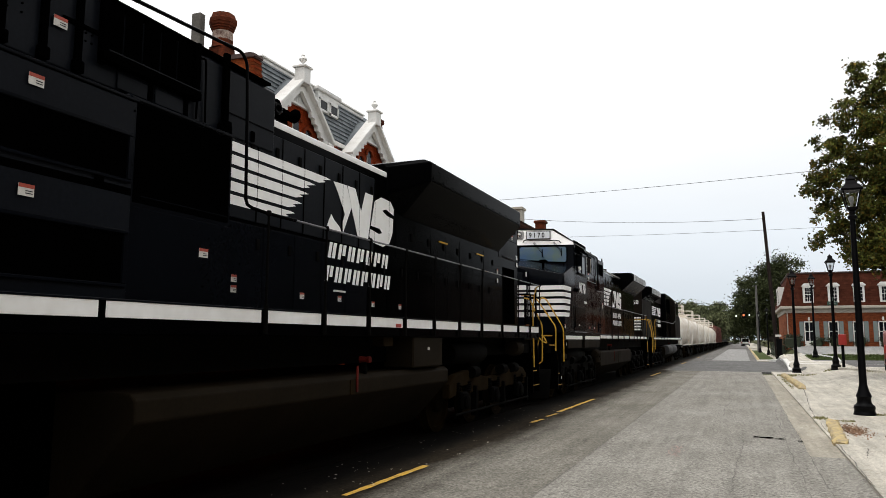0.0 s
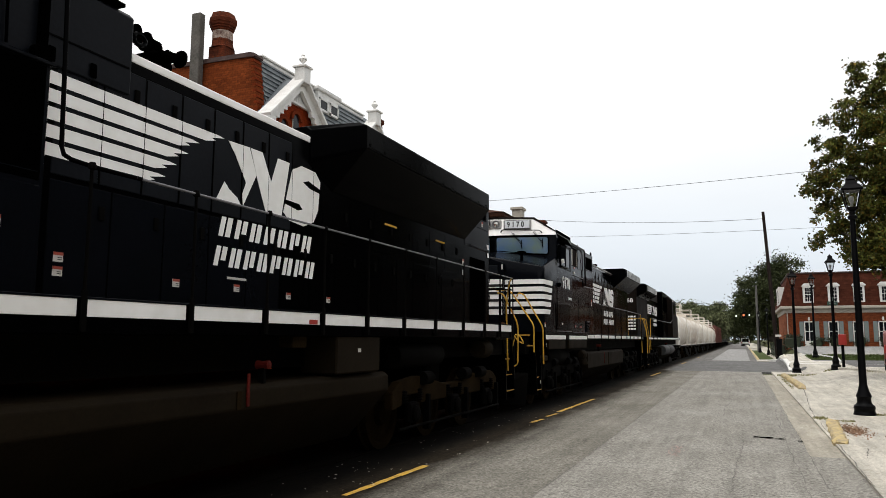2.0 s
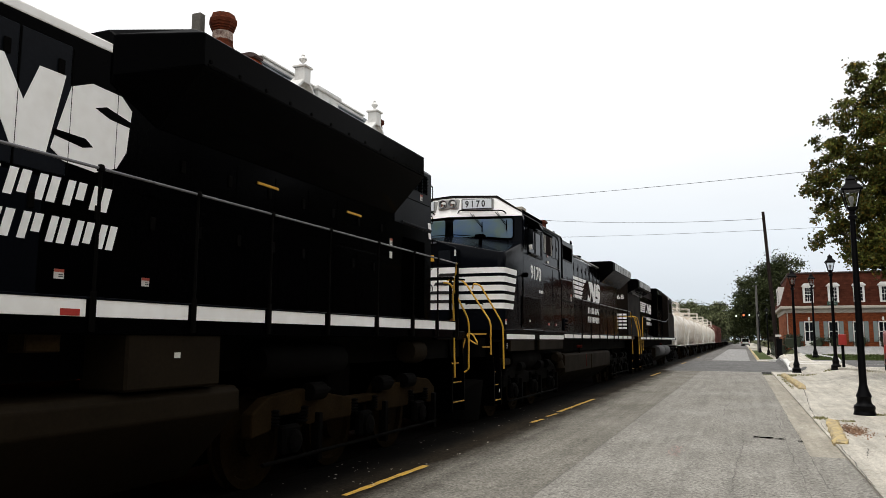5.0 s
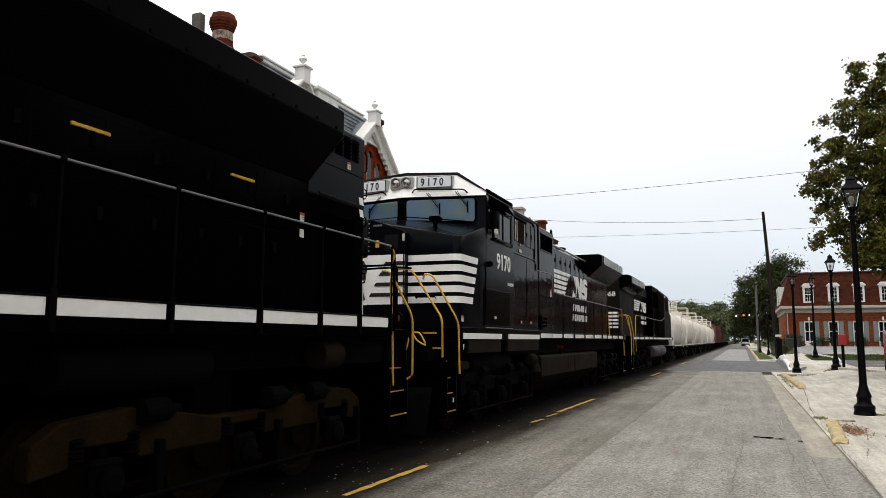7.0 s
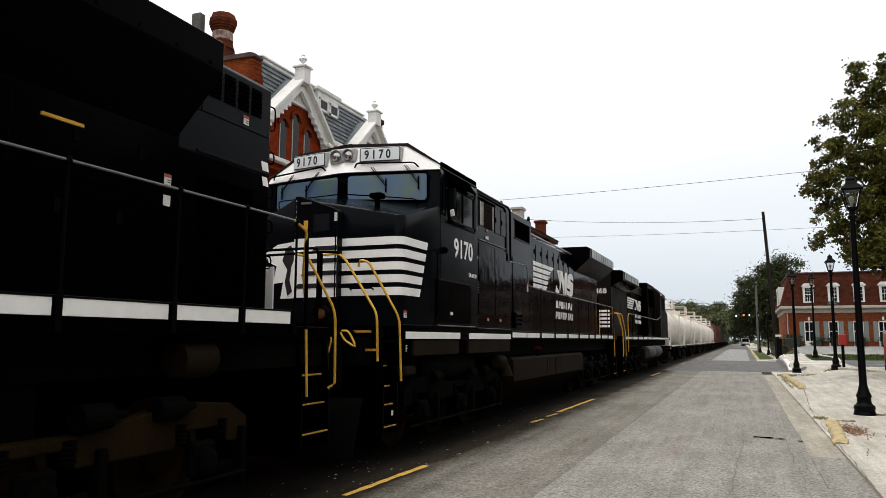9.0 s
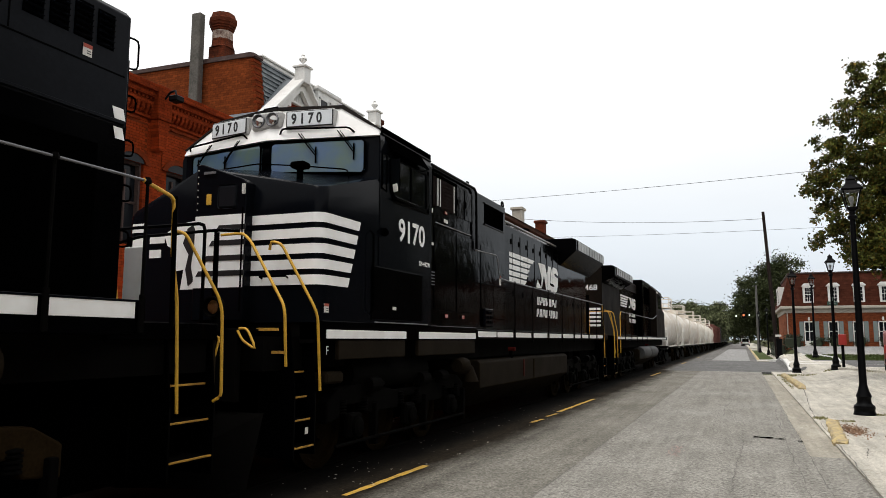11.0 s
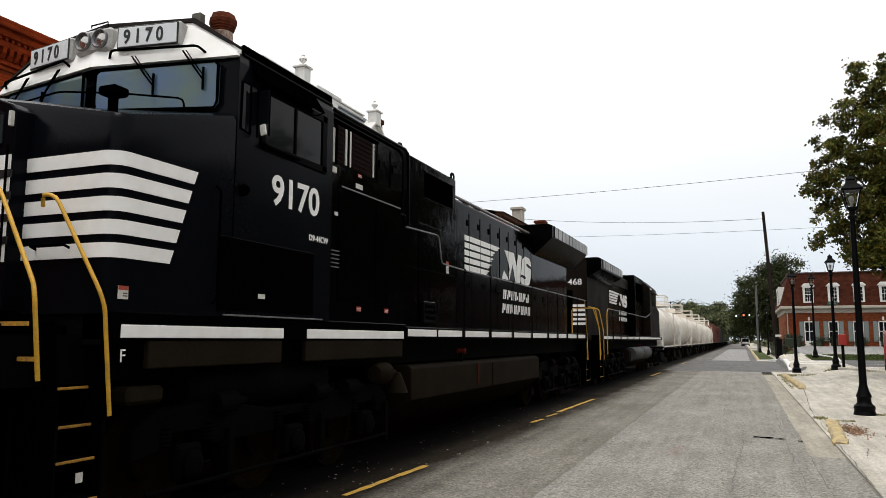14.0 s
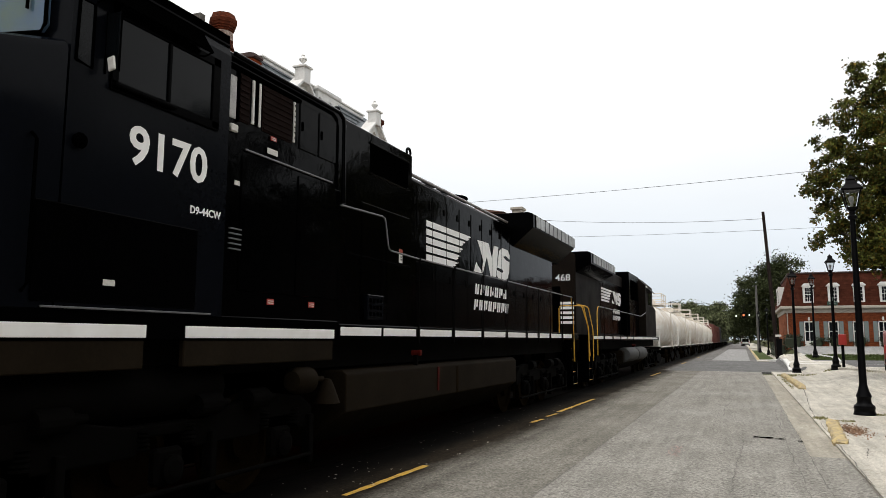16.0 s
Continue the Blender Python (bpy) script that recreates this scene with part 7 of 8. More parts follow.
        bm = lathe(bmesh.new(), [(0, y - 0.008), (0.05, y - 0.004), (0.074, y + 0.01), (0, y + 0.02)], 16, c, "y")
        smooth(part("lens", bm, M_LENS, hb))
    rod("roof_loop", M_VOID, hb, [(XB - 0.1, 20.46, 4.69), (XB - 0.1, 20.44, 4.75), (XB + 0.12, 20.44, 4.76), (XB + 0.12, 20.46, 4.69)], 0.008, 6)
    # rails across brow and below the windscreen
    curve_rail(cab, [F(NEAR - 0.37, 4.32, 0.02), F(NEAR - 0.42, 4.38, 0.10), F(XB + 0.24, 4.42, 0.10), F(XB + 0.18, 4.36, 0.02)], 0.013, M_VOID, "grab_rail")
    curve_rail(cab, [F(CF + 0.13, 4.32, 0.02), F(CF + 0.18, 4.36, 0.10), F(XB - 0.42, 4.42, 0.10), F(XB - 0.38, 4.36, 0.02)], 0.013, M_VOID, "grab_rail")
    curve_rail(cab, [(NEAR - 0.19, 20.12, 3.58), (NEAR - 0.19, 20.10, 3.70), (-5.0, 19.84, 3.73), (-5.6, 19.76, 3.79), (FAR + 0.30, 20.00, 3.80), (FAR + 0.28, 20.1, 3.66)], 0.009, M_VOID, "grab_rail")
    bx("antenna_dome", M_VOID, cab, -5.10, -4.90, 19.72, 19.90, 3.69, 3.77, 0.02)
    bx("antenna_post", M_VOID, cab, -5.03, -4.97, 19.78, 19.84, 3.46, 3.71)
    for u in (20.9, 21.5):
        bx("roof_rib", M_BLACK, cab, CF + 0.7, NEAR - 0.66, u, u + 0.06, 4.70, 4.79, 0.01)
    rod("cab_gutter", M_BLACK, cab, [(NEAR - 0.03, 20.70, 4.30), (NEAR - 0.03, 22.36, 4.30)], 0.02, 6)
    # Added black strip that hides bright sky glare on the roof slope.
    bx("roof_glare_mask", M_VOID, cab, NEAR - 0.05, NEAR - 0.02, 20.70, 22.36, 4.28, 4.40, 0.006)
    # side window with awning
    w = bx("side_window", M_GLASS, cab, NEAR - 0.02, NEAR + 0.006, 21.04, 22.10, 3.52, 4.02, 0.004)
    for u0, u1, z0, z1 in [(20.97, 21.04, 3.45, 4.10), (22.10, 22.20, 3.45, 4.10), (20.97, 22.20, 3.44, 3.52), (20.97, 22.20, 4.02, 4.10), (21.555, 21.59, 3.52, 4.02)]:
        bx("window_frame", M_BLACK, w, NEAR - 0.01, NEAR + 0.022, u0, u1, z0, z1, 0.006)
    bm = prism(bmesh.new(), [(NEAR - 0.05, 4.30), (NEAR + 0.10, 4.07), (NEAR + 0.115, 4.08), (NEAR - 0.05, 4.335)], "y", 20.80, 21.98)
    part("awning", bm, M_VOID, w)
    for u in (20.82, 21.97):
        rod("awning_stay", M_VOID, w, [(NEAR, u, 4.05), (NEAR + 0.10, u, 4.075)], 0.008, 6)
    bx("sill_rest", M_BLACK, w, NEAR, NEAR + 0.07, 20.98, 21.62, 3.46, 3.50, 0.012)
    bx("wind_deflector", M_GLASS, w, NEAR + 0.01, NEAR + 0.14, 20.91, 20.925, 3.66, 4.0, 0.004)
    for x in (NEAR + 0.005, NEAR + 0.14):
        rod("deflector_edge", M_VOID, w, [(x, 20.918, 3.54), (x, 20.918, 4.02)], 0.008, 6)
    bm = box(bmesh.new(), -0.035, 0.035, -0.01, 0.01, -0.055, 0.055, 0.008)
    bmesh.ops.transform(bm, matrix=Matrix.Translation((NEAR + 0.085, 20.90, 3.60)) @ Matrix.Rotation(radians(-10), 4, "Y"), verts=bm.verts)
    part("mirror", bm, M_STICK, w, "small bright mirror")
    q = bx("quarter_window", M_GLASS, cab, NEAR - 0.02, NEAR + 0.003, 20.66, 20.80, 3.54, 4.02, 0.004)
    rod("window_seal", M_VOID, q, [(NEAR + 0.003, 20.66, 3.56), (NEAR + 0.003, 20.67, 4.02), (NEAR + 0.003, 20.80, 4.02), (NEAR + 0.003, 20.80, 3.54), (NEAR + 0.003, 20.66, 3.56)], 0.012, 6)
    # running numbers on the cab side
    m = Matrix.Translation((NEAR + 0.004, 21.18, 2.94)) @ Matrix.Rotation(math.pi / 2, 4, "Z") @ Matrix.Rotation(math.pi / 2, 4, "X")
    words("running_number", "9170", 0.425, M_WHITE, cab, m, 1.07, bold=0.009)
    m = Matrix.Translation((NEAR + 0.004, 21.89, 2.655)) @ Matrix.Rotation(math.pi / 2, 4, "Z") @ Matrix.Rotation(math.pi / 2, 4, "X")
    words("model_mark", "D9-44CW", 0.092, M_WHITE, cab, m, 1.0, bold=0.002)
    # cab side panels
    bx("side_door", M_BLACK, cab, NEAR - 0.01, NEAR + 0.010, 20.42, 22.0, 1.84, 2.52, 0.008)
    bx("kick_strip", M_GREYMET, cab, NEAR, NEAR + 0.014, 20.5, 22.2, 1.80, 1.815, 0.003)
    bm = lathe(bmesh.new(), [(0, NEAR), (0.05, NEAR), (0.06, NEAR + 0.03), (0.03, NEAR + 0.07), (0, NEAR + 0.07)], 10, (0, 20.72, 2.98), "x")
    part("side_plug", bm, M_VOID, cab)
    for u, z, w_, h in [(21.06, 2.00, 0.11, 0.045)]:
        sticker(p, NEAR + 0.012, u, z, w_, h, False)
    rod("grab_bar", M_VOID, cab, [(NEAR, 20.36, 1.9), (NEAR + 0.05, 20.36, 1.95), (NEAR + 0.05, 20.36, 2.9), (NEAR, 20.36, 2.95)], 0.012, 6)
    # white nose bands, right half wraps the corner
    fy = U0 + 0.004
    for i in range(5):
        zt = 3.02 - i * 0.177
        zb = zt - 0.112
        e = 20.11 - 0.062 * i
        rows = []
        for (xo, yo), (xi, yi) in zip([(-5.26, U0 - 0.008)] + corner(0.008), [(-5.26, U0 + 0.004)] + corner(-0.004)):
            rows.append([(xo, yo, zb), (xo, yo, zt), (xi, yi, zt), (xi, yi, zb)])
        xe = NEAR - 0.02 + 0.02 * (e - U0) / 1.2
        rows.append([(xe + 0.008, e - 0.04, zb), (xe + 0.008, e, zt), (xe - 0.004, e, zt), (xe - 0.004, e - 0.04, zb)])
        smooth(part("nose_band", loft(bmesh.new(), rows), M_WHITE, nose), 30)
        if i < 4:
            part("door_slot", prism(bmesh.new(), [(-5.66 - 0.09 * i, zb - 0.062), (-5.25, zb - 0.062), (-5.25, zb), (-5.62 - 0.09 * i, zb)], "y", 19.085, 19.10), M_DIGIT, nose)
        bx("nose_band", M_WHITE, nose, FAR + 0.13, FAR + 0.36, fy - 0.012, fy, zb, zt)
    bx("nose_band", M_WHITE, nose, -6.78, -6.60, fy - 0.012, fy, 2.58, 2.68)
    bx("nose_band", M_WHITE, nose, -6.78, -6.55, fy - 0.012, fy, 2.76, 2.84)
    part("emblem_plate", prism(bmesh.new(), [(-6.56, 2.86), (-6.35, 2.98), (-6.0, 3.02), (-6.0, 2.18), (-6.28, 2.18), (-6.24, 2.42), (-6.42, 2.40), (-6.36, 2.66), (-6.5, 2.72)], "y", fy - 0.010, fy), M_WHITE, nose)
    part("emblem_shadow", prism(bmesh.new(), [(-6.20, 2.92), (-6.12, 2.96), (-6.03, 2.80), (-6.10, 2.66), (-6.13, 2.45), (-6.08, 2.28), (-6.16, 2.22), (-6.21, 2.42), (-6.17, 2.60), (-6.26, 2.74)], "y", fy - 0.014, fy - 0.010), M_DIGIT, nose)
    d = part("nose_door", prism(bmesh.new(), [(-5.98, 1.80), (-5.26, 1.80), (-5.26, 3.40), (-5.32, 3.45), (-5.90, 3.66), (-5.98, 3.66)], "y", 19.10, U0 + 0.05, 0.012), M_BLACK2, nose)
    bx("door_band_plate", M_WHITE, d, -5.97, -5.27, 19.092, 19.102, 2.18, 3.03)
    bx("door_window", M_WIN, d, -5.66, -5.38, 19.085, 19.12, 3.10, 3.39, 0.03, "grey door window with rounded corners")
    bx("yellow_plate", M_YELLOW, d, -5.82, -5.75, 19.088, 19.10, 3.16, 3.29, 0.004)
    for k in range(7):
        bx("hinge_bolt", M_STICK, d, -5.955, -5.945, 19.09, 19.102, 3.10 + 0.08 * k, 3.115 + 0.08 * k)
    rod("door_rail", M_BLACK, d, [(-5.27, 19.06, 1.9), (-5.27, 19.06, 3.1)], 0.010, 6)
    bx("door_plate", M_STICK, d, -5.30, -5.27, 19.07, 19.10, 3.26, 3.38)
    bx("builder_plate", M_GREYMET, nose, -5.86, -5.70, 19.08, 19.10, 3.53, 3.56)
    rod("nose_grab", M_VOID, nose, [(-5.1, fy, 2.28), (-5.1, fy - 0.06, 2.30), (-4.75, fy - 0.06, 2.30), (-4.75, fy, 2.28)], 0.012, 6)
    # front platform, end rails, steps
    bx("front_platform", M_BLACK, p, FAR + 0.1, NEAR - 0.45, 18.45, U0 + 0.1, 1.56, 1.70, 0.01)
    bx("nose_sill", M_UNDER, p, FAR + 0.1, NEAR - 0.1, U0 + 0.02, 20.4, 1.55, 1.80)
    bx("end_plate", M_UNDER, p, FAR + 0.1, NEAR - 0.5, 18.42, 18.50, 0.95, 1.70, 0.01)
    part("snow_plough", loft(bmesh.new(), [[(FAR + 0.2, 18.25, 0.15), (XC, 17.85, 0.15), (NEAR - 0.2, 18.25, 0.15)], [(FAR + 0.2, 18.5, 0.85), (XC, 18.4, 0.85), (NEAR - 0.2, 18.5, 0.85)], [(FAR + 0.2, 18.55, 0.85), (XC, 18.5, 0.85), (NEAR - 0.2, 18.55, 0.85)]]), M_UNDER, p)
    step_well(p, 18.93, 19.36, (0.45, 0.73, 0.97, 1.24), 0.45, -4.40)
    # ladder rails in yellow
    curve_rail(p, [(-4.94, 19.14, 2.60), (-4.90, 19.10, 2.69), (-4.76, 19.10, 2.66), (-4.36, 19.18, 1.95), (-4.33, 19.21, 1.83), (-4.36, 19.34, 1.03)])
    curve_rail(p, [(-5.34, 18.79, 2.74), (-5.05, 18.79, 2.75), (-4.94, 18.78, 2.66), (-4.44, 18.70, 1.96), (-4.41, 18.69, 1.86), (-4.44, 18.78, 1.31)])
    curve_rail(p, [(FAR + 0.45, 18.50, 2.78), (FAR + 0.55, 18.50, 2.72), (FAR + 0.70, 18.50, 1.95), (FAR + 0.70, 18.50, 1.10)])
    for x in (-5.15, -6.35):
        rod("end_post", M_BLACK, p, [(x, 18.48, 1.66), (x, 18.48, 2.72)], 0.03, 8)
    curve_rail(p, [(-6.75, 18.48, 1.7), (-6.75, 18.48, 2.62), (-6.2, 18.46, 2.72), (-5.1, 18.46, 2.74), (-4.86, 18.48, 2.72)], 0.018, M_BLACK, "end_rail")
    curve_rail(p, [(-4.78, 18.43, 1.70), (-4.70, 18.43, 1.70), (-4.66, 18.43, 1.66), (-4.56, 18.43, 1.48), (-4.74, 18.43, 1.58), (-4.80, 18.43, 1.68)], 0.014, M_YELLOW, "uncoupling_lever")
    for x, u, z in ((-4.78, 18.72, 1.70), (-4.70, 18.74, 1.46)):
        bx("platform_edge", M_WORNYEL, p, x, x + 0.26, u, u + 0.03, z - 0.02, z + 0.01)
    bx("front_plate", M_STICK, p, -6.05, -5.85, 18.395, 18.41, 1.58, 1.68)
    bx("front_plate", M_STICK, p, -5.35, -5.2, 18.395, 18.41, 1.60, 1.70)
    for k in range(3):
        rod("air_hose", M_UNDER, p, [(XC + 0.45 + 0.12 * k, 18.4, 1.0), (XC + 0.46 + 0.12 * k, 18.2, 0.75), (XC + 0.4 + 0.12 * k, 18.1, 0.45), (XC + 0.3 + 0.12 * k, 17.9, 0.40)], 0.025, 6)
        bx("hose_head", M_STICK, p, XC + 0.27 + 0.12 * k, XC + 0.32 + 0.12 * k, 17.86, 17.92, 0.34, 0.42, 0.01)
    for x in (-5.05, -6.45):
        bm = lathe(bmesh.new(), [(0, 18.42), (0.10, 18.42), (0.11, 18.36), (0.11, 18.30), (0.095, 18.30), (0.09, 18.34), (0, 18.35)], 16, (x, 0, 1.92), "y")
        box(bm, x - 0.04, x + 0.04, 18.36, 18.48, 1.66, 1.84, 0.01)
        d = smooth(part("ditch_light", bm, M_UNDER, p))
        smooth(part("lens", lathe(bmesh.new(), [(0, 18.325), (0.05, 18.33), (0.085, 18.35), (0, 18.36)], 14, (x, 0, 1.92), "y"), M_AMBER, d))
    coupler(p, 18.45, -1)
    sticker(p, NEAR + 0.004 - 0.02, 19.36, 1.94, 0.10, 0.10)
    sticker(p, -4.385, 19.12, 0.62, 0.06, 0.07, False)
    m = Matrix.Translation((NEAR + 0.004, 19.34, 1.42)) @ Matrix.Rotation(math.pi / 2, 4, "Z") @ Matrix.Rotation(math.pi / 2, 4, "X")
    words("front_letter", "F", 0.14, M_WHITE, p, m, 0.9)
    # sill and skirts
    bx("cab_sill", M_BLACK, p, NEAR - 0.3, NEAR, 19.26, 24.42, 1.58, 1.80, 0.01)
    for u0, u1 in ((19.34, 21.46), (21.90, 24.33)):
        bx("sill_stripe", M_WHITE, p, NEAR, NEAR + 0.012, u0, u1, 1.60, 1.70, 0.004)
        bx("skirt_panel", M_TANKG, p, NEAR - 0.06, NEAR - 0.004, u0 + (0.3 if u0 < 20 else 0), u1, 1.36, 1.58, 0.01)
    posts = [24.45, 25.56, 26.66, 28.05, 29.5, 30.95, 32.4, 33.4, 34.5, 35.8, 37.05]
    stripe_segments(p, posts, 1.635, 1.735)
    stanchions(p, posts[2:], 1.77, 2.74)
    rod("side_rail", M_GREYMET, p, [(NEAR + 0.03, 26.5, 2.74), (NEAR + 0.03, 37.1, 2.74)], 0.013)
    # equipment cabinets behind the cab
    e = bx("equipment_cabinet", M_CABINET, p, mirror(NEAR - 0.12), NEAR - 0.12, 22.36, 24.70, 1.77, 4.335, 0.02)
    for u0, u1 in ((22.64, 22.81), (23.02, 23.55)):
        g = bx("grille", M_GRILLE, e, NEAR - 0.125, NEAR - 0.11, u0, u1, 3.68, 4.16, 0.004)
        for k in range(8):
            bx("grille_slat", M_GRILLE, g, NEAR - 0.112, NEAR - 0.10, u0 + 0.01, u1 - 0.01, 3.70 + k * 0.058, 3.718 + k * 0.058)
    for u, w_ in ((22.84, 0.035), (22.945, 0.035), (23.57, 0.03)):
        bx("white_strip", M_STICK, e, NEAR - 0.12, NEAR - 0.10, u, u + w_, 3.70, 4.15, 0.004)
    bx("strip_gap", M_VOID, e, NEAR - 0.12, NEAR - 0.105, 22.88, 22.94, 3.70, 4.15)
    for k in range(7):
        bx("strip_bolt", M_VOID, e, NEAR - 0.10, NEAR - 0.094, 23.578, 23.592, 3.74 + 0.06 * k, 3.754 + 0.06 * k)
    bx("vent_window", M_FRAME, e, NEAR - 0.12, NEAR - 0.11, 22.50, 22.60, 3.68, 4.10, 0.006, "pale narrow cabinet window")
    bx("window_frame", M_VOID, e, NEAR - 0.12, NEAR - 0.095, 22.44, 22.485, 3.50, 4.18, 0.008)
    bx("window_frame", M_VOID, e, NEAR - 0.12, NEAR - 0.095, 22.615, 22.635, 3.66, 4.18, 0.006)
    bx("window_frame", M_VOID, e, NEAR - 0.12, NEAR - 0.09, 22.44, 23.70, 4.17, 4.21, 0.008)
    bx("marker_light", M_STICK, e, NEAR - 0.12, NEAR - 0.08, 22.50, 22.61, 3.545, 3.62, 0.01)
    for u0, u1, z0, z1 in ((23.70, 24.05, 3.66, 4.18), (24.10, 24.48, 3.66, 4.18), (22.72, 23.66, 2.05, 3.36), (23.70, 24.62, 2.05, 3.36)):
        bx("access_panel", M_CABINET, e, NEAR - 0.125, NEAR - 0.106, u0, u1, z0, z1, 0.008)
        bx("panel_latch", M_VOID, e, NEAR - 0.108, NEAR - 0.095, u0 + 0.03, u0 + 0.06, (z0 + z1) / 2 - 0.05, (z0 + z1) / 2 + 0.05, 0.005)
    # Grey metal on this rail puts its glint into the colour.
    rod("panel_rail", M_GREYMET, e, [(NEAR - 0.10, 22.75, 3.42), (NEAR - 0.10, 24.40, 3.42)], 0.011, 6)
    rod("gutter_pipe", M_CABINET, e, [(NEAR - 0.07, 22.5, 4.29), (NEAR - 0.07, 24.48, 4.29), (NEAR - 0.07, 24.58, 4.24), (NEAR - 0.07, 24.60, 4.14), (NEAR - 0.07, 24.61, 3.20)], 0.024, 10)
    for k in range(5):
        bx("vent_slot", M_GREYMET, e, NEAR - 0.12, NEAR - 0.104, 22.56, 22.74, 2.43 + 0.048 * k, 2.443 + 0.048 * k)
    for u, z, w_, h in [(23.2, 3.50, 0.18, 0.06), (22.645, 3.068, 0.08, 0.045)]:
        sticker(p, NEAR - 0.106, u, z, w_, h, False)
    for u, z, w_, h in [(23.24, 1.965, 0.12, 0.06), (24.01, 1.968, 0.12, 0.06), (23.21, 3.64, 0.10, 0.045)]:
        st = bx("warning_sticker", M_RED, p, NEAR - 0.106, NEAR - 0.102, u - w_ / 2, u + w_ / 2, z - h / 2, z + h / 2)
        for k in range(2):
            bx("sticker_bar", M_STICK, st, NEAR - 0.102, NEAR - 0.100, u - w_ * 0.4, u + w_ * 0.4, z - h * (0.28 - 0.36 * k), z - h * (0.12 - 0.36 * k))
    h2 = bx("blower_housing", M_CABINET, p, mirror(NEAR - 0.30), NEAR - 0.30, 24.70, 27.12, 1.77, 4.40, 0.02)
    bx("blower_screen", M_VOID, h2, NEAR - 0.31, NEAR - 0.29, 25.73, 26.95, 3.84, 4.24, 0.006)
    for z in (3.82, 4.24):
        bx("screen_frame", M_CABINET, h2, NEAR - 0.31, NEAR - 0.275, 25.69, 26.99, z, z + 0.025, 0.006)
    bx("blower_door", M_CABINET, h2, NEAR - 0.31, NEAR - 0.288, 25.5, 27.0, 2.0, 3.4, 0.008)
    bx("door_seam", M_VOID, h2, NEAR - 0.29, NEAR - 0.286, 26.24, 26.25, 2.0, 3.4)
    curve_rail(p, [(NEAR - 0.10, 24.6, 3.19), (NEAR, 25.60, 3.19), (NEAR + 0.02, 25.68, 2.76), (NEAR + 0.03, 26.6, 2.74)], 0.012, M_GREYMET, "blower_rail")
    v = bx("vent_box", M_BLACK2, h2, NEAR - 0.30, NEAR - 0.24, 25.6, 26.08, 1.84, 2.18, 0.01)
    for i in range(3):
        for j in range(4):
            bx("vent_hole", M_VOID, v, NEAR - 0.242, NEAR - 0.236, 25.66 + 0.10 * j, 25.72 + 0.10 * j, 1.90 + 0.09 * i, 1.95 + 0.09 * i)
    for u in (24.9, 27.08):
        eye = [(NEAR - 0.35, u + 0.07 * math.cos(k * 0.524), 4.45 + 0.06 * math.sin(k * 0.524)) for k in range(13)]
        rod("lifting_eye", M_BLACK, h2, eye, 0.02, 6)
    sticker(p, NEAR - 0.29, 26.7, 2.8, 0.12, 0.2)
    # long hood
    prof = [(HF, 1.77), (HN, 1.77), (HN, 4.18), (HN - 0.08, 4.26), (HF + 0.08, 4.26), (HF, 4.18)]
    hood = part("engine_hood", prism(bmesh.new(), prof, "y", 27.12, 37.35, 0.01), M_GLOSS, p)
    hood_doors(hood, HN, [27.29 + 0.66 * i for i in range(10)], 2.90, 4.05, M_GLOSS)
    hood_doors(hood, HN, [27.95 + 0.82 * i for i in range(12)], 1.82, 2.86, M_BLACK)
    rod("roof_pipe", M_STEEL, hood, [(HN - 0.04, 27.15, 4.28), (HN - 0.04, 33.2, 4.28)], 0.028, 8)
    bm = lathe(bmesh.new(), [(0.0, 4.24), (0.36, 4.24), (0.38, 4.45), (0.42, 4.46), (0.42, 4.50), (0.30, 4.50), (0.28, 4.3), (0, 4.3)], 16, (XC + 0.2, 31.0, 0))
    smooth(part("exhaust_stack", bm, M_VOID, hood))
    for u in (28.7, 29.4):
        bx("roof_box", M_BLACK, hood, HN - 0.5, HN - 0.1, u, u + 0.3, 4.26, 4.36, 0.02)
    for k in range(1, 9):
        u = 27.95 + 0.66 * k
        bx("door_seam", M_UNDER, hood, HN + 0.008, HN + 0.0165, u - 0.007, u + 0.007, 2.92, 4.04)
    hood_marks(p, HN + 0.010, 28.35, 29.75, 2.92, 3.60, 30.75, 33.2, 2.12, 2.70, 0.9)
    flare(p, 33.5, 38.0, 3.75, 4.18, 4.55, NEAR - 0.10)
    for k in range(10):
        bx("wing_rib", M_UNDER, p, NEAR - 0.10, NEAR - 0.085, 33.7 + 0.44 * k, 33.74 + 0.44 * k, 4.2, 4.5)
        bx("wing_plate", M_WINGSHEEN, p, NEAR - 0.104, NEAR - 0.086, 33.75 + 0.44 * k, 34.13 + 0.44 * k, 4.22, 4.48, 0.003)
    # underbody
    t = fuel_tank(p, 24.75, 31.85, 0.32, 1.23, cap=26.9, knee=0.42)
    bx("sight_gauge", M_DARKRED, t, NEAR - 0.06, NEAR - 0.045, 27.58, 27.63, 0.82, 1.18, 0.004)
    bm = lathe(bmesh.new(), [(0, 23.6), (0.10, 23.6), (0.14, 23.66), (0.14, 23.9), (0.10, 23.95), (0.03, 23.98), (0.03, 24.2), (0, 24.2)], 14, (NEAR - 0.06, 0, 1.16), "y")
    smooth(part("air_dryer", bm, M_TANKG, p))
    bm = lathe(bmesh.new(), [(0, 0.86), (0.16, 0.87), (0.13, 0.95), (0.08, 1.08), (0.05, 1.14), (0, 1.15)], 14, (NEAR - 0.15, 24.45, 0))
    smooth(part("bell", bm, M_TANKG, p))
    bx("junction_box", M_TANKG, p, NEAR - 0.3, NEAR - 0.1, 19.55, 19.95, 1.08, 1.22, 0.03)
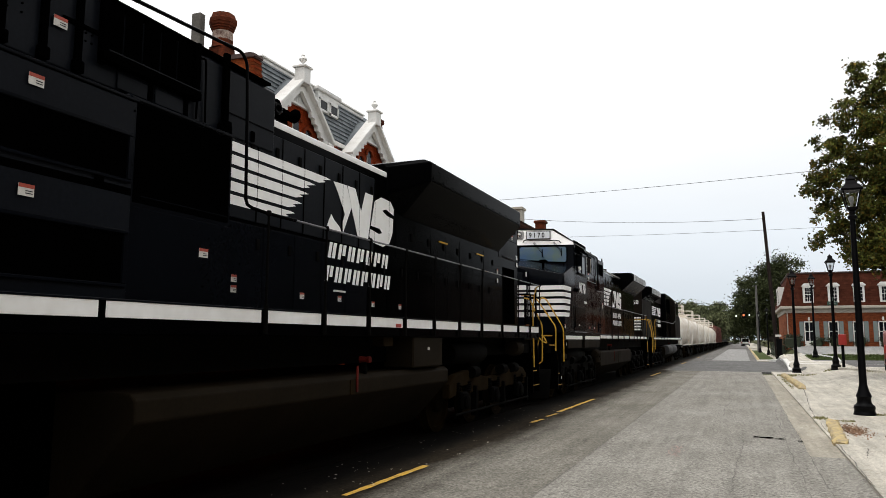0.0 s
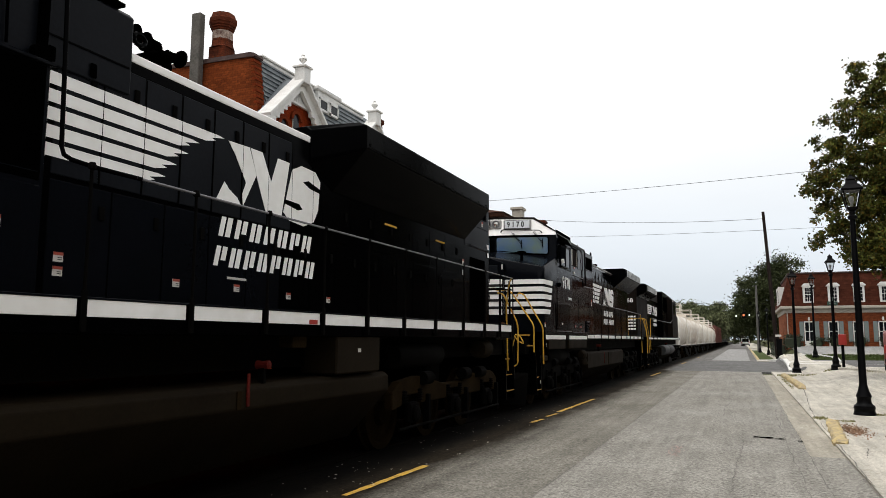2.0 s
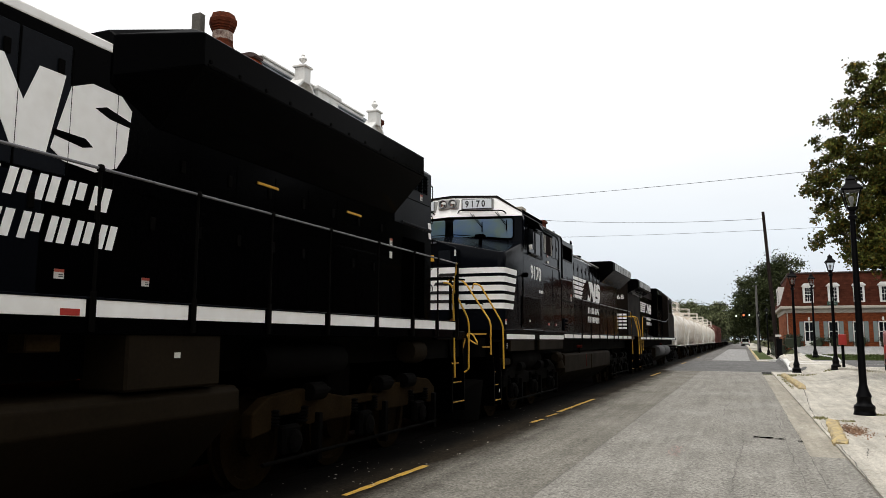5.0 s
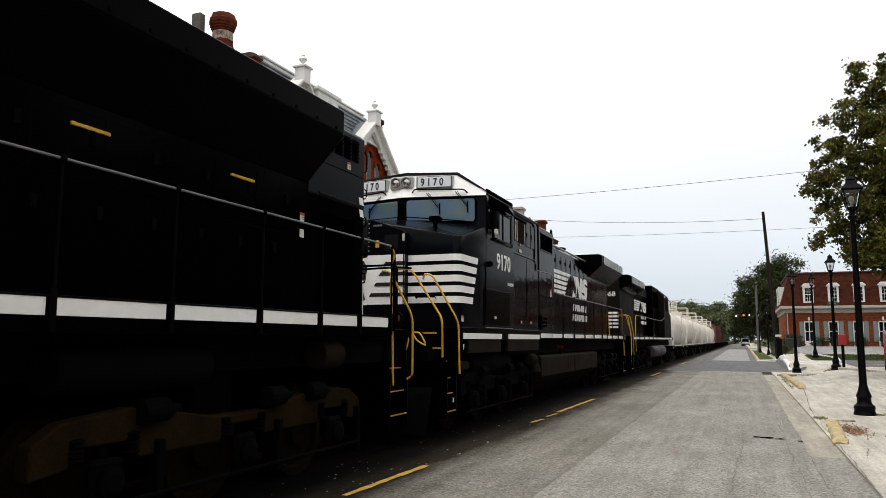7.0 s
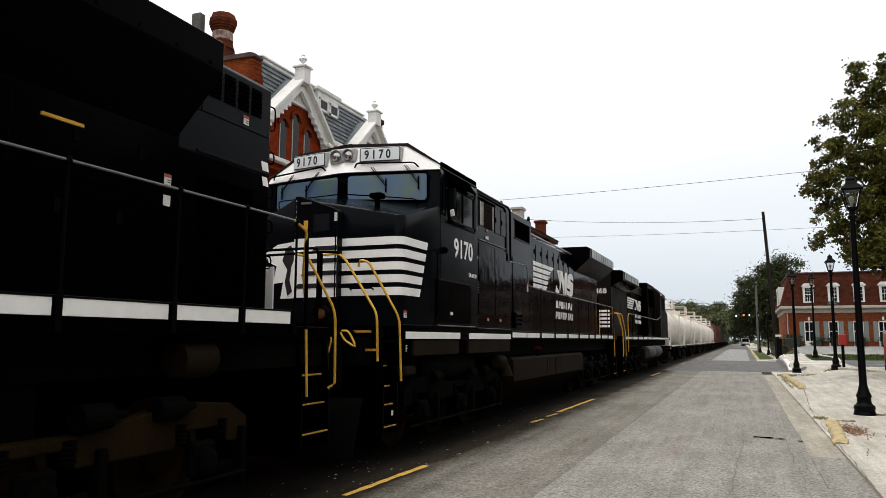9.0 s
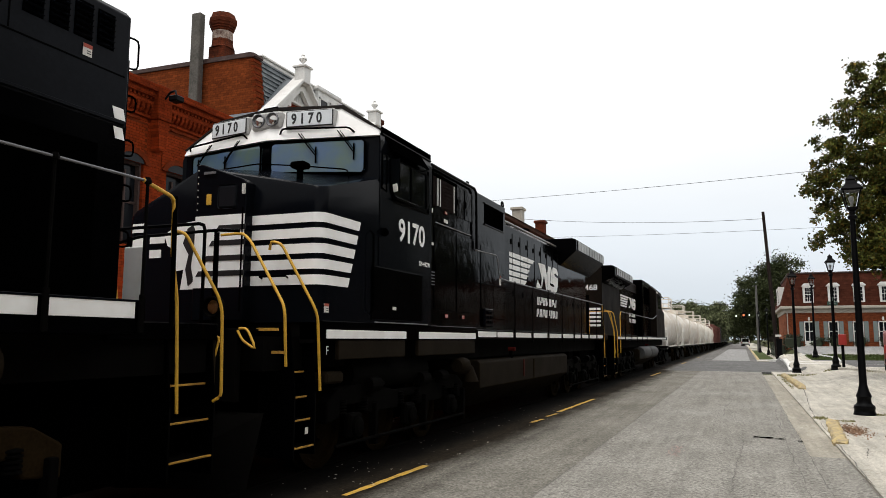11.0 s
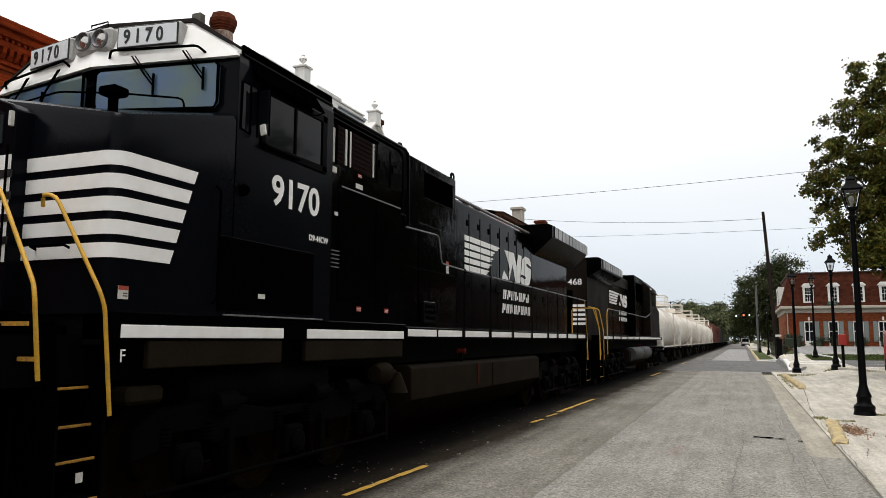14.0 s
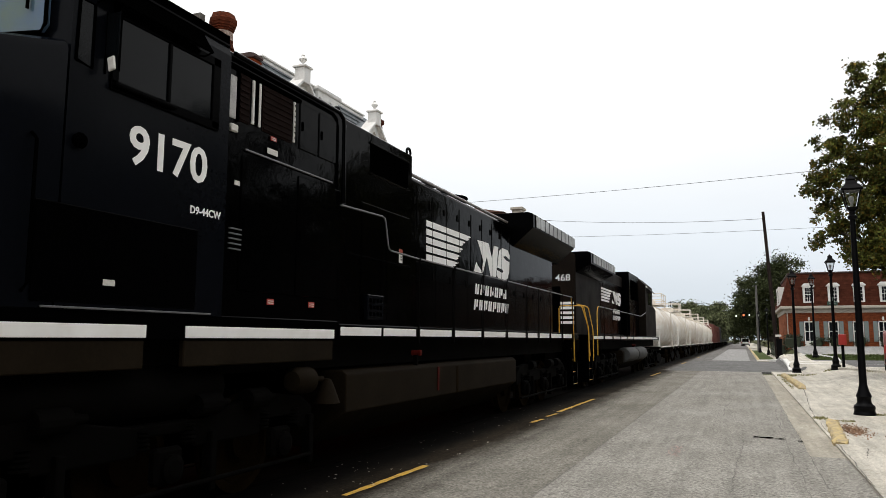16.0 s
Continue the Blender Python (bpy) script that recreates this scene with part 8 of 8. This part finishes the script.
    bm = lathe(bmesh.new(), [(0, 20.3), (0.20, 20.3), (0.22, 20.35), (0.22, 22.6), (0.20, 22.65), (0, 22.65)], 16, (NEAR - 0.36, 0, 1.16), "y")
    smooth(part("air_reservoir", bm, M_UNDER, p))
    # Added dark fill in place of the shade between the trucks.
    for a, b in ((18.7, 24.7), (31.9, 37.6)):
        bx("dark_gap_fill", M_VOID, p, XC - 0.55, XC + 0.55, a, b, 0.35, 1.28)
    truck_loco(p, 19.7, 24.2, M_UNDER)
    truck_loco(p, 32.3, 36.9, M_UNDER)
    step_well(p, 37.2, 37.8)
    curve_rail(p, [(NEAR, 37.05, 2.74), (NEAR, 37.2, 2.3), (NEAR + 0.01, 37.3, 1.0)])
    coupler(p, 38.0, 1)


loco_cab()


# ---- third locomotive: long hood first ----
def loco_rear():
    p = rolling("trailing_locomotive", 49.0, "black locomotive running hood first with white end bands", "locomotive", "locomotives")
    H0 = 40.55
    bx("underframe", M_UNDER, p, XC - 1.15, XC + 1.15, 39.4, 59.6, 1.26, 1.62)
    bx("walkway", M_BLACK, p, FAR, NEAR, 39.5, 59.6, 1.58, 1.75, 0.012)
    posts = [40.2, 42.0, 43.8, 45.6, 47.4, 49.2, 51.0, 52.8, 54.6, 56.6, 58.9]
    stripe_segments(p, posts, 1.62, 1.71, 0.09)
    stanchions(p, posts[1:6], 1.75, 2.66)
    prof = [(HF, 1.75), (HN, 1.75), (HN, 4.30), (HN - 0.10, 4.40), (HF + 0.10, 4.40), (HF, 4.30)]
    hood = part("engine_hood", prism(bmesh.new(), prof, "y", H0, 53.8, 0.012), M_SOOTY, p)
    hood_doors(hood, HN, [44.9 + 0.8 * i for i in range(11)], 1.82, 3.9, M_BLACK)
    m = Matrix.Translation((-5.56, H0 - 0.012, 3.48)) @ Matrix.Rotation(math.pi / 2, 4, "X")
    words("running_number", "468", 0.30, M_WHITE, hood, m, 1.1, bold=0.001)
    for i in range(5):
        z = 2.80 - 0.155 * i
        bx("end_band", M_WHITE, hood, -5.55, -4.97, H0 - 0.010, H0, z - 0.085, z)
        bx("end_band", M_WHITE, hood, -6.58, -5.82, H0 - 0.010, H0, z - 0.085, z)
    bx("end_door", M_BLACK, hood, -6.1, -5.4, H0 - 0.02, H0 + 0.02, 1.8, 3.3, 0.01)
    bx("end_headlight", M_GREYMET, hood, XC - 0.25, XC + 0.1, H0 - 0.05, H0, 3.95, 4.15, 0.03)
    flare(p, 40.6, 45.2, 3.75, 4.02, 4.42, NEAR - 0.10)
    for k in range(9):
        bx("wing_rib", M_UNDER, p, NEAR - 0.10, NEAR - 0.085, 40.9 + 0.5 * k, 40.96 + 0.5 * k, 4.06, 4.36)
        bx("wing_plate", M_WINGSHEEN, p, NEAR - 0.104, NEAR - 0.086, 40.97 + 0.5 * k, 41.39 + 0.5 * k, 4.08, 4.34, 0.003)
    hood_marks(p, HN + 0.010, 45.1, 46.9, 3.06, 3.58, 47.6, 50.0, 2.35, 2.85, 0.9)
    bx("blower_housing", M_BLACK, p, mirror(NEAR - 0.3), NEAR - 0.3, 50.6, 53.8, 1.75, 4.62, 0.03)
    bx("blower_screen", M_VOID, p, NEAR - 0.31, NEAR - 0.29, 51.0, 53.4, 3.4, 4.3, 0.01)
    for u, h, w_ in ((46.2, 0.16, 0.5), (47.6, 0.22, 0.6), (49.4, 0.14, 0.4), (50.2, 0.18, 0.5)):
        bx("roof_box", M_SOOTY, hood, XC + 0.1, XC + 0.1 + w_, u, u + 0.6, 4.38, 4.40 + h, 0.03)
    cabp = [(FAR, 1.75), (NEAR, 1.75), (NEAR, 4.25), (NEAR - 0.5, 4.70), (FAR + 0.5, 4.70), (FAR, 4.25)]
    cab = part("cab", prism(bmesh.new(), cabp, "y", 54.0, 57.0, 0.03), M_SOOTY, p)
    bx("side_window", M_GLASS, cab, NEAR - 0.01, NEAR + 0.008, 54.9, 56.4, 3.3, 3.95, 0.01)
    part("awning", prism(bmesh.new(), [(NEAR, 4.12), (NEAR + 0.16, 3.95), (NEAR + 0.17, 3.97), (NEAR, 4.15)], "y", 54.7, 56.6), M_SOOTY, cab)
    bx("marker_strip", M_STICK, cab, NEAR, NEAR + 0.01, 54.2, 54.9, 4.14, 4.22)
    part("nose", prism(bmesh.new(), [(57.0, 1.75), (58.9, 1.75), (58.9, 3.2), (57.0, 3.5)], "x", FAR + 0.05, NEAR - 0.05, 0.04), M_SOOTY, p)
    rod("side_rail", M_GREYMET, p, [(NEAR + 0.03, 41.2, 2.66), (NEAR + 0.03, 51.8, 2.66), (NEAR + 0.03, 53.8, 2.9)], 0.016)
    fuel_tank(p, 46.6, 53.4, 0.36, 1.18)
    for k in range(2):
        bm = lathe(bmesh.new(), [(0, 47 + 3 * k), (0.26, 47 + 3 * k), (0.29, 47.1 + 3 * k), (0.29, 49.6 + 3 * k), (0.26, 49.7 + 3 * k), (0, 49.7 + 3 * k)], 16, (NEAR - 0.1, 0, 1.0), "y")
        smooth(part("air_reservoir", bm, M_HOPPER, p, "dull grey air reservoir"))
    # Same added dark fill for the shaded gaps under this frame.
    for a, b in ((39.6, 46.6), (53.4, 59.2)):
        bx("dark_gap_fill", M_VOID, p, XC - 0.55, XC + 0.55, a, b, 0.35, 1.28)
    truck_loco(p, 41.4, 45.9, M_UNDER)
    truck_loco(p, 53.9, 58.4, M_UNDER)
    step_well(p, 39.5, 40.1)
    for u in (39.45, 40.15):
        curve_rail(p, [(NEAR - 0.3, u - 0.25, 2.66), (NEAR - 0.1, u - 0.2, 2.6), (NEAR, u, 1.9), (NEAR, u, 0.95)], 0.015)
    curve_rail(p, [(NEAR - 0.9, 39.45, 1.75), (NEAR - 0.9, 39.45, 2.62), (NEAR - 0.2, 39.45, 2.62), (NEAR - 0.05, 39.6, 2.0), (NEAR, 39.6, 1.1)], 0.015)
    curve_rail(p, [(NEAR, 40.9, 1.1), (NEAR, 40.9, 2.5), (NEAR, 41.1, 2.66), (NEAR, 41.4, 2.66)], 0.015)
    bx("end_plate", M_UNDER, p, FAR + 0.1, NEAR - 0.4, 39.4, 39.48, 0.6, 1.75, 0.01)
    coupler(p, 39.4, -1)
    coupler(p, 59.6, 1)


loco_rear()


# ---- freight cars ----
def truck_car(p, u):
    for near in (1, 0):
        xo = NEAR - 0.36 if near else mirror(NEAR - 0.36)
        xi = xo - 0.1 if near else xo + 0.1
        poly = [(u - 1.15, 0.42), (u - 1.15, 0.62), (u - 0.5, 0.82), (u + 0.5, 0.82), (u + 1.15, 0.62), (u + 1.15, 0.42), (u + 0.55, 0.34), (u + 0.3, 0.25), (u - 0.3, 0.25), (u - 0.55, 0.34)]
        part("side_frame", prism(bmesh.new(), poly, "x", xi, xo, 0.02), M_UNDER, p)
    bx("bolster", M_UNDER, p, XC - 0.95, XC + 0.95, u - 0.2, u + 0.2, 0.6, 0.95, 0.02)
    for a in (-0.87, 0.87):
        wheelset(p, u + a, 0.46)


def tank_car(u0, u1):
    c = (u0 + u1) / 2
    p = rolling("tank_car", c, "white tank car with top platform and stained flanks", "tank car", "white tank cars")
    R = 1.40
    zc = 2.40
    prof = [(0, u0 + 0.40), (R * 0.3, u0 + 0.44), (R * 0.55, u0 + 0.54), (R * 0.76, u0 + 0.70), (R * 0.9, u0 + 0.90), (R * 0.97, u0 + 1.10), (R, u0 + 1.35)]
    seams = [u0 + 1.35 + (u1 - u0 - 2.7) * k / 5 for k in range(6)]
    for s in seams[1:-1]:
        prof += [(R, s - 0.03), (R + 0.012, s - 0.02), (R + 0.012, s + 0.02), (R, s + 0.03)]
    prof += [(R, u1 - 1.35), (R * 0.97, u1 - 1.10), (R * 0.9, u1 - 0.90), (R * 0.76, u1 - 0.70), (R * 0.55, u1 - 0.54), (R * 0.3, u1 - 0.44), (0, u1 - 0.40)]
    smooth(part("tank_shell", lathe(bmesh.new(), prof, 36, (XC, 0, zc), "y"), M_TANKW, p), 30)
    bx("centre_sill", M_UNDER, p, XC - 0.3, XC + 0.3, u0 - 0.3, u1 + 0.3, 0.85, 1.2, 0.01)
    for u in (u0 + 1.6, u1 - 1.6):
        bx("saddle", M_TANKW, p, XC - 1.1, XC + 1.1, u - 0.3, u + 0.3, 1.1, 1.75, 0.03)
        bx("end_ladder_plate", M_TANKW, p, NEAR - 0.25, NEAR - 0.2, u - 0.8, u - 0.75, 1.0, 2.0)
    for u in (u0 + 0.1, u1 - 0.6):
        bx("end_platform", M_UNDER, p, FAR + 0.15, NEAR - 0.15, u, u + 0.5, 1.08, 1.2, 0.01)
        curve_rail(p, [(NEAR - 0.2, u + 0.25, 1.2), (NEAR - 0.2, u + 0.25, 2.2), (NEAR - 0.2, u + 0.25, 2.21), (FAR + 0.2, u + 0.25, 2.2), (FAR + 0.2, u + 0.25, 1.2)], 0.03, M_TANKW, "end_rail")
    rod("side_sill_rail", M_TANKW, p, [(NEAR - 0.08, u0 + 0.3, 1.18), (NEAR - 0.08, u1 - 0.3, 1.18)], 0.04)
    smooth(part("manway", lathe(bmesh.new(), [(0, zc + R - 0.1), (0.5, zc + R - 0.1), (0.5, zc + R + 0.35), (0.45, zc + R + 0.42), (0, zc + R + 0.48)], 18, (XC, c, 0)), M_TANKW, p))
    bx("top_platform", M_TANKW, p, XC - 1.05, XC + 1.05, c - 1.3, c + 1.3, zc + R + 0.02, zc + R + 0.08, 0.01)
    for z in (0.36, 0.75):
        curve_rail(p, [(XC - 1.0, c - 1.3, zc + R + z), (XC + 1.0, c - 1.3, zc + R + z), (XC + 1.0, c + 1.3, zc + R + z), (XC - 1.0, c + 1.3, zc + R + z), (XC - 1.0, c - 1.29, zc + R + z)], 0.028, M_TANKW, "platform_rail")
    for dx in (-1, 1):
        for du in (-1.3, 0, 1.3):
            rod("platform_post", M_TANKW, p, [(XC + dx, c + du, zc + R), (XC + dx, c + du, zc + R + 0.75)], 0.028, 6)
    for k in range(9):
        rod("ladder_rung", M_TANKW, p, [(NEAR - 0.02, c - 0.2, 1.3 + 0.3 * k), (NEAR - 0.02, c + 0.2, 1.3 + 0.3 * k)], 0.02, 5)
    for du in (-0.2, 0.2):
        curve_rail(p, [(NEAR - 0.02, c + du, 1.15), (NEAR - 0.02, c + du, 3.35), (NEAR - 0.5, c + du, 3.82)], 0.025, M_TANKW, "ladder_side")
    truck_car(p, u0 + 1.6)
    truck_car(p, u1 - 1.6)
    coupler(p, u0 - 0.1, -1)
    return p


u = 61.6
for k in range(6):
    tank_car(u, u + 12.4)
    u += 13.6


def box_car(u0, u1, mat, label, ribs=12, top=4.3):
    c = (u0 + u1) / 2
    p = rolling("freight_car", c, label, "freight car", "freight cars")
    b = part("body", prism(bmesh.new(), [(FAR + 0.05, 1.1), (NEAR - 0.05, 1.1), (NEAR - 0.05, top - 0.2), (XC + 0.6, top), (XC - 0.6, top), (FAR + 0.05, top - 0.2)], "y", u0, u1, 0.02), mat, p)
    for k in range(ribs):
        uu = u0 + 0.2 + (u1 - u0 - 0.5) * k / (ribs - 1)
        bx("side_post", mat, b, NEAR - 0.05, NEAR + 0.05, uu, uu + 0.12, 1.15, top - 0.25, 0.01)
    bx("centre_sill", M_UNDER, p, XC - 0.4, XC + 0.4, u0 - 0.3, u1 + 0.3, 0.8, 1.1)
    truck_car(p, u0 + 2)
    truck_car(p, u1 - 2)
    return p


box_car(u, u + 15.5, M_RUST, "red-brown boxcar with ribbed sides")
u += 16.8
box_car(u, u + 15.5, M_RUST, "red-brown boxcar with ribbed sides")
u += 16.8
for k in range(7):
    box_car(u, u + 14.5, M_HOPPER, "dark grey covered hopper car", 9, 4.4)
    u += 15.8


def motions():
    for ob, rows in MOVES:
        walk(ob, rows)


motions()
